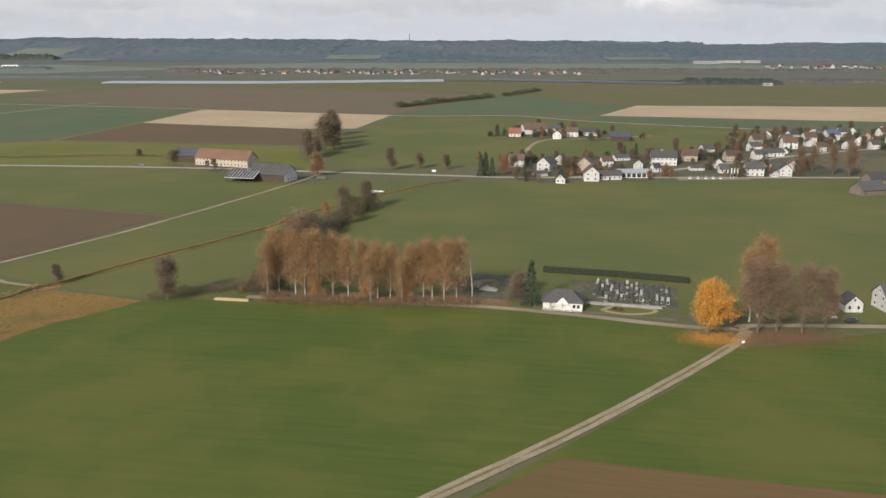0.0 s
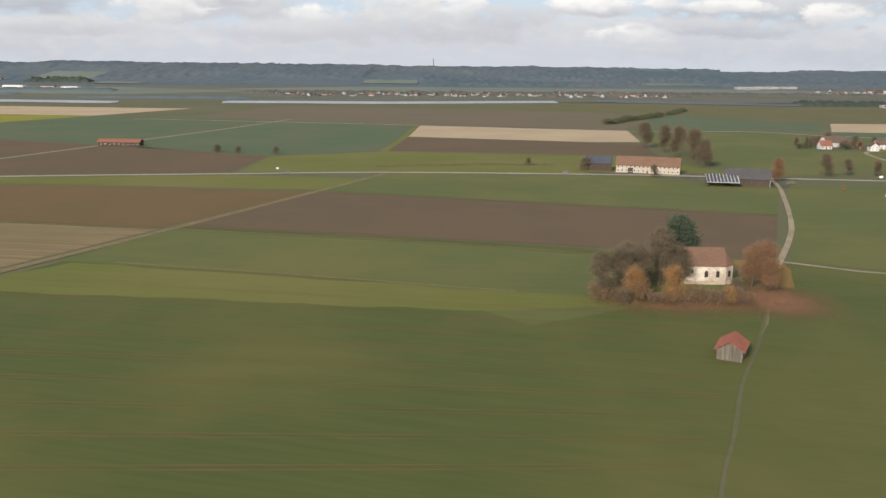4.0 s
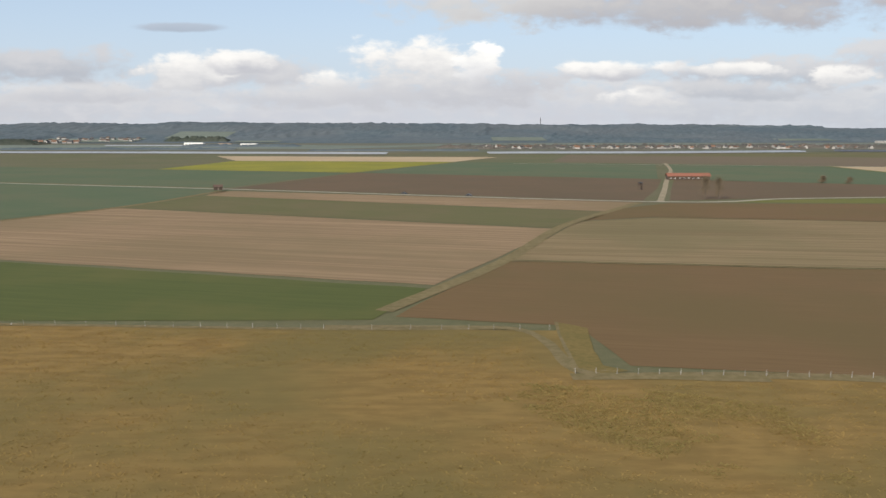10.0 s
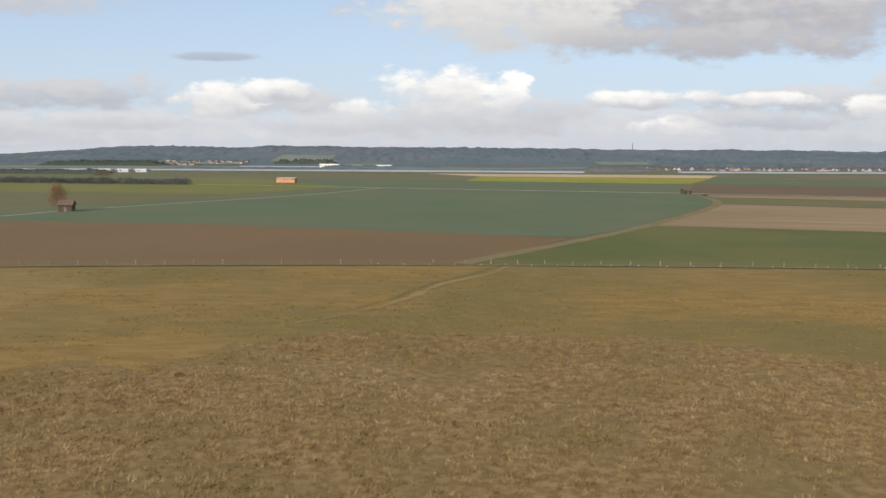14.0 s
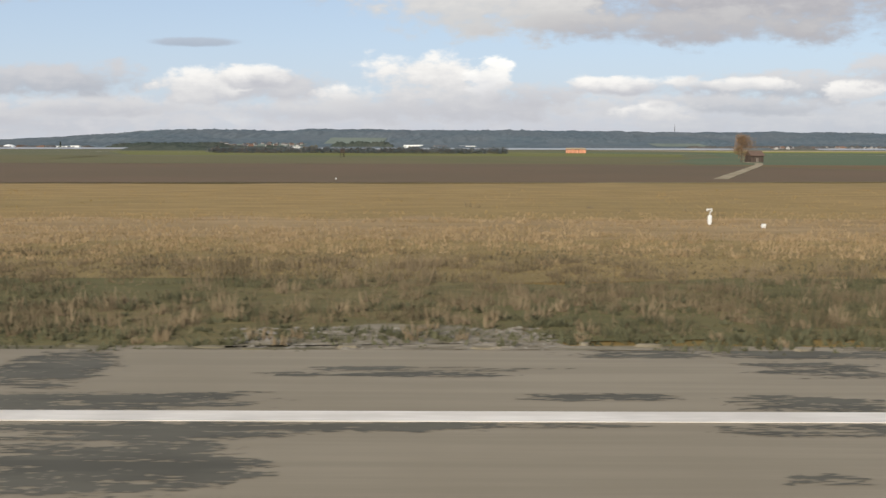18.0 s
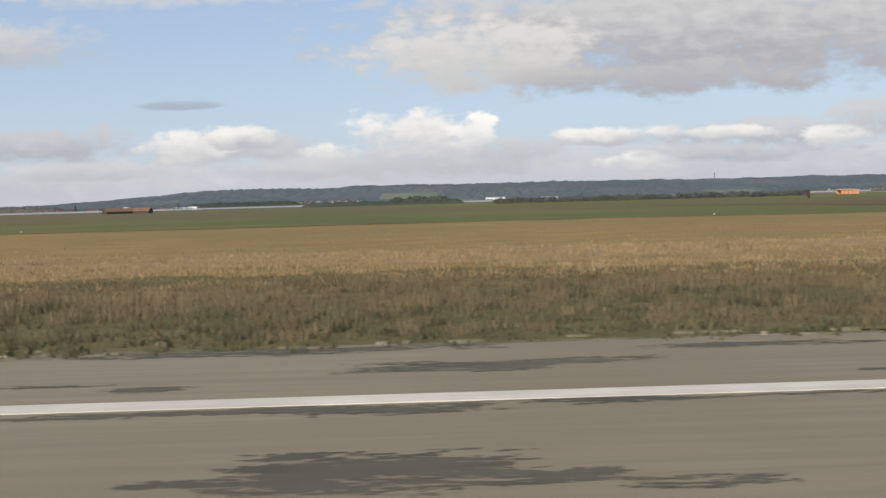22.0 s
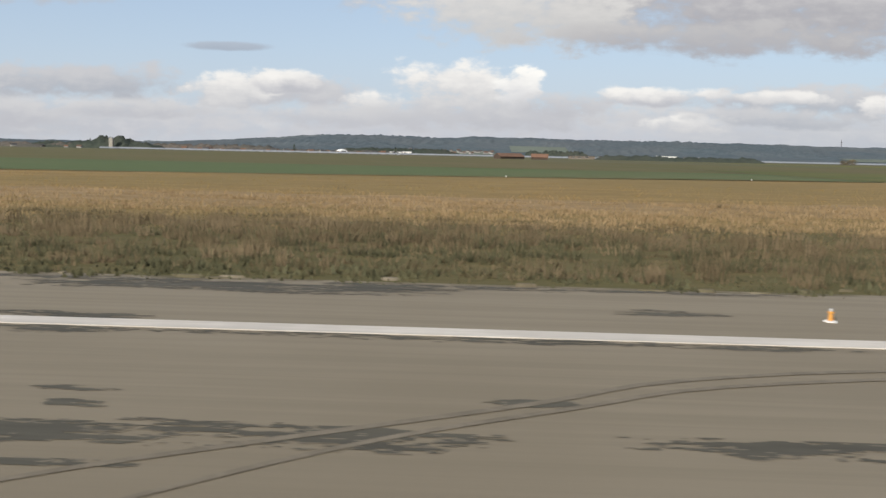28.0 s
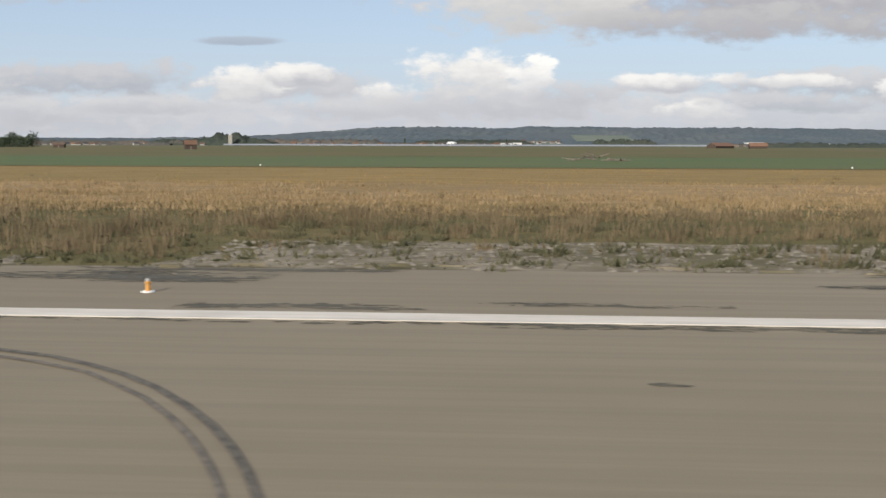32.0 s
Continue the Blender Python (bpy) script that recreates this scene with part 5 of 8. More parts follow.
wood(-2930, -2620, 1930, 1980, 18, "far trees behind the row of houses", 30, "far_trees")
wood(-3600, -2940, 1720, 1770, 12, "far low row of trees", 7, "far_trees")
wood(-3420, -3260, 1560, 1585, 7, "far bare trees before the houses", 31, "far_trees")
wood(-3200, -3090, 1570, 1600, 8, "far bare trees before the houses", 32, "far_trees")
wood(-3040, -2980, 1570, 1600, 7, "far bare trees before the houses", 33, "far_trees")
wood(-800, 400, 2270, 2320, 11, "far trees around the village", 8, "far_trees")
wood(-2780, -2300, 1980, 2030, 9, "far trees behind the houses", 9, "far_trees")
wood(-1960, -1700, 1290, 1340, 9, "far wood beside the halls", 10, "near_wood")
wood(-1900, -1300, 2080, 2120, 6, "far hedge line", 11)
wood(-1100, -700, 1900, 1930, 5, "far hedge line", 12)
wood(300, 1500, 2350, 2400, 9, "far trees before the town", 13, "far_trees")
for k in range(26):
    a, b = -760 + 44 * k + dice.uniform(-20, 20), 2085 + dice.uniform(0, 150)
    wood(a, a + dice.uniform(24, 60), b, b + 22, dice.uniform(4, 9), "small group of bare trees in the far village", 60 + k, "far_trees")
for k in range(16):
    a, b = -2860 + 36 * k + dice.uniform(-15, 15), 1862 + dice.uniform(0, 60)
    wood(a, a + dice.uniform(20, 44), b, b + 20, dice.uniform(5, 10), "small group of bare trees by the far houses", 100 + k, "far_trees")


# ---- trees ----
def limbs(r, h, spread, first, count, trunk):
    """Trunk and limbs as tapered bars, with the tips from which twigs grow."""
    bm = bmesh.new()
    lean = (r.uniform(-0.04, 0.04) * h, r.uniform(-0.04, 0.04) * h)
    stem = [(lean[0] * t + 0.015 * h * math.sin(5 * t), lean[1] * t, h * 0.93 * t) for t in (0, 0.12, 0.3, 0.5, 0.7, 0.86, 1)]
    tube(bm, stem, [trunk * f for f in (1.25, 1.0, 0.85, 0.66, 0.42, 0.24, 0.06)])
    tips = [stem[-1], stem[-2]]
    lobe = [(r.uniform(0, math.tau), r.uniform(0.25, 0.5)) for k in range(3)]
    for k in range(count):
        t = first + (0.93 - first) * ((k + r.random()) / count) ** 0.8
        j = min(int(t * 6), 5)
        base = Vector(stem[j]).lerp(Vector(stem[j + 1]), t * 6 - j)
        w = r.uniform(0, math.tau)
        bulge = 1 + sum(a * math.sin(w * (i + 1) + p) for i, (p, a) in enumerate(lobe))
        reach = spread * max(0.35, bulge) * (1.0 - 0.85 * t ** 2) * r.uniform(0.45, 1.15)
        up = h * r.uniform(0.10, 0.34) * (1.12 - t)
        path = [base + Vector((math.cos(w) * reach * f, math.sin(w) * reach * f, up * f ** 1.25)) + Vector((r.uniform(-1, 1), r.uniform(-1, 1), 0)) * 0.07 * reach for f in (0, 0.35, 0.7, 1)]
        tube(bm, path, [trunk * (0.36 - 0.22 * t) * f for f in (1, 0.7, 0.45, 0.15)], 4)
        tips += [path[1], path[2], path[2].lerp(path[3], 0.5), path[3]]
        for n in range(2):
            side = path[2] + Vector((r.uniform(-0.4, 0.4) * reach, r.uniform(-0.4, 0.4) * reach, r.uniform(0.02, 0.12) * h))
            tube(bm, [path[1].lerp(path[2], 0.6), side], [trunk * 0.12, trunk * 0.03], 3)
            tips += [side, side.lerp(path[2], 0.4)]
    return bm, [Vector(t) for t in tips]


def spray(r, tips, count, length, thin, scatter, droop=0.0, leaf=False):
    """Twigs, or small leaves, scattered round the limb tips: arrays of thin triangles."""
    verts, tris = [], []
    for k in range(count):
        p = tips[r.randrange(len(tips))] + Vector((r.gauss(0, scatter), r.gauss(0, scatter), r.gauss(0, scatter * 0.8)))
        d = Vector((r.gauss(0, 1), r.gauss(0, 1), r.gauss(0.35 - droop, 0.6))).normalized() * length * r.uniform(0.5, 1.2)
        s = d.cross(Vector((r.gauss(0, 1), r.gauss(0, 1), r.gauss(0, 1)))).normalized() * thin * r.uniform(0.6, 1.4)
        n = len(verts)
        if leaf:
            verts += [p - d * 0.5, p + s, p + d * 0.5]
            tris.append((n, n + 1, n + 2))
        else:
            verts += [p - s, p + s, p + d]
            tris.append((n, n + 1, n + 2))
    return [tuple(q) for q in verts], tris


def tree(name, label, h, spread, trunk, wood_mat, crown_mat, seed, first=0.25, count=22, twigs=1500, length=1.1, thin=0.035, scatter=0.7, leaves=0, leaf_mat="", leaf_size=0.22, droop=0.0):
    twigs, thin, scatter, leaves, leaf_size, length = int(twigs * 1.4), thin * 1.45, scatter * 1.12, int(leaves * 3.0), leaf_size * 0.86, length * 1.1
    r = random.Random(seed)
    t = thing(name, label, "tree")
    bm, tips = limbs(r, h, spread, first, count, trunk)
    part("trunk", bm, wood_mat, t)
    v, f = spray(r, tips, twigs, length, thin, scatter, droop)
    link("crown", sheet("crown", v, f, crown_mat), t)
    if leaves:
        v, f = spray(r, tips, leaves, leaf_size * 1.6, leaf_size * 0.8, scatter * 1.1, droop, True)
        link("foliage", sheet("foliage", v, f, leaf_mat), t)
    return t


def thicket(name, label, points, width, height, crown_mat, seed, per=60, length=1.6, thin=0.07, leaf_mat="", leaf_share=0.0, category="hedge"):
    """A grown-together row of bushes and trees: many stems, one uneven mass of twigs with gaps."""
    r = np.random.default_rng(seed)
    line = np.array(smooth(points, 1.5))
    run = np.concatenate([[0], np.cumsum(np.linalg.norm(np.diff(line, axis=0), axis=1))])
    n = int(run[-1] * per)
    s_at = r.uniform(0, run[-1], n)
    tops = np.array([0.72 + 0.45 * noise.noise((q * 0.11, seed * 7.7, 0)) + 0.35 * noise.noise((q * 0.32, seed * 3.1, 4)) for q in np.arange(0, run[-1] + 1, 0.5)])
    top = np.clip(np.interp(s_at, np.arange(len(tops)) * 0.5, tops), 0.12, 1.2) * height
    cross = r.normal(0, 0.42, n)
    up = r.uniform(0.0, 1.0, n) ** 0.7 * np.sqrt(np.clip(1.15 - cross ** 2, 0.05, 1))
    ahead = np.gradient(line, axis=0)
    ahead /= np.linalg.norm(ahead, axis=1)[:, None] + 1e-9
    px, py = np.interp(s_at, run, line[:, 0]), np.interp(s_at, run, line[:, 1])
    ax, ay = np.interp(s_at, run, ahead[:, 0]), np.interp(s_at, run, ahead[:, 1])
    base = np.stack([px - ay * cross * width, py + ax * cross * width, up * top], 1) + r.normal(0, 0.25, (n, 3))
    base[:, 2] = np.maximum(base[:, 2], 0.05)
    way = np.stack([r.normal(0, 0.7, n), r.normal(0, 0.7, n), np.abs(r.normal(0.6, 0.6, n))], 1)
    way *= (length * r.uniform(0.5, 1.3, n) / np.linalg.norm(way, axis=1))[:, None]
    side = np.cross(way, r.normal(0, 1, (n, 3)))
    side *= (thin * r.uniform(0.6, 1.4, n) / (np.linalg.norm(side, axis=1) + 1e-9))[:, None]
    t = thing(name, label, category)
    cut = int(n * (1 - leaf_share))
    for a, b, what, material in ((0, cut, "crown", crown_mat), (cut, n, "foliage", leaf_mat)):
        if b > a:
            verts = np.stack([base[a:b] - side[a:b], base[a:b] + side[a:b], base[a:b] + way[a:b]], 1).reshape(-1, 3)
            link(what, sheet(what, verts, np.arange(len(verts)).reshape(-1, 3), material), t)
    bm = bmesh.new()
    for q in np.arange(1.0, run[-1], 2.6):
        x, y = np.interp(q, run, line[:, 0]) + r.normal(0, 0.5), np.interp(q, run, line[:, 1]) + r.normal(0, 0.5)
        h = height * 0.7 * float(np.interp(q, np.arange(len(tops)) * 0.5, np.clip(tops, 0.2, 1.2)))
        tube(bm, [(x, y, 0), (x + r.normal(0, 0.04) * h, y + r.normal(0, 0.04) * h, h * 0.5), (x + r.normal(0, 0.08) * h, y, h)], [height * 0.012, height * 0.008, 0.02], 4)
    tagged(part("stems", bm, "bark", t), kind="stuff")
    return t


def conifer(label, h, spread, seed):
    r = random.Random(seed)
    t = thing("conifer", label, "tree")
    part("trunk", tube(bmesh.new(), [(0, 0, 0), (0, 0, h * 0.5), (0, 0, h)], [h * 0.018, h * 0.012, 0.02]), "bark", t)
    verts, tris = [], []
    for k in range(1500):
        z = r.random() ** 1.3
        w, rad = r.uniform(0, math.tau), spread * (1 - z) ** 0.85 * r.uniform(0.25, 1.1) + 0.1
        p = Vector((math.cos(w) * rad, math.sin(w) * rad, h * (0.06 + 0.94 * z) - rad * 0.25))
        d = Vector((math.cos(w), math.sin(w), r.uniform(-0.6, 0.1))) * r.uniform(0.4, 0.9)
        s = d.cross(Vector((r.gauss(0, 1), r.gauss(0, 1), r.gauss(0, 1)))).normalized() * 0.22
        n = len(verts)
        verts += [tuple(p - s), tuple(p + s), tuple(p + d)]
        tris.append((n, n + 1, n + 2))
    link("crown", sheet("crown", verts, tris, "evergreen"), t)
    return t


def plant(proto, places, group=""):
    """The first place takes the tree itself, the others take copies."""
    if group:
        proto["group"] = group
    for k, (x, y, turn, size) in enumerate(places):
        if k:
            copy_thing(proto, at(x, y, turn, size))
        else:
            proto.matrix_basis = at(x, y, turn)


birch_a = tree("birch", "tall birch with white trunk and thinning orange leaves", 21, 4.2, 0.2, "birch_bark", "twigs", 3, 0.15, 42, 2600, 1.5, 0.030, 0.8, 2500, "birch_leaf", 0.22, 0.4)
birch_b = tree("birch", "slender birch with white trunk and sparse brown leaves", 20, 3.6, 0.17, "birch_bark", "twigs", 4, 0.16, 40, 2400, 1.5, 0.030, 0.8, 1700, "birch_leaf", 0.22, 0.4)
plant(birch_a, [(-36, 257, 0, 1), (-26, 255, 60, 0.95), (-15, 255, 120, 0.92), (-4, 253, 200, 1.03), (-8, 256, 90, 0.9), (-46, 257, 30, 1.12), (-54, 260, 75, 1.1), (-60, 262, 15, 1.1), (-57, 268, 190, 1.12), (93, 240, 150, 1.25), (89, 236, 20, 1.1)], "row of birches")
plant(birch_b, [(-31, 258, 0, 1), (-22, 257, 50, 0.95), (-11, 256, 110, 1.05), (0, 254, 170, 1.05), (-41, 258, 220, 1.1), (-28, 253, 250, 0.8), (-18, 253, 20, 0.75), (-50, 256, 140, 1.15), (-63, 258, 40, 0.95)], "row of birches")
plant(tree("birch", "leaning bare birch with forked white trunk", 17, 1.8, 0.19, "birch_bark", "twigs", 8, 0.5, 10, 400, 1.0, 0.03, 0.5, 0), [(5, 253, 30, 1)])
big_bare = tree("bare_tree", "big bare tree with dense brown twigs", 22, 5.6, 0.36, "bark", "twigs", 11, 0.16, 46, 4200, 1.8, 0.03, 1.0, 420, "rust_leaf", 0.22)
plant(big_bare, [(88, 226, 0, 0.85), (94, 227, 80, 0.95), (101, 226, 160, 0.95), (109, 229, 40, 0.85), (-52, 266, 20, 1.25), (238, 520, 30, 0.85), (252, 528, 100, 0.95), (222, 530, 10, 0.75), (231, 534, 200, 0.8), (245, 512, 160, 0.9)], "big bare trees")
plant(tree("maple", "broad maple in full golden autumn colour", 16, 5.2, 0.34, "bark", "twigs", 16, 0.2, 46, 900, 1.0, 0.03, 0.75, 8500, "gold_leaf", 0.34), [(73, 224, 0, 1)])
grey_tree = tree("bare_tree", "bare grey-brown deciduous tree", 14, 4.0, 0.24, "bark", "twigs_grey", 17, 0.12, 40, 4200, 1.6, 0.034, 0.95)
plant(grey_tree, [(-95, 254, 0, 1), (-140, 272, 50, 0.5), (-68, 276, 100, 0.55)], "lone bare trees")
plant(copy_thing(grey_tree, at(-105, 610, 30, 1.2)), [(-105, 610, 30, 1), (-102, 632, 90, 1.7), (-108, 590, 10, 1.4), (-106, 660, 200, 1.75), (-105, 700, 140, 1.6), (-44, 537, 20, 1.05), (-25, 545, 70, 0.75), (-7, 541, 130, 0.7), (-160, 534, 50, 0.55), (-97, 645, 0, 1.5), (-112, 738, 80, 1.6)], "bare trees by the farm")
two = tree("bare_tree", "airy bare tree beside the country road", 15, 3.4, 0.2, "bark", "twigs_grey", 19, 0.2, 30, 1700, 1.6, 0.026, 0.9)
plant(two, [(-635, 517, 0, 1), (-626, 518, 80, 0.95)], "two bare trees by the road")
thicket("hedgerow", "dense dark bare trees and bushes along the stream", [(-42, 412), (-49, 402), (-54, 388)], 7.0, 9.0, "twigs_grey", 41, 280, 1.8, 0.07, "dull_leaf", 0.4)
thicket("hedgerow", "dense bare trees and bushes along the stream", [(-57, 378), (-60, 345), (-61, 318), (-63, 296), (-66, 276), (-68, 262)], 6.5, 7.0, "twigs_grey", 51, 270, 1.8, 0.07, "dull_leaf", 0.3)
thicket("hedgerow", "low brown bushes beside the ditch", [(-70, 262), (-75, 270), (-80, 264), (-102, 255)], 3.0, 3.0, "twigs_grey", 42, 160, 1.0, 0.03, "dull_leaf", 0.15)
thicket("undergrowth", "brown undergrowth below the birches", [(-64, 256), (-50, 253), (-30, 252), (-10, 251), (6, 251)], 5.0, 2.8, "twigs_grey", 43, 130, 1.2, 0.05, "rust_leaf", 0.35, "bushes")
plant(copy_thing(grey_tree, at(-57, 386, 30, 1.2)), [(-46, 408, 0, 0.6), (-56, 398, 100, 0.9), (-61, 340, 120, 0.8), (-64, 310, 180, 0.75), (-52, 372, 70, 0.8)], "trees along the stream")
plant(copy_thing(grey_tree, at(-257, 243, 30, 1.2)), [(-258, 240, 0, 0.9), (-251, 243, 70, 1.05), (-244, 248, 130, 1.0), (-236, 254, 20, 1.1), (-229, 256, 50, 0.9), (-233, 262, 120, 1.2), (-246, 256, 200, 1.0)], "bare trees by the chapel")
thicket("undergrowth", "brown and orange bushes before the chapel", [(-262, 238), (-250, 236), (-238, 234), (-226, 233), (-214, 232)], 5.0, 6.0, "twigs_grey", 44, 150, 1.5, 0.065, "rust_leaf", 0.3, "bushes")
round_tree = tree("evergreen_tree", "dense dark evergreen tree behind a chapel", 18, 5.6, 0.34, "bark", "dull_leaf", 21, 0.14, 50, 1200, 1.1, 0.05, 1.0, 9500, "evergreen", 0.5)
plant(round_tree, [(-222, 276, 0, 1)])
rust = tree("beech", "beech with rust brown autumn leaves", 13, 4.0, 0.26, "bark", "twigs", 23, 0.08, 40, 2600, 1.2, 0.032, 0.85, 3200, "rust_leaf", 0.26)
plant(rust, [(-206, 253, 0, 1.05), (-200, 256, 70, 1.05), (-202, 248, 140, 0.75), (30, 517, 20, 0.9), (92, 505, 60, 0.5), (130, 512, 90, 0.5), (-88, 510, 40, 1.1)], "rust brown trees")
shrub = tree("shrub", "orange-brown autumn shrub with thinning leaves", 8.5, 2.2, 0.09, "bark", "twigs", 25, 0.04, 30, 1500, 1.0, 0.028, 0.6, 1700, "birch_leaf", 0.2)
plant(shrub, [(-247, 237, 0, 1), (-237, 235, 50, 1.3), (-249, 236, 110, 1.25), (-221, 231, 20, 0.7), (-66, 470, 50, 0.4), (-64, 390, 10, 0.8), (-30, 254, 0, 0.7), (-16, 254, 30, 0.7), (30, 246, 60, 0.4), (-46, 255, 90, 0.9), (118, 243, 10, 0.4), (-73, 262, 70, 0.3)], "autumn shrubs")
dull = tree("bush", "dull brown leafless bush", 3.8, 2.0, 0.06, "bark", "twigs_grey", 27, 0.04, 28, 1500, 0.8, 0.028, 0.5)
plant(dull, [(-252, 233, 0, 1), (-244, 244, 40, 1.2), (-214, 246, 80, 1.1), (-199, 570, 0, 2.2), (-482, 685, 30, 1.5), (-463, 678, 60, 1.3), (-431, 671, 90, 1.4), (-235, 600, 30, 1.3), (20, 258, 10, 1.6), (22, 263, 200, 1.9), (-62, 262, 20, 1.1)], "leafless bushes")
thicket("hedgerow", "low dark hedge along a far field", [(-77, 1058), (-52, 1098), (-20, 1150), (14, 1200), (52, 1256)], 8.0, 7.0, "dull_leaf", 45, 40, 2.4, 0.24, "evergreen", 0.3)
thicket("hedgerow", "short dark hedge along a far field", [(71, 1286), (102, 1350), (137, 1420)], 8.0, 6.0, "dull_leaf", 52, 34, 2.4, 0.24, "evergreen", 0.3)
thicket("hedgerow", "thin brown hedge along a field ditch", [(-345, 585), (-300, 592), (-255, 600), (-215, 596)], 2.0, 1.8, "twigs_grey", 46, 26, 1.0, 0.08)
thicket("hedgerow", "low brown row of bare trees beyond the fields", [(-1690, 836), (-1580, 812), (-1500, 800), (-1440, 790), (-1394, 782)], 9.0, 6.5, "far_trees", 47, 55, 2.4, 0.22, "hazy_forest", 0.45)
thicket("hedgerow", "small far clump of dark trees", [(-1650, 1150), (-1630, 1152)], 8.0, 8.0, "twigs_grey", 49, 70, 2.4, 0.12, "dull_leaf", 0.3)
thicket("conifer_wood", "dark conifer wood at the field's edge", [(-2960, 765), (-2880, 760), (-2796, 762)], 14.0, 14.0, "evergreen", 71, 120, 2.4, 0.3, category="wood")
gold = tree("bare_tree", "broad tree with a few yellow leaves beside a field hut", 12, 4.4, 0.24, "bark", "twigs", 31, 0.2, 36, 2600, 1.3, 0.03, 0.8, 900, "birch_leaf", 0.2)
plant(gold, [(-1318, 374, 0, 1)])
fir = conifer("tall dark fir tree", 15, 2.8, 33)
plant(fir, [(24, 252, 0, 1), (15, 513, 0, 0.9), (22, 513, 40, 0.8), (18, 516, 80, 1.0), (43, 520, 0, 0.7), (47, 521, 30, 0.65), (72, 546, 0, 0.5), (128, 590, 0, 0.8), (36, 740, 0, 0.7), (42, 744, 50, 0.5), (-2994, 1800, 0, 1.4), (-2560, 1880, 20, 1.2), (-2330, 1890, 50, 1.1)], "dark fir trees")


# ---- houses ----
WINDOW = {}


def window(parent, x, y, z, turn, w=1.1, h=1.3):
    """A framed window with a dark pane, set a little proud of the wall; turn 0 faces -y."""
    key = (w, h)
    if key not in WINDOW:
        rim = boxes((-w / 2, -w / 2 + 0.1, -0.05, 0.05, 0, h), (w / 2 - 0.1, w / 2, -0.05, 0.05, 0, h), (-w / 2 + 0.1, w / 2 - 0.1, -0.05, 0.05, h - 0.1, h), (-w / 2 - 0.06, w / 2 + 0.06, -0.12, 0.05, -0.08, 0.06))
        WINDOW[key] = (shape("window", rim, "frame"), shape("pane", boxes((-w / 2 + 0.1, w / 2 - 0.1, -0.02, 0.02, 0.06, h - 0.1)), "glass"))
    win = link("window", WINDOW[key][0], parent, at(x, y, turn, 1, z))
    link("pane", WINDOW[key][1], win)


def gable_walls(w, d, hw, hr):
    """Walls with gable ends at both ends of the ridge, which runs along x."""
    bm = bmesh.new()
    return solid(bm, [(-d / 2, 0), (d / 2, 0), (d / 2, hw), (0, hw + hr), (-d / 2, hw)], "x", -w / 2, w / 2)


def roof_slope(w, d, hw, hr, side, over=0.55, thick=0.22):
    s = hr / (d / 2)
    e = d / 2 + over
    bm = bmesh.new()
    top = 0.06
    pts = [(0, hw + hr + top), (side * e, hw + hr - s * e + top), (side * e, hw + hr - s * e + top + thick), (0, hw + hr + top + thick)]
    return solid(bm, pts, "x", -w / 2 - over, w / 2 + over)


def house(label, w, d, hw, hr, wall="plaster", roof="tile_old", rows=2, chimney=True, windows=True, name="house", category="house", door=True):
    t = thing(name, label, category)
    part("wall", gable_walls(w, d, hw, hr), wall, t)
    for side in (-1, 1):
        part("roof", roof_slope(w, d, hw, hr, side), roof, t)
    if windows:
        per = max(2, int(w / 2.8))
        for r in range(rows):
            z = 1.0 + r * 2.7
            if z + 1.3 > hw:
                break
            for k in range(per):
                x = -w / 2 + w * (k + 0.5) / per
                if r == 0 and k == per // 2 and door:
                    part("door", boxes((x - 0.5, x + 0.5, -d / 2 - 0.05, -d / 2 + 0.05, 0.05, 2.1), bevel=0.02), "plank_dark", t)
                else:
                    window(t, x, -d / 2 - 0.03, z, 0)
            for k in range(2):
                window(t, -w / 2 - 0.03, -d / 4 + k * d / 2, z, -90)
                window(t, w / 2 + 0.03, -d / 4 + k * d / 2, z, 90)
        window(t, -w / 2 - 0.03, 0, hw + hr * 0.25, -90, 0.9, 1.0)
        window(t, w / 2 + 0.03, 0, hw + hr * 0.25, 90, 0.9, 1.0)
    if chimney:
        part("chimney", boxes((w * 0.2 - 0.3, w * 0.2 + 0.3, -0.9, -0.3, hw + hr * 0.7, hw + hr + 0.8), (w * 0.2 - 0.38, w * 0.2 + 0.38, -0.98, -0.22, hw + hr + 0.8, hw + hr + 0.92)), "tile", t)
    return t


def settle(protos, places, group):
    """Places copies of several house kinds: kind, x, y, turn, size."""
    used = set()
    for kind, x, y, turn, size in places:
        p = protos[kind]
        p["group"] = group
        if kind in used or p.get("placed"):
            copy_thing(p, at(x, y, turn, size * (0.88 if group == "village houses" else 1.0)))
        else:
            p.matrix_basis = at(x, y, turn)
            p["placed"] = 1
            used.add(kind)


white_dark = house("white plastered house with dark grey gable roof", 12, 9, 5.4, 3.6, "plaster", "slate")
white_brown = house("white plastered house with old brown tiled roof", 11, 9, 5.2, 3.8, "plaster", "tile_old")
cream_brown = house("cream house with brown tiled gable roof", 12, 10, 5.2, 4.0, "cream", "tile_old")
white_red = house("white house with orange-red tiled roof", 10, 8, 3.4, 4.2, "plaster", "tile_orange", 1)
white_blue = house("white house with glazed blue roof", 11, 9, 5.2, 3.6, "plaster", "blue_roof")
long_dark = house("long white house with dark roof", 17, 10, 5.6, 3.8, "plaster", "slate")
small_white = house("small white outbuilding with pointed gable", 5, 5.5, 2.9, 2.6, "plaster", "slate", 1, False)
low_grey = house("low white outbuilding with a grey roof", 15, 8, 3.0, 2.4, "plaster", "slate", 1, False)
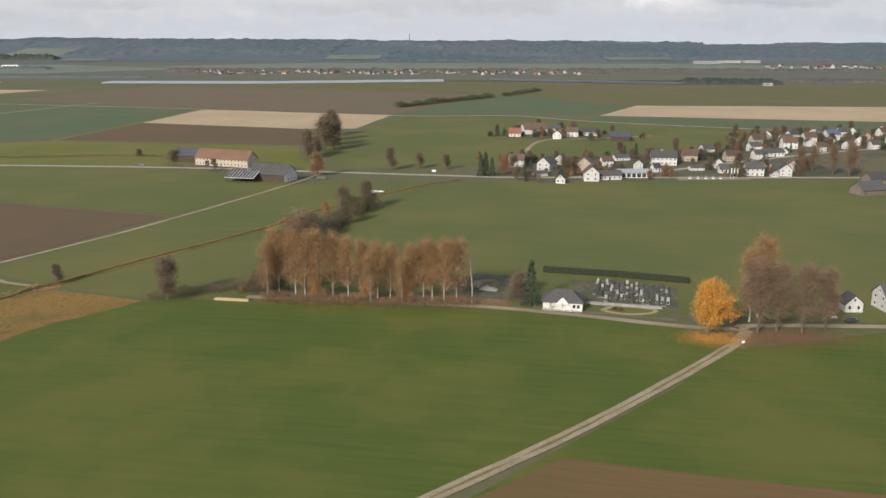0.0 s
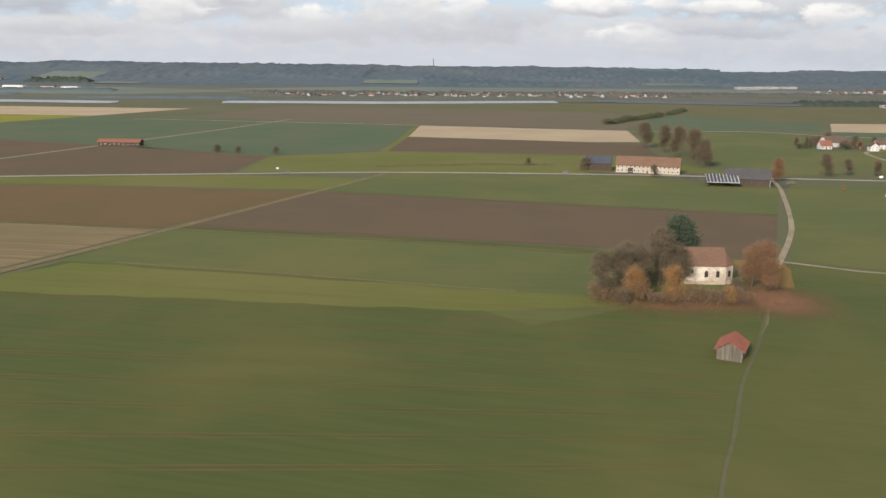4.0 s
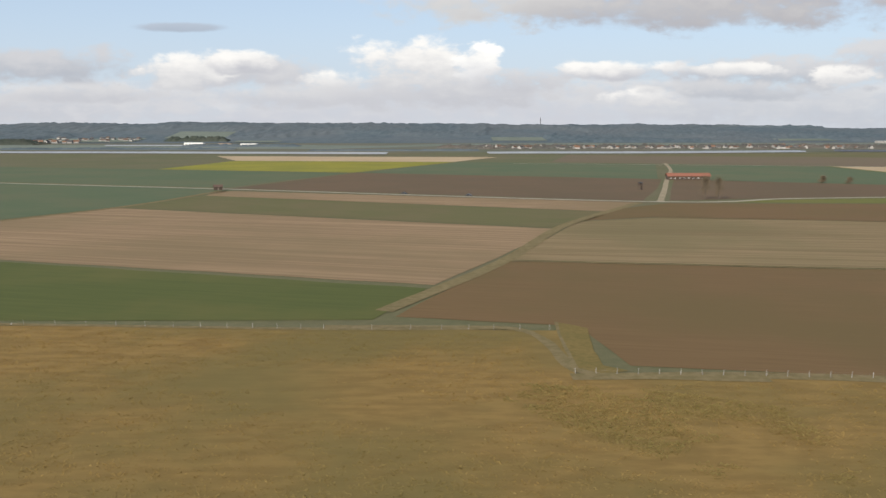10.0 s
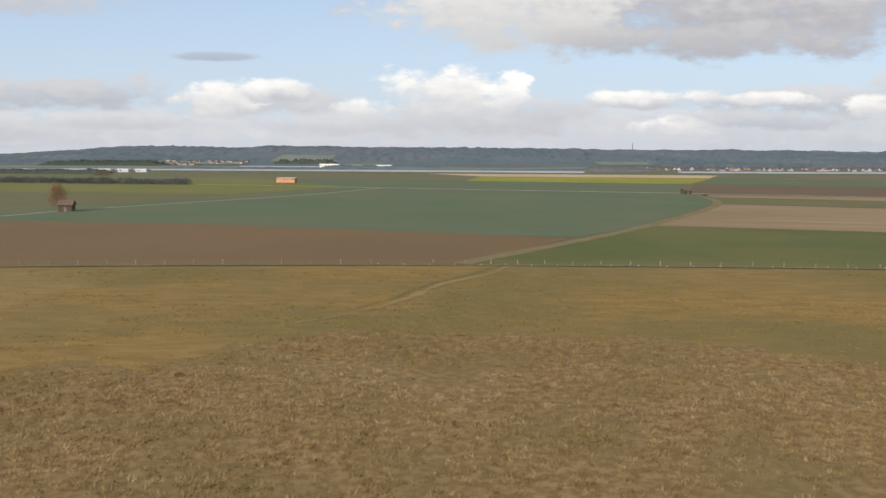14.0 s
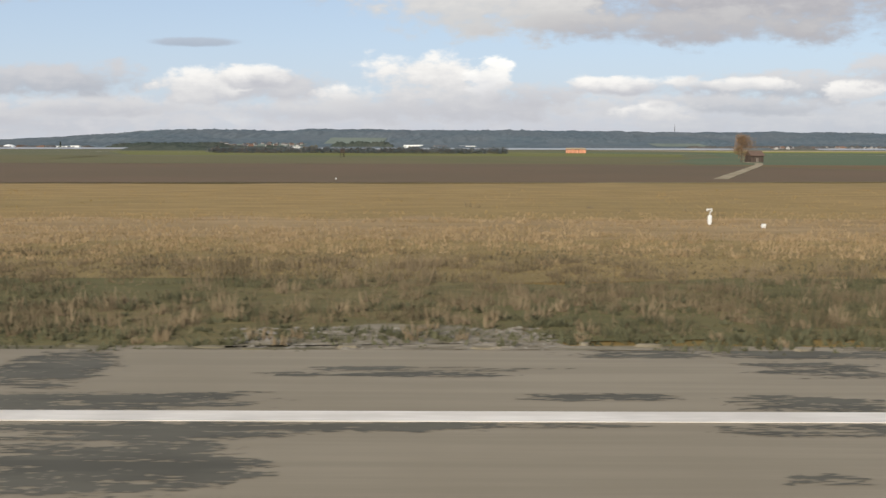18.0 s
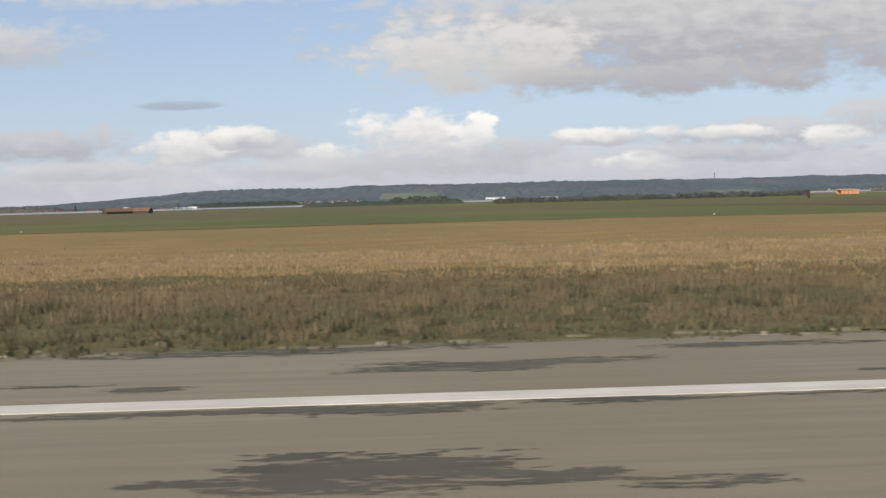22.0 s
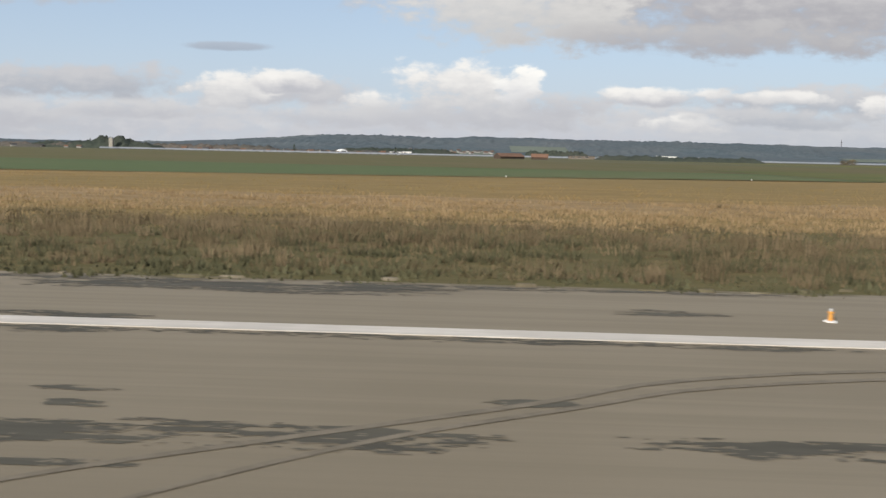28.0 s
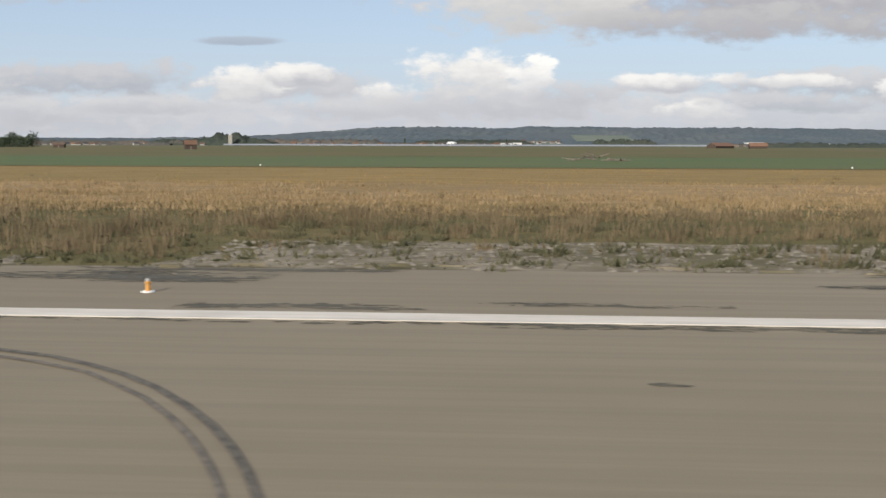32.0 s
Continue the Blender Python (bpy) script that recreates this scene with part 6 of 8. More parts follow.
KINDS = {"wd": white_dark, "wb": white_brown, "cb": cream_brown, "wr": white_red, "bl": white_blue, "ld": long_dark, "sw": small_white, "lg": low_grey}
settle(KINDS, [("sw", 62, 488, 80, 1), ("wb", 82, 499, 85, 0.8), ("lg", 93, 503, 8, 0.8), ("wb", 40, 556, 5, 1.05), ("wd", 59, 538, 60, 0.8), ("wd", 72, 568, 70, 0.85),
               ("cb", 84, 538, 75, 0.95), ("lg", 117, 587, 20, 0.9), ("ld", 142, 566, -6, 1), ("cb", 165, 585, -10, 1.0), ("wd", 188, 622, 20, 0.9), ("cb", 195, 586, 5, 0.9),
               ("wd", 188, 520, -5, 1.05), ("wd", 208, 520, 75, 0.95), ("sw", 199, 514, 90, 0.9)], "village houses")
settle(KINDS, [("cb", 247, 683, 10, 1.0), ("wb", 269, 724, 80, 0.9), ("wb", 263, 657, 0, 1.15), ("wd", 292, 724, 20, 0.9), ("wb", 296, 699, 5, 1.05), ("bl", 322, 716, 10, 1.05),
               ("wb", 316, 740, 70, 0.9), ("bl", 309, 655, 40, 0.8), ("wd", 344, 743, 10, 1.0), ("cb", 344, 700, 75, 1.0), ("wb", 380, 743, 15, 1.0), ("lg", 233, 611, 15, 1.2),
               ("wd", 330, 680, 60, 0.9), ("wb", 362, 690, 0, 1.0), ("wd", 395, 705, 80, 1.0), ("wb", 410, 760, 0, 1.1), ("wd", 285, 672, 85, 0.8)], "village houses")
settle(KINDS, [("wb", 102, 560, 10, 0.8), ("wd", 121, 548, 80, 0.75), ("lg", 158, 541, 5, 0.7), ("wb", 176, 552, 70, 0.8), ("cb", 150, 606, 80, 0.8), ("sw", 130, 536, 20, 1.1), ("lg", 208, 560, -10, 0.8), ("wd", 218, 596, 10, 0.85),
               ("lg", 52, 515, 20, 0.7), ("sw", 100, 532, 60, 1.0), ("wb", 222, 545, 80, 0.8), ("sw", 172, 530, 0, 1.2), ("wd", 230, 640, 10, 0.9), ("lg", 250, 630, 60, 0.8), ("wb", 280, 640, 20, 0.85), ("wd", 275, 695, 5, 0.9),
               ("cb", 310, 690, 70, 0.8), ("wd", 328, 752, 0, 0.85), ("wb", 360, 760, 70, 0.8), ("lg", 375, 715, 10, 0.9), ("wd", 330, 655, 10, 0.85), ("sw", 256, 700, 0, 1.3), ("wb", 395, 770, 20, 0.9), ("wd", 420, 735, 70, 0.9), ("cb", 350, 665, 10, 0.8), ("wd", 300, 760, 10, 0.8)], "village houses")
settle(KINDS, [("wr", 51, 736, 0, 1), ("lg", 88, 780, 10, 1.1), ("wb", 87, 720, 80, 0.8), ("wb", 102, 737, 0, 0.9), ("lg", 118, 746, 0, 1.2), ("wd", 140, 250, 5, 0.9), ("sw", 125, 248, 90, 1.0)], "hamlet houses")
barn = house("large old barn with sagging brown tiled roof", 22, 13, 4.6, 5.0, "plaster", "tile_old", 1, False, False, "barn", "barn")
barn.matrix_basis = at(70, 760, 15)
dark_barn = house("dark boarded barn with solar panels on its roof", 16, 12, 4.2, 3.4, "plank_dark", "solar", 1, False, False, "barn", "barn")
dark_barn.matrix_basis = at(139, 707, -8)
meadow_barn = house("dark weathered wooden barn at the meadow's edge", 16, 10, 3.2, 4.0, "plank", "slate", 1, False, False, "barn", "barn")
meadow_barn.matrix_basis = at(252, 490, 12)
copy_thing(meadow_barn, at(229, 455, 20))
# gardens: trees and shrubs between the houses
box_bush = tree("bush", "dense dark evergreen garden bush", 3.2, 1.8, 0.06, "bark", "dull_leaf", 35, 0.04, 24, 420, 0.7, 0.06, 0.5, 300, "evergreen", 0.4)
box_bush.matrix_basis = at(66, 505, 0, 1)
r = random.Random(77)
HOMES = [(62, 488), (82, 499), (93, 503), (40, 556), (59, 538), (72, 568), (84, 538), (117, 587), (142, 566), (165, 585), (188, 622), (195, 586), (188, 520), (208, 520), (199, 514), (111, 513),
         (247, 683), (269, 724), (263, 657), (292, 724), (296, 699), (322, 716), (316, 740), (309, 655), (344, 743), (344, 700), (380, 743), (233, 611), (330, 680), (362, 690), (395, 705), (410, 760), (285, 672),
         (51, 736), (88, 780), (87, 720), (102, 737), (118, 746), (70, 760), (139, 707)]
for k in range(420):
    hx, hy = HOMES[k % len(HOMES)]
    x, y = hx + r.uniform(-26, 26), hy + r.uniform(-6, 28)
    if min(math.hypot(x - a, y - b) for a, b in HOMES) > 9.0:
        proto, size = r.choice(((grey_tree, 0.5), (grey_tree, 0.65), (dull, 1.5), (dull, 1.2), (dull, 1.0), (dull, 0.8), (box_bush, 1.0), (box_bush, 1.4), (rust, 0.4), (shrub, 0.4), (fir, 0.4)))
        copy_thing(proto, at(x, y, r.uniform(0, 360), size * r.uniform(0.8, 1.25)))
# flat-roofed hall with a glass front at the village edge
hall = thing("workshop_hall", "flat-roofed white hall with a glazed front", "hall")
part("wall", boxes((-10, 10, -6, 6, 0, 3.6)), "plaster", hall)
part("roof", boxes((-10.6, 10.6, -7, 6.6, 3.6, 4.1), bevel=0.06), "alloy", hall)
for k in range(6):
    window(hall, -8 + k * 3.2, -6.04, 0.5, 0, 2.6, 2.6)
hall.matrix_basis = at(111, 513, 4)
for k in range(3):
    pole = thing("flag_pole", "slim white flag pole with a furled banner", "pole", "flag poles")
    part("mast", tube(bmesh.new(), [(0, 0, 0), (0, 0, 7)], [0.07, 0.04]), "white_steel", pole)
    part("banner", boxes((0.05, 0.6, -0.03, 0.03, 3.6, 6.8)), "frame", pole)
    pole.matrix_basis = at(169 + k * 1.9, 505, 10 * k)


def car(label, paint):
    t = thing("car", label, "car")
    bm = solid(bmesh.new(), [(-2.1, 0.35), (2.1, 0.35), (2.15, 0.75), (1.2, 0.95), (-1.9, 0.98), (-2.15, 0.8)], "y", -0.85, 0.85)
    part("body", bm, paint, t)
    part("cabin", solid(bmesh.new(), [(-1.75, 0.97), (0.95, 0.94), (0.25, 1.45), (-1.2, 1.48)], "y", -0.72, 0.72), "glass", t)
    part("roof", boxes((-1.25, 0.25, -0.7, 0.7, 1.46, 1.53), bevel=0.02), paint, t)
    for x in (-1.3, 1.3):
        for y in (-0.8, 0.8):
            wheel = part("wheel", lathe(bmesh.new(), [(0.12, -0.1), (0.32, -0.1), (0.33, 0.0), (0.32, 0.1), (0.12, 0.1)], 12), "tyre", t)
            wheel.matrix_basis = Matrix.Translation((x * S, y * S, 0.33 * S)) @ Matrix.Rotation(radians(90), 4, "X")
    return t


white_car = car("white car parked at the roadside", "car_white")
plant(white_car, [(144, 505, 70, 1), (149, 505, 75, 1), (154, 505, 70, 1), (158.5, 505, 72, 1), (163, 505, 70, 1), (-172, 556, 10, 1), (116, 241, 90, 1)], "parked cars")
for x, y, turn, paint, label in ((-215, 551.5, -5, "car_grey", "silver car on the country road"), (-403, 545, 2, "car_grey", "silver car on the country road"), (-783, 549, -22, "car_dark", "dark car on the country road"), (-827, 566, -22, "car_dark", "dark car on the country road"), (120, 236, 20, "car_dark", "dark parked car by the lane")):
    car(label, paint).matrix_basis = at(x, y, turn, 1, 0.14)

# ---- the farm ----
farm = house("long cream farmhouse with red-brown tiled roof", 42, 12, 5.4, 5.2, "cream", "tile", 2, False, True, "farmhouse", "farmhouse")
farm.matrix_basis = at(-158, 556, -20)
part("barn_gate", boxes((-13, -9.6, -6.1, -5.95, 0, 3.6), bevel=0.05), "plank_dark", farm)
cow = house("dark boarded barn with grey striped roof at the farm", 17, 13, 5.0, 4.4, "plank_dark", "slate", 1, False, False, "barn", "barn")
cow.matrix_basis = at(-188, 574, -12)
for k in range(5):
    y0 = -6.8 + 1.3 * k
    part("solar_panel", solid(bmesh.new(), [(y0, 9.62 + y0 * 4.4 / 6.5 + 0.12), (y0 + 1.0, 9.62 + (y0 + 1.0) * 4.4 / 6.5 + 0.12), (y0 + 1.0, 9.62 + (y0 + 1.0) * 4.4 / 6.5 + 0.2), (y0, 9.62 + y0 * 4.4 / 6.5 + 0.2)], "x", -8.4, 8.4), "solar", cow)
old = house("old farm barn with grey tiled roof and white gable", 26, 13, 4.6, 5.2, "plank_dark", "slate", 1, True, False, "barn", "barn")
part("gable", solid(bmesh.new(), [(-6.5, 0), (6.5, 0), (6.5, 4.6), (0, 9.75), (-6.5, 4.6)], "x", 13.0, 13.25), "plaster", old, "white plastered gable")
for y in (-3.4, 0, 3.4):
    window(old, 13.28, y, 1.2, 90)
window(old, 13.28, 0, 5.0, 90)
old.matrix_basis = at(-113, 496, -22)
lean = thing("solar_shelter", "open shelter with striped solar roof beside a barn", "shelter")
part("roof", solid(bmesh.new(), [(-6.5, 2.6), (5.5, 6.4), (5.5, 6.65), (-6.5, 2.85)], "x", -9.5, 9.5), "alloy", lean)
for k in range(9):
    part("solar_panel", solid(bmesh.new(), [(-6.2, 2.97), (5.2, 6.58), (5.2, 6.68), (-6.2, 3.07)], "x", -9.2 + 2.06 * k, -9.2 + 2.06 * k + 1.5), "slate", lean)
for k in range(5):
    for y in (-6, 5):
        part("post", boxes((-9 + 4.5 * k - 0.12, -9 + 4.5 * k + 0.12, y - 0.12, y + 0.12, 0, 2.7 if y < 0 else 6.2)), "plank_dark", lean)
part("back_wall", boxes((-9.4, 9.4, 4.6, 4.8, 0, 5.6)), "plank_dark", lean)
lean.matrix_basis = at(-130, 492, -12)
stack = part("log_pile", boxes((-3, 3, -1, 1, 0, 1.3), (-2.6, 2.2, -0.8, 0.8, 1.3, 1.9), bevel=0.2), "plank")
stack.matrix_basis = at(-84, 500, 15)
tagged(stack, "low stack of cut logs by the track", "log pile")

# ---- the chapel, its shed ----
chapel = thing("chapel", "old whitewashed chapel with red-brown roof and round apse", "chapel")
part("wall", gable_walls(13, 8.6, 6.4, 5.0), "old_plaster", chapel)
for side in (-1, 1):
    part("roof", roof_slope(12.9, 8.6, 6.4, 5.0, side, 0.3), "tile", chapel)
apse = bmesh.new()
ring = [(6.4, -4.0), (9.3, -2.2), (10.0, 0), (9.3, 2.2), (6.4, 4.0)]
solid(apse, ring, "z", 0, 6.3)
part("apse", apse, "old_plaster", chapel)
cap = bmesh.new()
low = [cap.verts.new((x * 1.03, y * 1.06, 6.3)) for x, y in ring]
peak = cap.verts.new((6.3, 0, 11.2))
for p, q in zip(low, low[1:]):
    cap.faces.new((p, q, peak))
cap.faces.new(low[::-1]), cap.faces.new((low[-1], low[0], peak))
part("apse_roof", cap, "tile", chapel)
part("plinth", boxes((-6.6, 6.5, -4.45, -4.32, 0, 1.3)), "rubble", chapel, "worn plinth of exposed rubble stone")
for x in (6.6, -6.5):
    part("quoin", boxes((x - 0.35, x + 0.05, -4.42, -4.30, 1.3, 6.3)), "rubble", chapel)
arch = [(-0.55, 0), (0.55, 0)] + [(0.55 * math.cos(k * math.pi / 8), 1.6 + 0.55 * math.sin(k * math.pi / 8)) for k in range(9)]
for x, z, size in ((0.2, 2.5, 1.0), (3.9, 2.5, 1.0), (-4.4, 3.8, 0.62)):
    part("window", solid(bmesh.new(), [(x + a * size, z + b * size) for a, b in arch], "y", -4.36, -4.2), "dark", chapel, "arched window panel coloured near-black for the shaded inside")
for w, y in ((-37, -3.1),):
    pane = part("window", solid(bmesh.new(), arch, "y", -0.1, 0.1), "dark", chapel, "arched window panel coloured near-black for the shaded inside")
    pane.matrix_basis = at(7.9, -3.1, 32, 1, 2.5)
chapel.matrix_basis = at(-220, 260, -4)
shed = thing("field_shed", "grey boarded field shed with bright red roof", "shed")
for k in range(15):
    for y in (-2.6, 2.6):
        part("board", boxes((-3.5 + k * 0.47, -3.5 + k * 0.47 + 0.44, y - 0.05, y + 0.05, 0, 2.6)), "plank", shed)
for k in range(11):
    y = -2.6 + k * 0.475
    top = 2.6 + 1.5 * (1 - abs(y + 0.22) / 2.6)
    part("board", boxes((-3.6, -3.5, y, y + 0.44, 0, top)), "plank", shed)
    if k < 4 or k > 7:
        part("board", boxes((3.5, 3.6, y, y + 0.44, 0, top)), "plank", shed)
# floor coloured near-black, as the shaded inside would look
part("floor", boxes((-3.4, 3.4, -2.5, 2.5, 0, 0.12)), "dark", shed)
for side in (-1, 1):
    part("roof", roof_slope(7.2, 5.2, 2.6, 1.7, side, 0.6, 0.15), "tile_red", shed)
shed.matrix_basis = at(-237, 187, 62, 1.14)

# ---- the cemetery ----
mort = thing("mortuary", "small white mortuary with dark hipped roof and pointed front gable", "mortuary")
part("wall", boxes((-6.2, 6.2, -4, 4, 0, 2.9)), "plaster", mort)
cap = bmesh.new()
a = [cap.verts.new(p) for p in ((-6.8, -4.6, 2.9), (6.8, -4.6, 2.9), (6.8, 4.6, 2.9), (-6.8, 4.6, 2.9), (-2.6, 0, 6.2), (2.6, 0, 6.2))]
for q in ((0, 1, 5, 4), (1, 2, 5), (2, 3, 4, 5), (3, 0, 4), (3, 2, 1, 0)):
    cap.faces.new([a[i] for i in q])
part("roof", cap, "slate", mort)
part("front_gable", solid(bmesh.new(), [(-2.2, 2.4), (2.2, 2.4), (0, 4.7)], "y", -4.7, -3.9), "plaster", mort)
window(mort, 3.6, -4.04, 1.1, 0)
window(mort, 4.9, -4.04, 1.1, 0)
part("wall_cross", boxes((-0.06, 0.06, -4.76, -4.68, 1.2, 3.0), (-0.4, 0.4, -4.76, -4.68, 2.3, 2.42)), "plank", mort, "dark wall cross")
mort.matrix_basis = at(34, 249, -8)
hedge = thing("hedge", "long clipped dark evergreen hedge behind the graves", "hedge")
for x0, y0, x1, y1 in ((32, 291, 58, 285), (58, 285, 82, 277)):
    length = math.hypot(x1 - x0, y1 - y0)
    piece = part("hedge_run", boxes((0, length, -0.8, 0.8, 0, 2.2), bevel=0.25), "hedge", hedge)
    piece.matrix_basis = at(x0, y0, math.degrees(math.atan2(y1 - y0, x1 - x0)))
r = random.Random(5)
stone_shapes = []
for k, mat_name in enumerate(("granite", "granite", "marble")):
    w = (0.5, 0.65, 0.4)[k]
    stone_shapes.append((shape("headstone", boxes((-w, w, -0.12, 0.12, 0.15, 1.15 + 0.2 * k), bevel=0.06), mat_name), shape("kerb", boxes((-w - 0.1, w + 0.1, -1.9, 0.2, 0, 0.16)), "marble" if k else "granite"), shape("planting", boxes((-w + 0.05, w - 0.05, -1.75, -0.15, 0.16, 0.4), bevel=0.06), "evergreen")))
for row in range(7):
    for k in range(15):
        if r.random() < 0.12:
            continue
        f, g = (k + 0.5) / 15, row / 6.5
        x = 49 + 24 * f - 4 * g + r.uniform(-0.3, 0.3)
        y = 277 - 7.5 * f - 20 * g + r.uniform(-0.3, 0.3)
        kind = r.randrange(3)
        grave = thing("grave", ("dark polished gravestone with planted bed", "broad dark gravestone with planted bed", "pale gravestone with planted bed")[kind], "grave", "graves in rows")
        for name, me in zip(("headstone", "kerb", "planting"), stone_shapes[kind]):
            link(name, me, grave)
        grave.matrix_basis = at(x, y, -17 + r.uniform(-5, 5), r.uniform(0.85, 1.2), 0.12)
patch("cemetery_path", [(40, 281), (76, 271), (70, 245), (42, 252)], "yard", 0.10, 0.5, label="dark paths between the graves")
patch("cemetery_lawn", [(46, 248), (64, 246), (62, 240), (45, 242)], "green_warm", 0.13, 0.6, label="small lawn before the graves")
ribbon("cemetery_path", [(46, 246), (50, 249.5), (57, 249), (63, 246.5), (60, 243), (52, 242.5), (46, 246)], 1.6, "track", 0.14, 1.0, 0.1, label="pale oval path round the cemetery lawn")
bed = thing("flower_bed", "round planted bed of brown shrubs in the lawn", "flower bed")
part("soil", lathe(bmesh.new(), [(2.0, 0), (1.9, 0.25), (0.1, 0.35)], 18), "soil", bed)
v, f = spray(random.Random(66), [Vector((1.4 * math.cos(k), 1.2 * math.sin(k), 0.5)) for k in range(12)], 260, 0.6, 0.08, 0.3)
link("planting", sheet("planting", v, f, "dull_leaf"), bed)
bed.matrix_basis = at(51, 246, 0, 1, 0.13)
wall = part("cemetery_wall", boxes((0, 24, -0.25, 0.25, 0, 0.9), (-0.1, 24.1, -0.35, 0.35, 0.9, 1.0)), "grey_plaster")
wall.matrix_basis = at(42, 252.5, -12)
tagged(wall, "low grey retaining wall in the cemetery", "wall")
heap = bmesh.new()
bmesh.ops.create_grid(heap, x_segments=16, y_segments=12, size=1)
for p in heap.verts:
    f = max(0.0, 1 - p.co.x ** 2) * max(0.0, 1 - p.co.y ** 2)
    p.co = (p.co.x * 4.5, p.co.y * 2.6, 1.5 * f * (1 + 0.5 * noise.noise((p.co.x * 2, p.co.y * 2, 1))))
heap = part("mound", heap, "concrete")
heap.matrix_basis = at(11, 268, -20, 0.7, 0.12)
tagged(heap, "low pale mound of tipped gravel", "mound")
post_me = shape("post", boxes((-0.06, 0.06, -0.06, 0.06, 0, 1.1)), "plank")
rail = thing("lane_fence", "low timber fence beside the lane", "fence")
for k in range(22):
    link("post", post_me, rail, at(k * 2.1, 0))
part("rail", boxes((0, 44.1, -0.03, 0.03, 0.8, 0.92), (0, 44.1, -0.03, 0.03, 0.4, 0.5)), "plank", rail)
rail.matrix_basis = at(24, 246, -14)
bench = part("plank_stack", boxes((-6, 6, -0.5, 0.5, 0, 0.5), (-5.6, 6, -0.4, 0.4, 0.5, 0.85), bevel=0.05), "straw")
bench.matrix_basis = at(-74, 254, -8)
tagged(bench, "long low stack of pale sawn timber", "timber")
heap = bmesh.new()
bmesh.ops.create_icosphere(heap, subdivisions=3, radius=1)
for p in heap.verts:
    p.co = (p.co.x * 6, p.co.y * 4, max(p.co.z, 0) * 1.6 + 0.3 * noise.noise(p.co * 3))
heap = part("gravel_heap", heap, "gravel")
heap.matrix_basis = at(10, 274, 20)
tagged(heap, "low heap of pale gravel", "gravel heap")


def sign(label, x, y, turn, w=0.9, h=0.7, z=1.2):
    t = thing("road_sign", label, "sign")
    part("post", tube(bmesh.new(), [(0, 0, 0), (0, 0, z + h)], [0.05, 0.05]), "alloy", t)
    part("plate", boxes((-w / 2, w / 2, -0.09, -0.05, z, z + h), bevel=0.01), "white_steel", t)
    t.matrix_basis = at(x, y, turn)


sign("white sign plate on a post at the lane's end", 80, 214.5, 10)
sign("white place sign beside the country road", -15, 522, 0, 2.6, 1.4)
sign("small white board in the field", -411, 560, 0, 1.6, 1.0)
trailer = thing("trailer", "flat white farm trailer parked in the meadow", "trailer")
part("bed", boxes((-4, 4, -1.2, 1.2, 0.8, 1.3), bevel=0.05), "white_steel", trailer)
for x in (-2.5, 2.5):
    part("wheel", boxes((x - 0.4, x + 0.4, -1.1, 1.1, 0, 0.8), bevel=0.2), "tyre", trailer)
trailer.matrix_basis = at(-45, 452, -8)

# ---- long barn, huts, stands in the fields ----
longbarn = thing("field_barn", "long dark boarded field barn with red tiled roof", "barn")
part("wall", gable_walls(37, 10, 3.6, 2.2), "plank_dark", longbarn)
for side in (-1, 1):
    part("roof", roof_slope(37, 10, 3.6, 2.2, side, 0.8), "tile_orange", longbarn)
for k in range(9):
    window(longbarn, -16 + 4 * k, -5.04, 1.3, 0, 1.6, 1.0)
longbarn.matrix_basis = at(-579, 738, -3)


def hut(label, x, y, turn, w=5, d=4, hw=2.6, hr=1.3, roof="tile_old"):
    t = thing("field_hut", label, "hut")
    part("wall", gable_walls(w, d, hw, hr), "plank_dark", t)
    for side in (-1, 1):
        part("roof", roof_slope(w, d, hw, hr, side, 0.5, 0.14), roof, t)
    part("door", boxes((-0.6, 0.6, -d / 2 - 0.06, -d / 2 + 0.02, 0.05, 2.0)), "plank", t)
    t.matrix_basis = at(x, y, turn)


hut("small dark timber hut beside the field road", -967, 612, 20, 6, 5)
hut("small dark timber hut under a tree", -1313, 372, 10, 6.0, 5.5, 3.2, 1.8, "tile_old")
hut("dark timber hut with red-brown roof in the fields", -2568, 544, 25, 7.5, 7, 3.4, 2.6, "tile")
hut("low dark hut at the far field edge", -2740, 700, 10, 9, 5, 2.6, 1.2)
for x, y in ((-653, 611), (-1516, 517)):
    stand = thing("hunting_stand", "dark timber hunting stand on stilts", "hunting stand", "hunting stands")
    for px in (-0.9, 0.9):
        for py in (-0.9, 0.9):
            part("stilt", tube(bmesh.new(), [(px * 1.4, py * 1.4, 0), (px, py, 3)], [0.1, 0.08], 5), "plank_dark", stand)
    part("cabin", boxes((-1.2, 1.2, -1.2, 1.2, 2.8, 5.0), bevel=0.04), "plank_dark", stand)
    part("roof", solid(bmesh.new(), [(-1.6, 4.9), (1.6, 5.5), (1.6, 5.65), (-1.6, 5.05)], "x", -1.5, 1.5), "slate", stand)
    part("ladder", boxes((-0.4, -0.3, -2.4, -1.2, 0, 2.8), (0.3, 0.4, -2.4, -1.2, 0, 2.8)), "plank_dark", stand)
    stand.matrix_basis = at(x, y, 15)
bridge = thing("footbridge", "pale weathered footbridge over the narrow ditch", "footbridge")
part("deck", boxes((-3.2, 3.2, -0.6, 0.6, 0.25, 0.4), bevel=0.02), "white_steel", bridge)
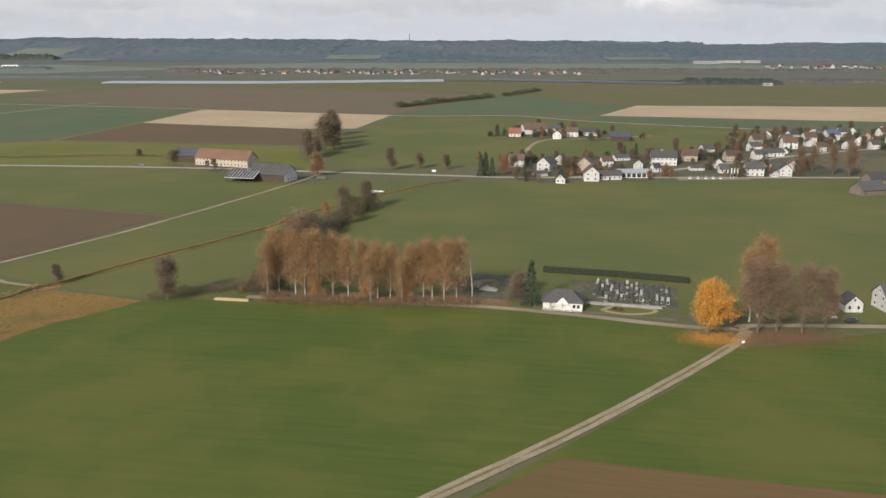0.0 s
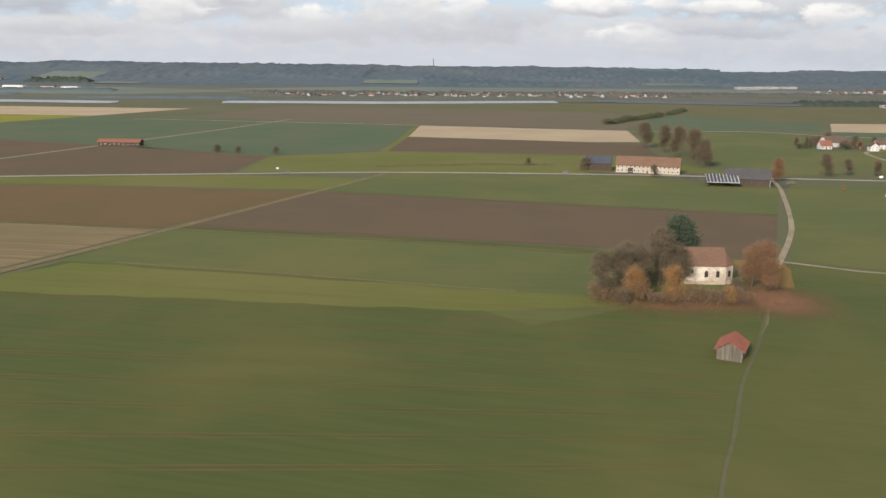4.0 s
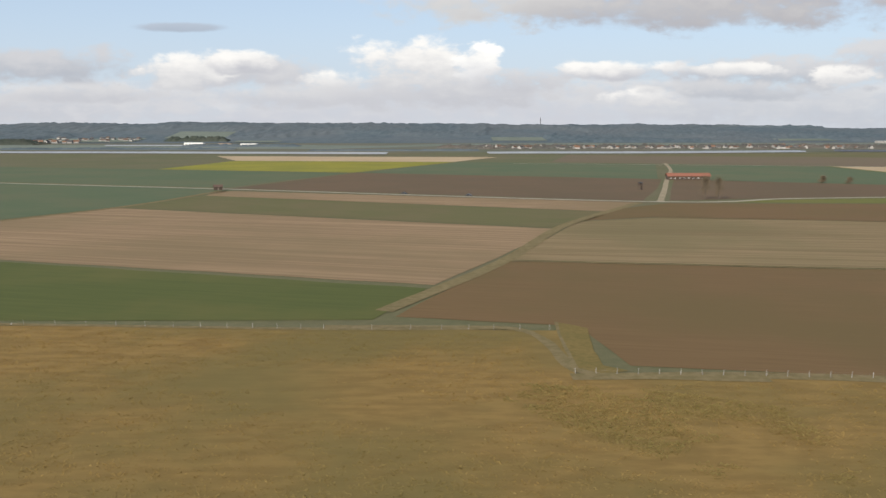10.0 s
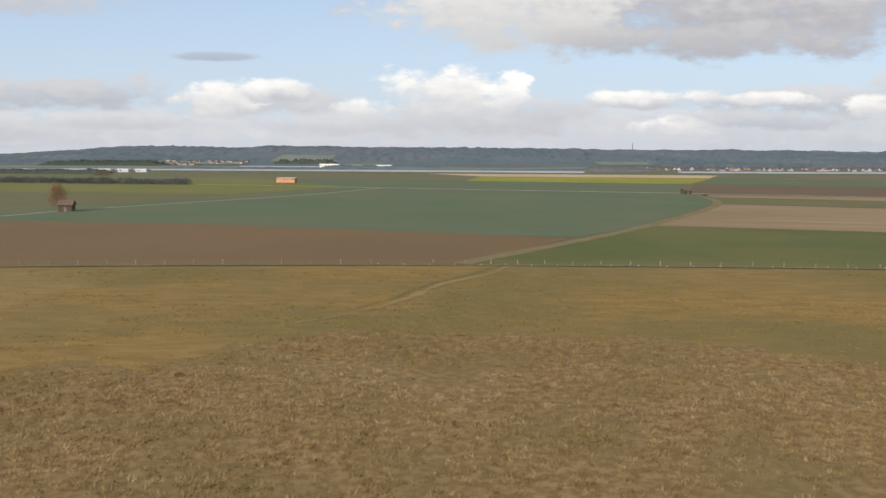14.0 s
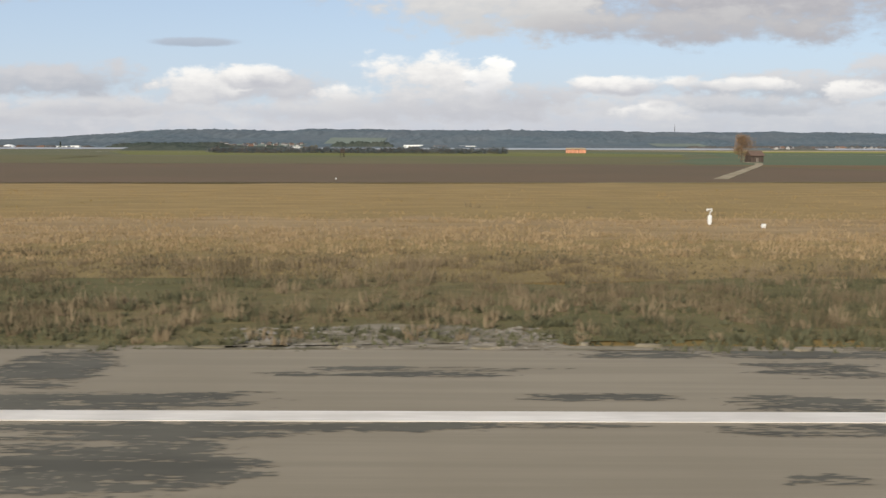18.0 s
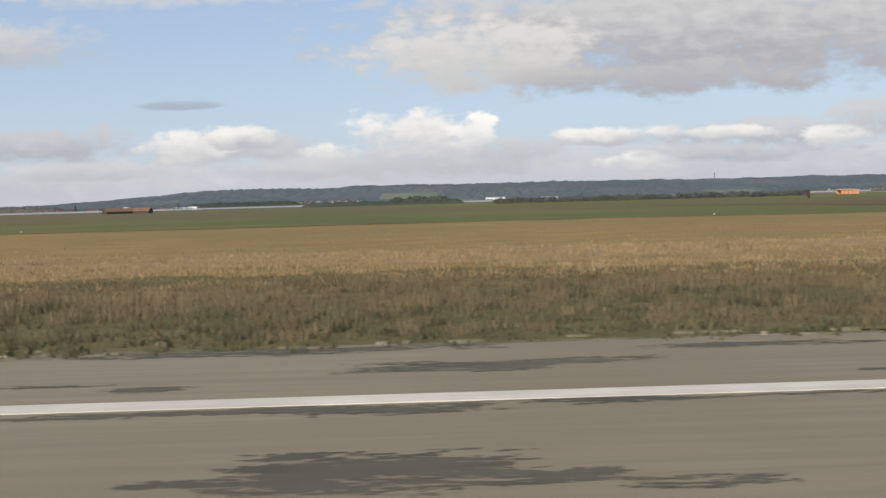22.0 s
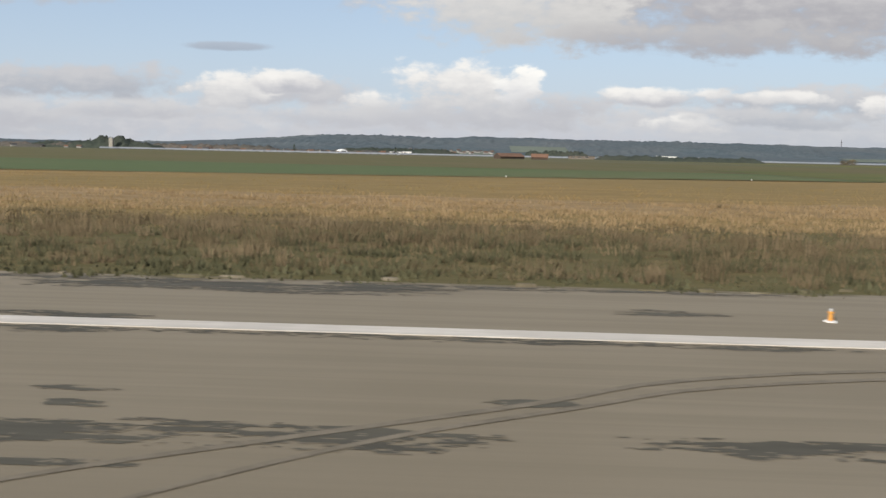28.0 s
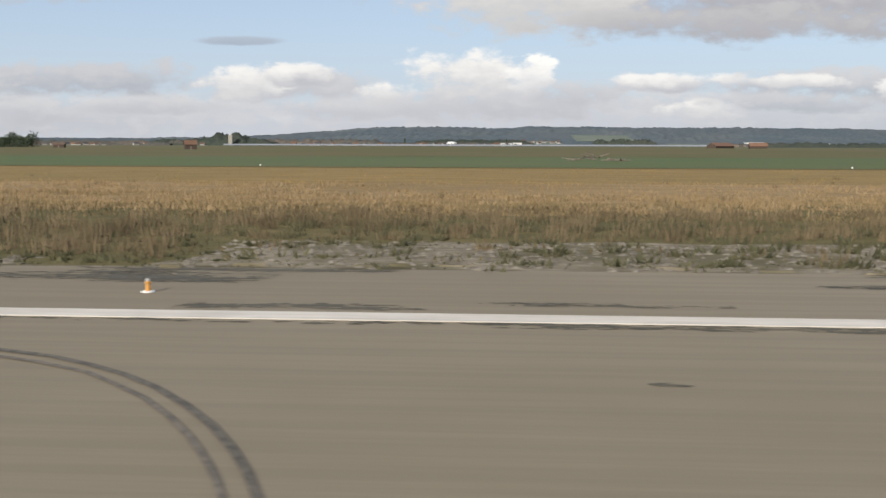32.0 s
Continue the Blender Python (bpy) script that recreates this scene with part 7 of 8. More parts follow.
for py in (-0.55, 0.55):
    part("rail", boxes((-3.2, 3.2, py - 0.05, py + 0.05, 0.95, 1.15), bevel=0.02), "white_steel", bridge)
    for px in (-3.0, -1.0, 1.0, 3.0):
        part("post", boxes((px - 0.06, px + 0.06, py - 0.045, py + 0.045, 0, 1.0)), "white_steel", bridge)
bridge.matrix_basis = at(-49.5, 449, 0)
shelter = thing("open_shelter", "wide open shelter with faded orange sides and pale roof", "shelter")
part("roof", solid(bmesh.new(), [(-5, 4.0), (5, 5.2), (5, 5.6), (-5, 4.4)], "x", -10, 10), "straw", shelter)
for k in range(5):
    part("side_sheet", boxes((-9.6 + 3.9 * k, -9.6 + 3.9 * k + 3.6, -4.7, -4.5, 0.2, 3.4 + 0.4 * (k % 2)), bevel=0.03), "orange", shelter)
    part("post", boxes((-9.8 + 3.9 * k, -9.6 + 3.9 * k, -4.6, -4.4, 0, 4.1)), "plank_dark", shelter)
part("back", boxes((-9.8, 9.8, 4.4, 4.6, 0, 5.1)), "orange", shelter)
shelter.matrix_basis = at(-1317, 861, 0)
for x, y, turn, w, roof in ((-2076, 930, -6, 18, "tile"), (-2109, 955, 45, 40, "tile")):
    b = house("low field barn with red-brown tiled roof", w, 11, 2.8, 3.4, "plank_dark", roof, 1, False, False, "barn", "barn")
    b.matrix_basis = at(x, y, turn)

# ---- the far side ----
far_a = house("far pale village house with red roof", 13, 10, 4.6, 4.4, "grey_plaster", "tile", 1, True, False, door=False)
far_b = house("far pale village house with brown roof", 15, 11, 4.6, 4.6, "grey_plaster", "tile_old", 1, True, False, door=False)
far_c = house("far pale village house with grey roof", 14, 10, 5.0, 4.0, "grey_plaster", "slate", 1, True, False, door=False)
FAR = {"a": far_a, "b": far_b, "c": far_c}
r = random.Random(12)
settle(FAR, [("acbc"[k % 4], -660 + 7 * k + r.uniform(-30, 30), 2090 + r.uniform(0, 260), r.uniform(-40, 90), r.uniform(0.6, 0.95)) for k in range(140)], "far village")
settle(FAR, [("aca"[k % 3], -2610 + 16 * k + r.uniform(-9, 9), 3330 + r.uniform(0, 60), r.uniform(-40, 90), r.uniform(1.0, 1.5)) for k in range(24)], "far hillside town")
settle(FAR, [("acb"[k % 3], -2800 + 21 * k + r.uniform(-22, 22), 1880 + r.uniform(0, 90), r.uniform(-30, 60), r.uniform(0.6, 0.95)) for k in range(22)], "far row of houses")
settle(FAR, [("ccb"[k % 3], 940 + 14 * k + r.uniform(-12, 12), 2350 + r.uniform(0, 420), r.uniform(-30, 60), r.uniform(0.8, 1.3)) for k in range(46)], "far town")
settle(FAR, [("cab"[k % 3], 60 + 20 * k + r.uniform(-8, 8), 2290 + r.uniform(0, 40), r.uniform(-30, 60), r.uniform(0.9, 1.2)) for k in range(6)], "far village")
settle(FAR, [("cab"[k % 3], -3280 + 30 * k + r.uniform(-24, 24), 1590 + r.uniform(0, 120), r.uniform(-30, 60), r.uniform(0.5, 0.8)) for k in range(12)], "far row of houses")

settle(FAR, [("cac"[k % 3], -2780 + 17 * k + r.uniform(-8, 8), 1836 + r.uniform(0, 18), r.uniform(-30, 60), r.uniform(0.55, 0.85)) for k in range(27)], "far row of houses")
settle(FAR, [("cab"[k % 3], -3290 + 13 * k + r.uniform(-6, 6), 1535 + r.uniform(0, 14), r.uniform(-30, 60), r.uniform(0.45, 0.65)) for k in range(16)], "far row of houses")

far_white = house("far white hillside house with grey roof", 13, 10, 5.2, 4.2, "grey_plaster", "slate", 1, False, False, door=False)
for k in range(30):
    x, y = -2456 + 13.2 * k + r.uniform(-14, 14), 3440 + r.uniform(0, 190)
    home = copy_thing((far_white, far_c, far_b)[k % 3], at(x, y, r.uniform(-40, 60), r.uniform(0.9, 1.25), float(hill_height(x, y)) + 2.4))
    home["group"] = "far hillside town"
far_white.matrix_basis = at(-2440, 3452, 20, 1, float(hill_height(-2440, 3452)) + 2.4)


def far_hall(label, x, y, w, d, h, turn=0, wall="white_steel", roof="alloy"):
    t = thing("industrial_hall", label, "hall", "far halls")
    part("wall", boxes((-w / 2, w / 2, -d / 2, d / 2, 0, h)), wall, t)
    part("roof", boxes((-w / 2 - 0.6, w / 2 + 0.6, -d / 2 - 0.6, d / 2 + 0.6, h, h + 1.0), bevel=0.1), roof, t)
    for k in range(int(w / 12)):
        window(t, -w / 2 + 6 + 12 * k, -d / 2 - 0.04, h * 0.45, 0, 6.0, 2.0)
    t.matrix_basis = at(x, y, turn)


far_hall("far long white industrial hall", 924, 3160, 90, 30, 8, 0, "grey_plaster")
far_hall("far long white industrial hall", 1033, 3240, 80, 30, 8, 0, "grey_plaster")
far_hall("far long white industrial hall", 1120, 3250, 60, 30, 8, 0, "grey_plaster")
far_hall("far white hall with flat roof", -1555, 2600, 60, 25, 11)
far_hall("far white hall with flat roof", -1470, 2640, 40, 25, 8, 4, "cream", "tile_old")
far_hall("far white hall with flat roof", -1385, 2600, 50, 25, 8)
far_hall("far grey shed with long roof", -1960, 1480, 44, 22, 5, 0, "plank", "slate")
far_hall("far grey shed with long roof", -1902, 1500, 46, 22, 5, 0, "plank", "slate")
for k in range(3):
    far_hall("far pale greenhouse with low roof", -1785 + 30 * k, 1500 + 8 * k, 22, 14, 5, -10, "alloy", "white_steel")
far_hall("far white hall near the houses", -2330, 1905, 26, 16, 6)
far_hall("far white hall near the houses", -2305, 1915, 20, 14, 7)
far_hall("far white shed by the field", 587, 1600, 16, 10, 4, 0, "cream")
dome = part("salt_dome", lathe(bmesh.new(), [(16, 0), (15, 3.5), (12, 6.5), (7, 9), (2, 10), (0.2, 10.1)], 24), "white_steel")
dome.matrix_basis = at(-2455, 1905)
tagged(dome, "far white domed storage tent", "dome tent")
tower = thing("silo", "far white square silo tower among trees", "silo")
part("shaft", boxes((-4, 4, -4, 4, 0, 21), bevel=0.3), "concrete", tower)
part("head", boxes((-3, 3, -3, 3, 21, 23), bevel=0.3), "alloy", tower)
tower.matrix_basis = at(-2906, 1708)
mast = thing("radio_mast", "slim radio mast on the wooded ridge", "mast")
part("mast_pole", tube(bmesh.new(), [(0, 0, 0), (0, 0, 30), (0, 0, 44)], [1.6, 1.2, 0.5]), "slate", mast)
part("platform", boxes((-3, 3, -3, 3, 28, 30)), "slate", mast)
mast.matrix_basis = at(-250, 4400, 0, 1, 78)


def solar_rows(x0, y0, x1, y1, count, gap, material, label):
    """Long tilted tables of solar panels."""
    length, turn = math.hypot(x1 - x0, y1 - y0), math.degrees(math.atan2(y1 - y0, x1 - x0))
    me = shape("panel_table", solid(bmesh.new(), [(-3.4, 0.8), (3.4, 3.4), (3.4, 3.55), (-3.4, 0.95)], "x", 0, length), material)
    leg = shape("leg", boxes(*[(length * (k + 0.5) / 12 - 0.15, length * (k + 0.5) / 12 + 0.15, 0.2, 0.5, 0, 2.2) for k in range(12)]), "alloy")
    for k in range(count):
        t = thing("solar_row", label, "solar panels", "solar park rows")
        link("panel_table", me, t)
        link("leg", leg, t)
        t.matrix_basis = at(x0, y0 + gap * k, turn)


solar_rows(-700, 1640, -380, 1640, 5, 11, "solar_sheen", "far long row of solar panels coloured pale for sky sheen")
solar_rows(-380, 1640, -30, 1730, 5, 11, "solar_sheen", "far long row of solar panels coloured pale for sky sheen")
solar_rows(70, 1790, 440, 1640, 3, 12, "solar", "far long row of blue solar panels")
solar_rows(-1400, 1690, -900, 1600, 4, 12, "solar_sheen", "far long row of solar panels coloured pale for sky sheen")
solar_rows(-2000, 1750, -1400, 1692, 3, 12, "solar_sheen", "far long row of solar panels coloured pale for sky sheen")
solar_rows(-1850, 2640, -1350, 2600, 2, 14, "solar_sheen", "far long row of solar panels coloured pale for sky sheen")
solar_rows(-2900, 1640, -2000, 1752, 2, 12, "solar_sheen", "far long row of solar panels coloured pale for sky sheen")

# ---- on the airfield ----
light = thing("runway_edge_light", "orange runway edge light with clear lens on a round base", "runway light", "runway edge lights")
part("base_plate", lathe(bmesh.new(), [(0.17, 0), (0.17, 0.02), (0.13, 0.04)], 20), "white_steel", light)
part("stem", lathe(bmesh.new(), [(0.075, 0.04), (0.052, 0.21), (0.06, 0.225)], 16), "signal", light)
part("collar", lathe(bmesh.new(), [(0.08, 0.225), (0.08, 0.265), (0.06, 0.28)], 16), "signal", light, "broad orange collar")
part("lens", lathe(bmesh.new(), [(0.055, 0.28), (0.055, 0.32), (0.04, 0.345), (0.012, 0.355)], 16), "lens", light, "clear glass lens")
light.matrix_basis = at(-1358.8, 21.2, 0, 1, 0.15)
for k in range(1, 28):
    copy_thing(light, at(-1358.8 - 60 * k, 21.2, 17 * k, 1, 0.15))
sensor = thing("weather_sensor", "white wind sensor mast with a forked head", "weather sensor")
part("base_column", boxes((-0.22, 0.22, -0.22, 0.22, 0, 1.5), bevel=0.04), "white_steel", sensor)
part("neck", tube(bmesh.new(), [(0, 0, 1.5), (0, 0, 2.1)], [0.06, 0.05]), "white_steel", sensor)
part("head", boxes((-0.5, 0.3, -0.08, 0.08, 2.3, 2.42), (-0.5, -0.38, -0.08, 0.08, 2.1, 2.5), (0.18, 0.3, -0.08, 0.08, 2.0, 2.5), bevel=0.02), "white_steel", sensor)
sensor.matrix_basis = at(-1427.8, 71, 10, 0.62)
cabinet = thing("equipment_cabinet", "white equipment cabinet standing in the grass", "cabinet")
part("body", boxes((-0.35, 0.35, -0.3, 0.3, 0.1, 0.95), bevel=0.03), "white_steel", cabinet)
part("lid", boxes((-0.4, 0.4, -0.35, 0.35, 0.95, 1.02), bevel=0.02), "white_steel", cabinet)
part("plinth", boxes((-0.4, 0.4, -0.35, 0.35, 0, 0.1)), "concrete", cabinet)
cabinet.matrix_basis = at(-1424.2, 68, 0, 0.44)
tractor = thing("tractor", "orange tractor with a dark towed trailer", "tractor")
part("chassis", boxes((-2.1, 1.0, -0.5, 0.5, 0.6, 1.3), bevel=0.1), "tile_red", tractor)
part("bonnet", boxes((-2.2, -0.7, -0.5, 0.5, 1.2, 1.7), bevel=0.15), "orange", tractor)
part("cab", boxes((-0.7, 0.8, -0.7, 0.7, 1.3, 2.5), bevel=0.1), "glass", tractor)
part("cab_roof", boxes((-0.85, 0.95, -0.8, 0.8, 2.5, 2.7), bevel=0.08), "orange", tractor)
for x, y, rad in ((-1.6, -0.8, 0.5), (-1.6, 0.8, 0.5), (0.4, -0.95, 0.85), (0.4, 0.95, 0.85)):
    wheel = part("wheel", lathe(bmesh.new(), [(rad * 0.4, -0.2), (rad * 0.95, -0.2), (rad, 0), (rad * 0.95, 0.2), (rad * 0.4, 0.2)], 14), "tyre", tractor)
    wheel.matrix_basis = Matrix.Translation((x * S, y * S, rad * S)) @ Matrix.Rotation(radians(90), 4, "X")
part("trailer", boxes((1.3, 5.0, -1.0, 1.0, 0.7, 1.5), bevel=0.08), "plank_dark", tractor, "dark low trailer")
part("trailer_wheel", boxes((2.6, 3.6, -1.05, 1.05, 0, 0.8), bevel=0.25), "tyre", tractor)
tractor.matrix_basis = at(-1612, 150, 4, 0.9)
junk = thing("scrap_heap", "low heap of grey branches and boards lying in the green field", "scrap heap")
r = random.Random(9)
for k in range(26):
    x = r.uniform(-4, 4)
    b = part("branch", tube(bmesh.new(), [(0, 0, 0), (r.uniform(0.8, 2.4), r.uniform(-0.8, 0.8), r.uniform(-0.2, 0.5))], [0.13, 0.06], 5), "plank", junk)
    b.matrix_basis = at(x, r.uniform(-1.2, 1.2), r.uniform(0, 360), 1, max(0.12, 1.1 - abs(x) * 0.28) * r.uniform(0.2, 1))
junk.matrix_basis = at(-2345, 198, 0, 1.5)
marker_me = shape("marker", boxes((-0.12, 0.12, -0.1, 0.1, 0, 0.34), bevel=0.03), "frame")
for k, (x, y) in enumerate(((-1474, 171), (-1690, 178), (-1845, 190), (-1990, 186), (-2010, 192), (-2090, 176), (-2142, 160), (-2250, 142), (-2262, 142), (-2310, 142), (-2410, 144))):
    tagged(link("field_marker", marker_me, None, at(x, y, 20 * k)), "small white boundary marker in the grass", "marker", "white boundary markers")

# the airfield fence
fence_post = shape("fence_post", tube(bmesh.new(), [(0, 0, 0), (0, 0, 1.05), (0, -0.12, 1.25)], [0.05, 0.045, 0.04], 5), "grey_plaster")


def fence(points, gap, label):
    t = thing("fence", label, "fence")
    line = smooth(points, gap)
    for k, (x, y) in enumerate(line):
        link("post", fence_post, t, at(x, y))
    for z in (0.4, 0.7, 1.0):
        bm = bmesh.new()
        tube(bm, [(x, y, z) for x, y in line], [0.007] * len(line), 3)
        part("wire", bm, "plank", t)


fence([(-781, 138), (-737, 135), (-695, 130), (-651, 119), (-600, 110), (-560, 100)], 3.4, "airfield fence of grey posts and thin wire")
fence([(-1275, 174), (-1130, 187), (-946, 180), (-830, 172), (-781, 171)], 6.5, "airfield fence of grey posts and thin wire")
cap_me = shape("post_cap", boxes((-0.06, 0.06, -0.06, 0.06, 0, 0.4), bevel=0.02), "alloy")
caps = thing("marker_posts", "row of short grey marker posts along the fence", "marker posts")
for k, (x, y) in enumerate(smooth([(-1150, 185.5), (-1084, 185), (-1007, 183), (-900, 177)], 6.0)):
    link("marker_post", cap_me, caps, at(x, y, 10 * k, 1, 0.1))

# ---- grass, weeds ----
def grass(name, x0, x1, y0, y1, count, height, width, material, label, blades=4, seed=1, clump=0.35, skip=(), region=(), drifts=None):
    r = np.random.default_rng(seed)
    cx, cy = r.uniform(x0, x1, count), r.uniform(y0, y1, count)
    keep = np.ones(count, bool)
    for a, b, c in skip:
        keep &= ~((cx > a) & (cx < b) & (cy < c) & (r.random(count) < 0.80))
    if drifts is not None:
        keep &= np.array([noise.noise((a * 0.05, b * 0.13, seed)) + 0.5 * noise.noise((a * 0.22, b * 0.4, seed)) for a, b in zip(cx, cy)]) > drifts
    if region:
        inside = np.zeros(count, bool)
        for (ax, ay), (bx, by) in zip(region, region[1:] + region[:1]):
            inside ^= ((ay > cy) != (by > cy)) & (cx < (bx - ax) * (cy - ay) / (by - ay + 1e-9) + ax)
        keep &= inside
    cx, cy = cx[keep], cy[keep]
    n = len(cx)
    lumps = np.array([noise.noise((a * 0.16, b * 0.22, seed)) + 0.6 * noise.noise((a * 0.5, b * 0.6, seed)) for a, b in zip(cx, cy)])
    tall = height * r.uniform(0.5, 1.2, n) * np.clip(0.85 + 0.9 * lumps, 0.3, 1.7)
    base = np.repeat(np.stack([cx, cy, np.full(n, 0.08)], 1), blades, 0)
    base[:, :2] += r.normal(0, clump, (n * blades, 2))
    tall = np.repeat(tall, blades) * r.uniform(0.6, 1.1, n * blades)
    way = r.uniform(0, math.tau, n * blades)
    side = np.stack([np.cos(way), np.sin(way) * 0.5, np.zeros_like(way)], 1) * width * r.uniform(0.6, 1.4, n * blades)[:, None]
    tip = base + np.stack([r.normal(0, 0.25, n * blades) * tall, r.normal(0, 0.25, n * blades) * tall, tall], 1)
    verts = np.stack([base - side, base + side, tip], 1).reshape(-1, 3)
    tris = np.arange(len(verts)).reshape(-1, 3)
    tagged(link(name, sheet(name, verts, tris, material)), label, "grass", kind="stuff")


def tussocks(name, x0, x1, y0, y1, count, height, radius, width, material, label, blades=10, seed=1, skip=(), bare=0.9, region=(), drifts=None, spread=0.6, grain=(0.05, 0.13)):
    """Tufts of grass: blades that rise from one foot and lean outwards, tall and low in drifts."""
    r = np.random.default_rng(seed)
    cx, cy = r.uniform(x0, x1, count), r.uniform(y0, y1, count)
    keep = np.ones(count, bool)
    for a, b, c in skip:
        keep &= ~((cx > a) & (cx < b) & (cy < c) & (r.random(count) < bare))
    drift = ripple(cx * grain[0] + seed, cy * grain[1]) + 0.6 * ripple(cx * grain[0] * 3.7 + seed, cy * grain[1] * 3.1 + 5) - 0.8
    if drifts is not None:
        keep &= drift > drifts
    if region:
        inside = np.zeros(count, bool)
        for (ax, ay), (bx, by) in zip(region, region[1:] + region[:1]):
            inside ^= ((ay > cy) != (by > cy)) & (cx < (bx - ax) * (cy - ay) / (by - ay + 1e-9) + ax)
        keep &= inside
    cx, cy, drift = cx[keep], cy[keep], drift[keep]
    n = len(cx)
    size = np.repeat(r.uniform(0.55, 1.25, n) * np.clip(1.0 + 0.7 * drift, 0.5, 1.6), blades)
    foot = np.repeat(np.stack([cx, cy, np.full(n, 0.1)], 1), blades, 0)
    turn, out = r.uniform(0, math.tau, n * blades), radius * size * np.sqrt(r.random(n * blades))
    base = foot + np.stack([np.cos(turn) * out, np.sin(turn) * out, np.zeros(n * blades)], 1)
    tall = height * size * r.uniform(0.55, 1.1, n * blades) * (1.15 - 0.5 * out / (radius * 1.7))
    lean = spread * tall * r.uniform(0.2, 1.0, n * blades)
    tip = base + np.stack([np.cos(turn) * lean, np.sin(turn) * lean, tall], 1)
    face = r.uniform(0, math.tau, n * blades)
    side = np.stack([np.cos(face), np.sin(face) * 0.5, np.zeros_like(face)], 1) * (width * r.uniform(0.6, 1.4, n * blades))[:, None]
    verts = np.stack([base - side, base + side, tip], 1).reshape(-1, 3)
    tagged(link(name, sheet(name, verts, np.arange(len(verts)).reshape(-1, 3), material)), label, "grass", kind="stuff")


# the runway's verge: weeds at the asphalt, brown tufts, bleached plumes, then the golden meadow
grass("tall_grass", -2700, -1290, 27.0, 52, 52000, 0.30, 0.07, "blade", "tall dry brown-green grass beside the runway", 6, 2, 0.4, BARE)
tussocks("grass_tufts", -2620, -1300, 27.0, 47, 17000, 0.60, 0.50, 0.024, "blade_brown", "upright brown grass tufts beside the runway", 24, 23, BARE, 0.93, (), -0.15, 0.35, (0.09, 0.2))
tussocks("grass_tufts", -2620, -1300, 26.6, 40, 9000, 0.46, 0.50, 0.035, "weed", "dark olive weed tufts beside the runway", 20, 24, BARE, 0.95, (), 0.02, 0.6, (0.07, 0.25))
tussocks("grass_plumes", -2620, -1300, 27.5, 46, 2200, 0.78, 0.45, 0.022, "blade_tan", "pale bleached grass plumes in drifts", 34, 25, BARE, 0.8, (), -0.02, 0.3, (0.11, 0.25))
tussocks("grass_plumes", -2700, -1260, 46, 76, 22000, 0.34, 0.80, 0.045, "blade_pale", "bleached tan tall grass", 16, 26, (), 0.9, (), -0.12, 0.5, (0.03, 0.2))
grass("tall_grass", -2850, -1250, 42, 64, 40000, 0.24, 0.06, "blade_gold", "golden brown grass on the airfield", 5, 3, 0.45)
grass("grass_plumes", -2850, -1250, 54, 84, 30000, 0.28, 0.05, "tan_grass", "bleached tan tall grass", 4, 14, 0.6)
grass("weeds", -2750, -1290, 25.3, 28.4, 9000, 0.30, 0.11, "weed", "low dark green weeds along the asphalt", 6, 5, 0.3, tuple((a, b, c - 3) for a, b, c in BARE))
tussocks("weeds", -1700, -1316, 26, 34, 1300, 0.36, 0.38, 0.08, "weed", "scattered weed clumps on the gravel", 18, 6, spread=0.8)
tussocks("weeds", -2420, -2320, 26, 33.5, 240, 0.34, 0.36, 0.08, "weed", "scattered weed clumps on the gravel", 18, 7, spread=0.8)
tussocks("grass_tufts", -1700, -1316, 26, 34, 520, 0.62, 0.34, 0.05, "blade_tan", "pale dry grass tufts on the gravel", 16, 27, spread=0.5)
tussocks("dock_stems", -2850, -1300, 50, 96, 600, 0.60, 0.40, 0.03, "blade_brown", "dry brown dock stems in the airfield grass", 16, 22, (), 0.9, (), 0.1, 0.4)
# rough grass short of the runway
AIRFIELD = [(-1280, 60), (-1280, 168), (-1130, 183), (-946, 177), (-830, 170), (-788, 168), (-785, 134), (-737, 131), (-651, 115), (-600, 106), (-600, 60)]
GREENER = [(-800, 133), (-771, 129), (-752, 120), (-750, 98), (-762, 82), (-775, 98), (-786, 110)]
tussocks("meadow_grass", -802, -748, 80, 135, 9000, 0.14, 0.9, 0.16, "meadow_green", "dull green patch of the airfield grass", 6, 33, (), 0.9, GREENER, -0.05, 1.2, (0.08, 0.1))
ROUGH = [(-1300, 40), (-1300, 62), (-1240, 70), (-1182, 85), (-1165, 91), (-1157, 103), (-1151, 109), (-1133, 110), (-1111, 106), (-1096, 103), (-1082, 95), (-1062, 90), (-1043, 88), (-1017, 90), (-980, 92), (-940, 92), (-900, 84), (-860, 60), (-860, 40)]
patch("airfield_meadow", ROUGH, "blade_rough", 0.118, 11.0, "rough brown tussock grass before the runway", 2.0, 0.16)
tussocks("rough_tufts", -1300, -860, 40, 112, 24000, 0.34, 0.75, 0.07, "blade_rough", "rough brown grass tussocks before the runway", 14, 8, (), 0.9, ROUGH, -0.2, 0.9, (0.06, 0.09))
tussocks("rough_tufts", -1300, -860, 40, 112, 9000, 0.34, 0.60, 0.05, "blade_pale", "bleached grass tussocks before the runway", 14, 28, (), 0.9, ROUGH, 0.05, 0.7, (0.09, 0.11))
tussocks("rough_tufts", -1300, -860, 40, 112, 5000, 0.30, 0.70, 0.08, "blade", "dark olive tussocks before the runway", 9, 29, (), 0.9, ROUGH, 0.12, 0.9, (0.05, 0.07))
tussocks("meadow_grass", -1280, -640, 82, 176, 34000, 0.13, 0.9, 0.16, "airfield", "short golden tussocks on the mown airfield", 5, 30, (), 0.9, AIRFIELD, -0.1, 1.2, (0.03, 0.06))
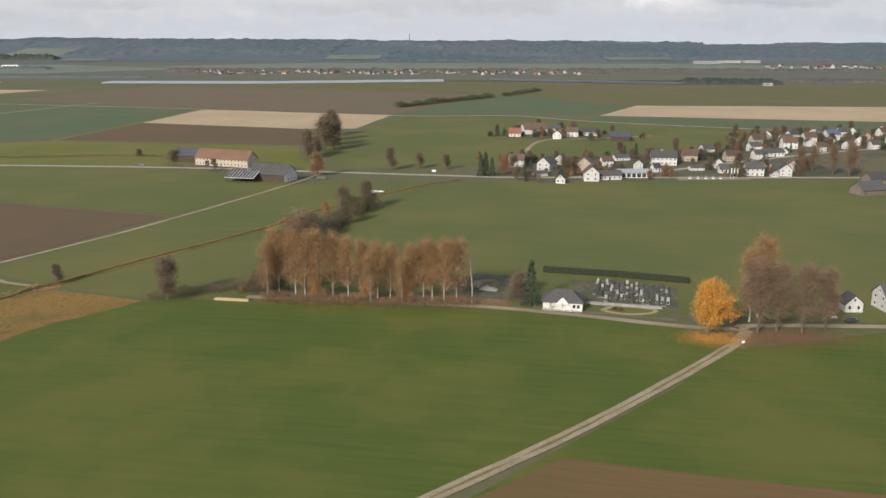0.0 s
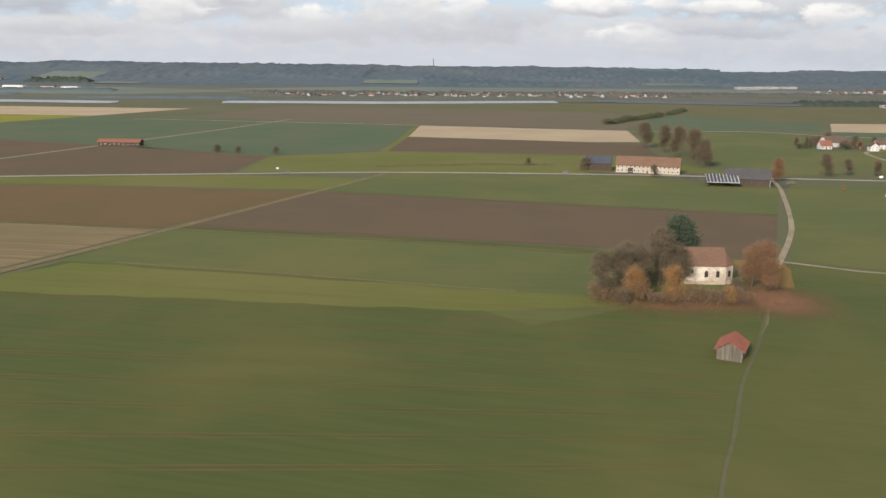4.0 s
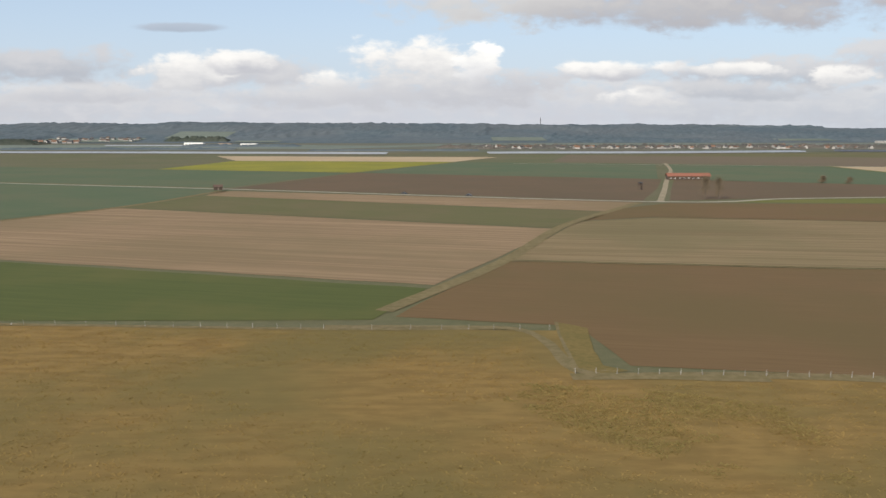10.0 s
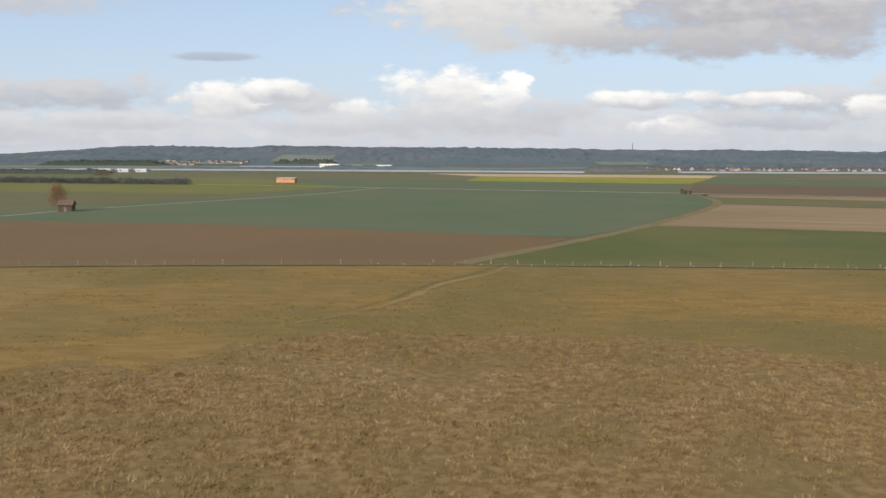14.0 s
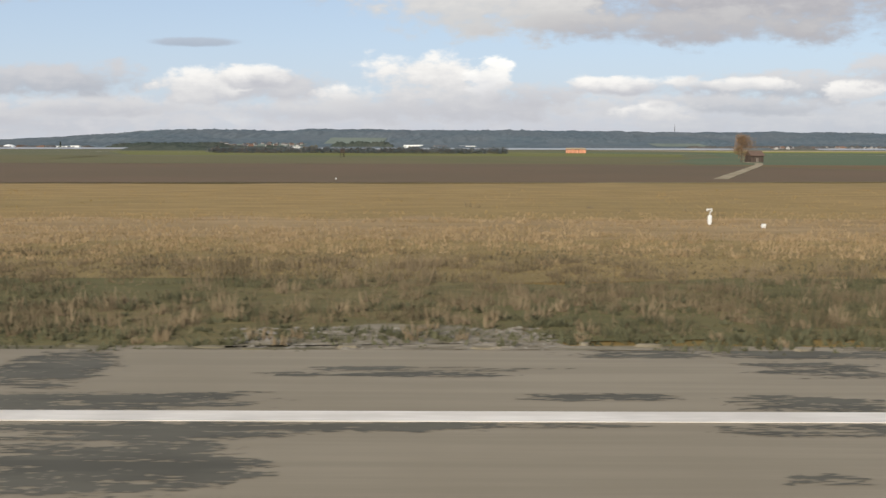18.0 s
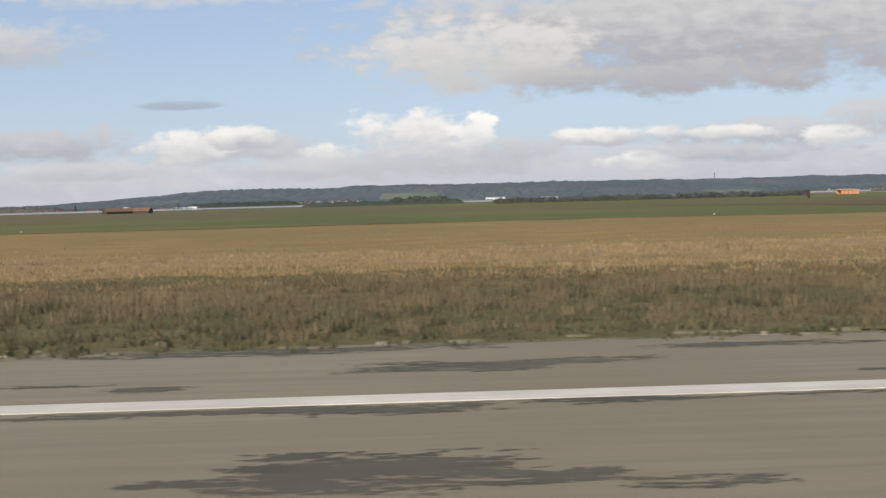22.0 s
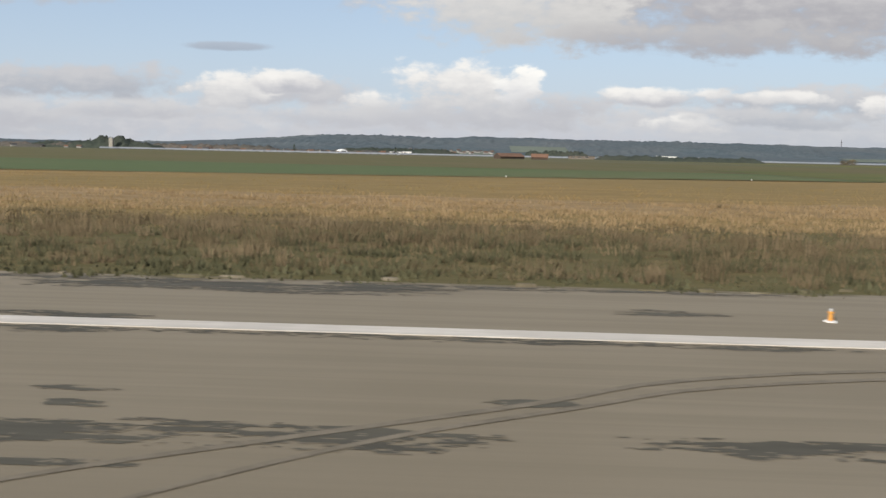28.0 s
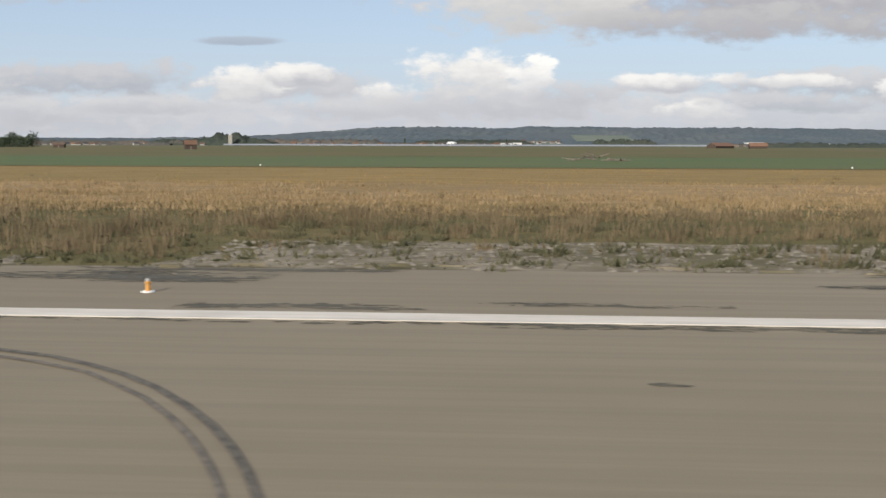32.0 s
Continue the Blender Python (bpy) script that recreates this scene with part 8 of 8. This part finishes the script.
tussocks("meadow_grass", -1280, -640, 70, 170, 12000, 0.13, 0.9, 0.16, "gold_third", "dull green tussocks on the mown airfield", 5, 32, (), 0.9, AIRFIELD, 0.16, 1.2, (0.03, 0.06))
grass("meadow_grass", -2900, -1260, 78, 130, 20000, 0.18, 0.08, "gold_grass", "short golden airfield grass", 3, 10, 0.6)
MEADOW = [(-142, 266), (-103, 253), (-116, 238), (-126, 224), (-134, 203), (-137, 186), (-141, 163), (-142, 142), (-142, 125), (-136, 40), (-240, 40), (-219, 126), (-215, 150), (-204, 173), (-182, 207), (-157, 249)]
STREAM = smooth([(-141, 271), (-147, 262), (-153, 251), (-162, 236), (-166, 222), (-174, 214), (-179, 205), (-177, 199), (-183, 192), (-193, 183), (-202, 171), (-207, 157), (-211, 143), (-214, 130), (-226, 90)], 4.0)
for shift, wide, count, material, label in ((3.2, 2.2, 5200, "reed", "dry tan reeds on the stream bank"), (-2.6, 1.2, 1400, "weed", "dark tangled grass on the stream bank"), (0.0, 5.5, 3000, "blade_pale", "bleached reeds along the stream")):
    side_a = [(p[0] + (shift - wide) * 0.9, p[1] - (shift - wide) * 0.45) for p in STREAM]
    side_b = [(p[0] + (shift + wide) * 0.9, p[1] - (shift + wide) * 0.45) for p in STREAM]
    tussocks("reeds", -240, -130, 90, 275, count * 6, 0.36, 0.45, 0.09, material, label, 8, 61, (), 0.9, side_a + side_b[::-1], -0.1, 0.9, (0.2, 0.2))
grass("reeds", -240, -100, 60, 266, 12000, 0.4, 0.14, "dry", "dry reeds in the wet meadow", 5, 11, 0.5, (), MEADOW)
tussocks("reeds", -170, -130, 70, 222, 7000, 0.75, 0.5, 0.13, "reed", "reddish brown trampled reeds in the wet meadow", 9, 12, (), 0.9, BRUSH, -0.15, 1.1, (0.15, 0.15))
grass("reeds", -225, -130, 100, 262, 9000, 0.5, 0.06, "blade_pale", "pale bent reeds in the wet meadow", 5, 13, 0.4, (), MEADOW, 0.3)

# crumbled edge of the asphalt
r = random.Random(31)
bm = bmesh.new()
for k in range(620):
    x, y = r.uniform(-2460, -1300), 25.3 + abs(r.gauss(0, 0.7))
    a, b, h = r.uniform(0.1, 0.7), r.uniform(0.06, 0.2), r.uniform(0.03, 0.10)
    low = [bm.verts.new((x + a * math.cos(w) * r.uniform(0.7, 1.2), y + b * math.sin(w) * r.uniform(0.7, 1.2), 0.1)) for w in (0, 1.2, 2.3, 3.4, 4.5, 5.4)]
    top = [bm.verts.new((v.co.x * 0.8 + x * 0.2, v.co.y * 0.8 + y * 0.2, 0.15 + h)) for v in low]
    bm.faces.new(top)
    for i in range(6):
        bm.faces.new((low[i], low[(i + 1) % 6], top[(i + 1) % 6], top[i]))
tagged(part("edge_rubble", bm, "gravel"), "pale crumbled asphalt and gravel lumps at the runway edge", "rubble", kind="stuff")


def stones(x0, x1, y1, count, seed):
    """Loose flat stones and clods on bare gravel."""
    r = np.random.default_rng(seed)
    c = np.stack([r.uniform(x0 + 1, x1 - 1, count), 25.5 + (y1 - 26.2) * r.random(count) ** 0.9, np.full(count, 0.13)], 1)
    a, b, h = r.uniform(0.08, 0.30, count), r.uniform(0.05, 0.14, count), r.uniform(0.03, 0.11, count)
    zero = np.zeros(count)
    verts = np.stack([c + np.stack([-a, zero, zero], 1), c + np.stack([zero, -b, zero], 1), c + np.stack([a, zero, zero], 1), c + np.stack([zero, b, zero], 1), c + np.stack([a * r.uniform(-0.4, 0.4, count), zero, h], 1)], 1).reshape(-1, 3)
    k = np.arange(count)[:, None] * 5
    tris = np.concatenate([k + np.array([0, 1, 4]), k + np.array([1, 2, 4]), k + np.array([2, 3, 4]), k + np.array([3, 0, 4])])
    tagged(link("gravel_stones", sheet("gravel_stones", verts, tris, "stone")), "loose pale stones on the bare gravel", "stones", kind="stuff")


for k, (a, b, c) in enumerate(BARE):
    stones(a, b, c, int((b - a) * (c - 25.4) * 5), 80 + k)
    tussocks("weeds", a, b, 25.8, c - 0.5, int((b - a) * (c - 25.4) * 1.6), 0.13, 0.28, 0.05, "weed", "low creeping weeds on the gravel", 8, 95 + k, spread=1.4)


def fallen_leaves(x, y, sx, sy, count, size, material, label, seed):
    """Loose leaves lying on the grass, thinning outwards."""
    r = np.random.default_rng(seed)
    c = np.stack([x + r.normal(0, sx, count), y + r.normal(0, sy, count), r.uniform(0.14, 0.2, count)], 1)
    a = r.uniform(0, math.tau, count)
    d = np.stack([np.cos(a), np.sin(a), r.uniform(-0.1, 0.1, count)], 1) * size
    s = np.stack([-np.sin(a), np.cos(a), r.uniform(-0.1, 0.1, count)], 1) * size
    verts = np.stack([c - d, c + d * 0.6 + s, c + d * 0.6 - s], 1).reshape(-1, 3)
    tagged(link("fallen_leaves", sheet("fallen_leaves", verts, np.arange(len(verts)).reshape(-1, 3), material)), label, "leaves", kind="stuff")


fallen_leaves(74, 221, 5, 3.2, 7000, 0.12, "gold_leaf", "golden leaves fallen under a maple", 51)
fallen_leaves(95, 222, 9, 4, 10000, 0.12, "rust_leaf", "brown leaves fallen under bare trees", 52)
fallen_leaves(-205, 237, 7, 9, 34000, 0.13, "rust_leaf", "brown leaves fallen around the chapel", 53)
fallen_leaves(-232, 233, 12, 5, 22000, 0.13, "rust_leaf", "brown leaves fallen among the bushes", 54)
fallen_leaves(-28, 254, 20, 3, 7000, 0.12, "birch_leaf", "orange leaves fallen below the birches", 55)
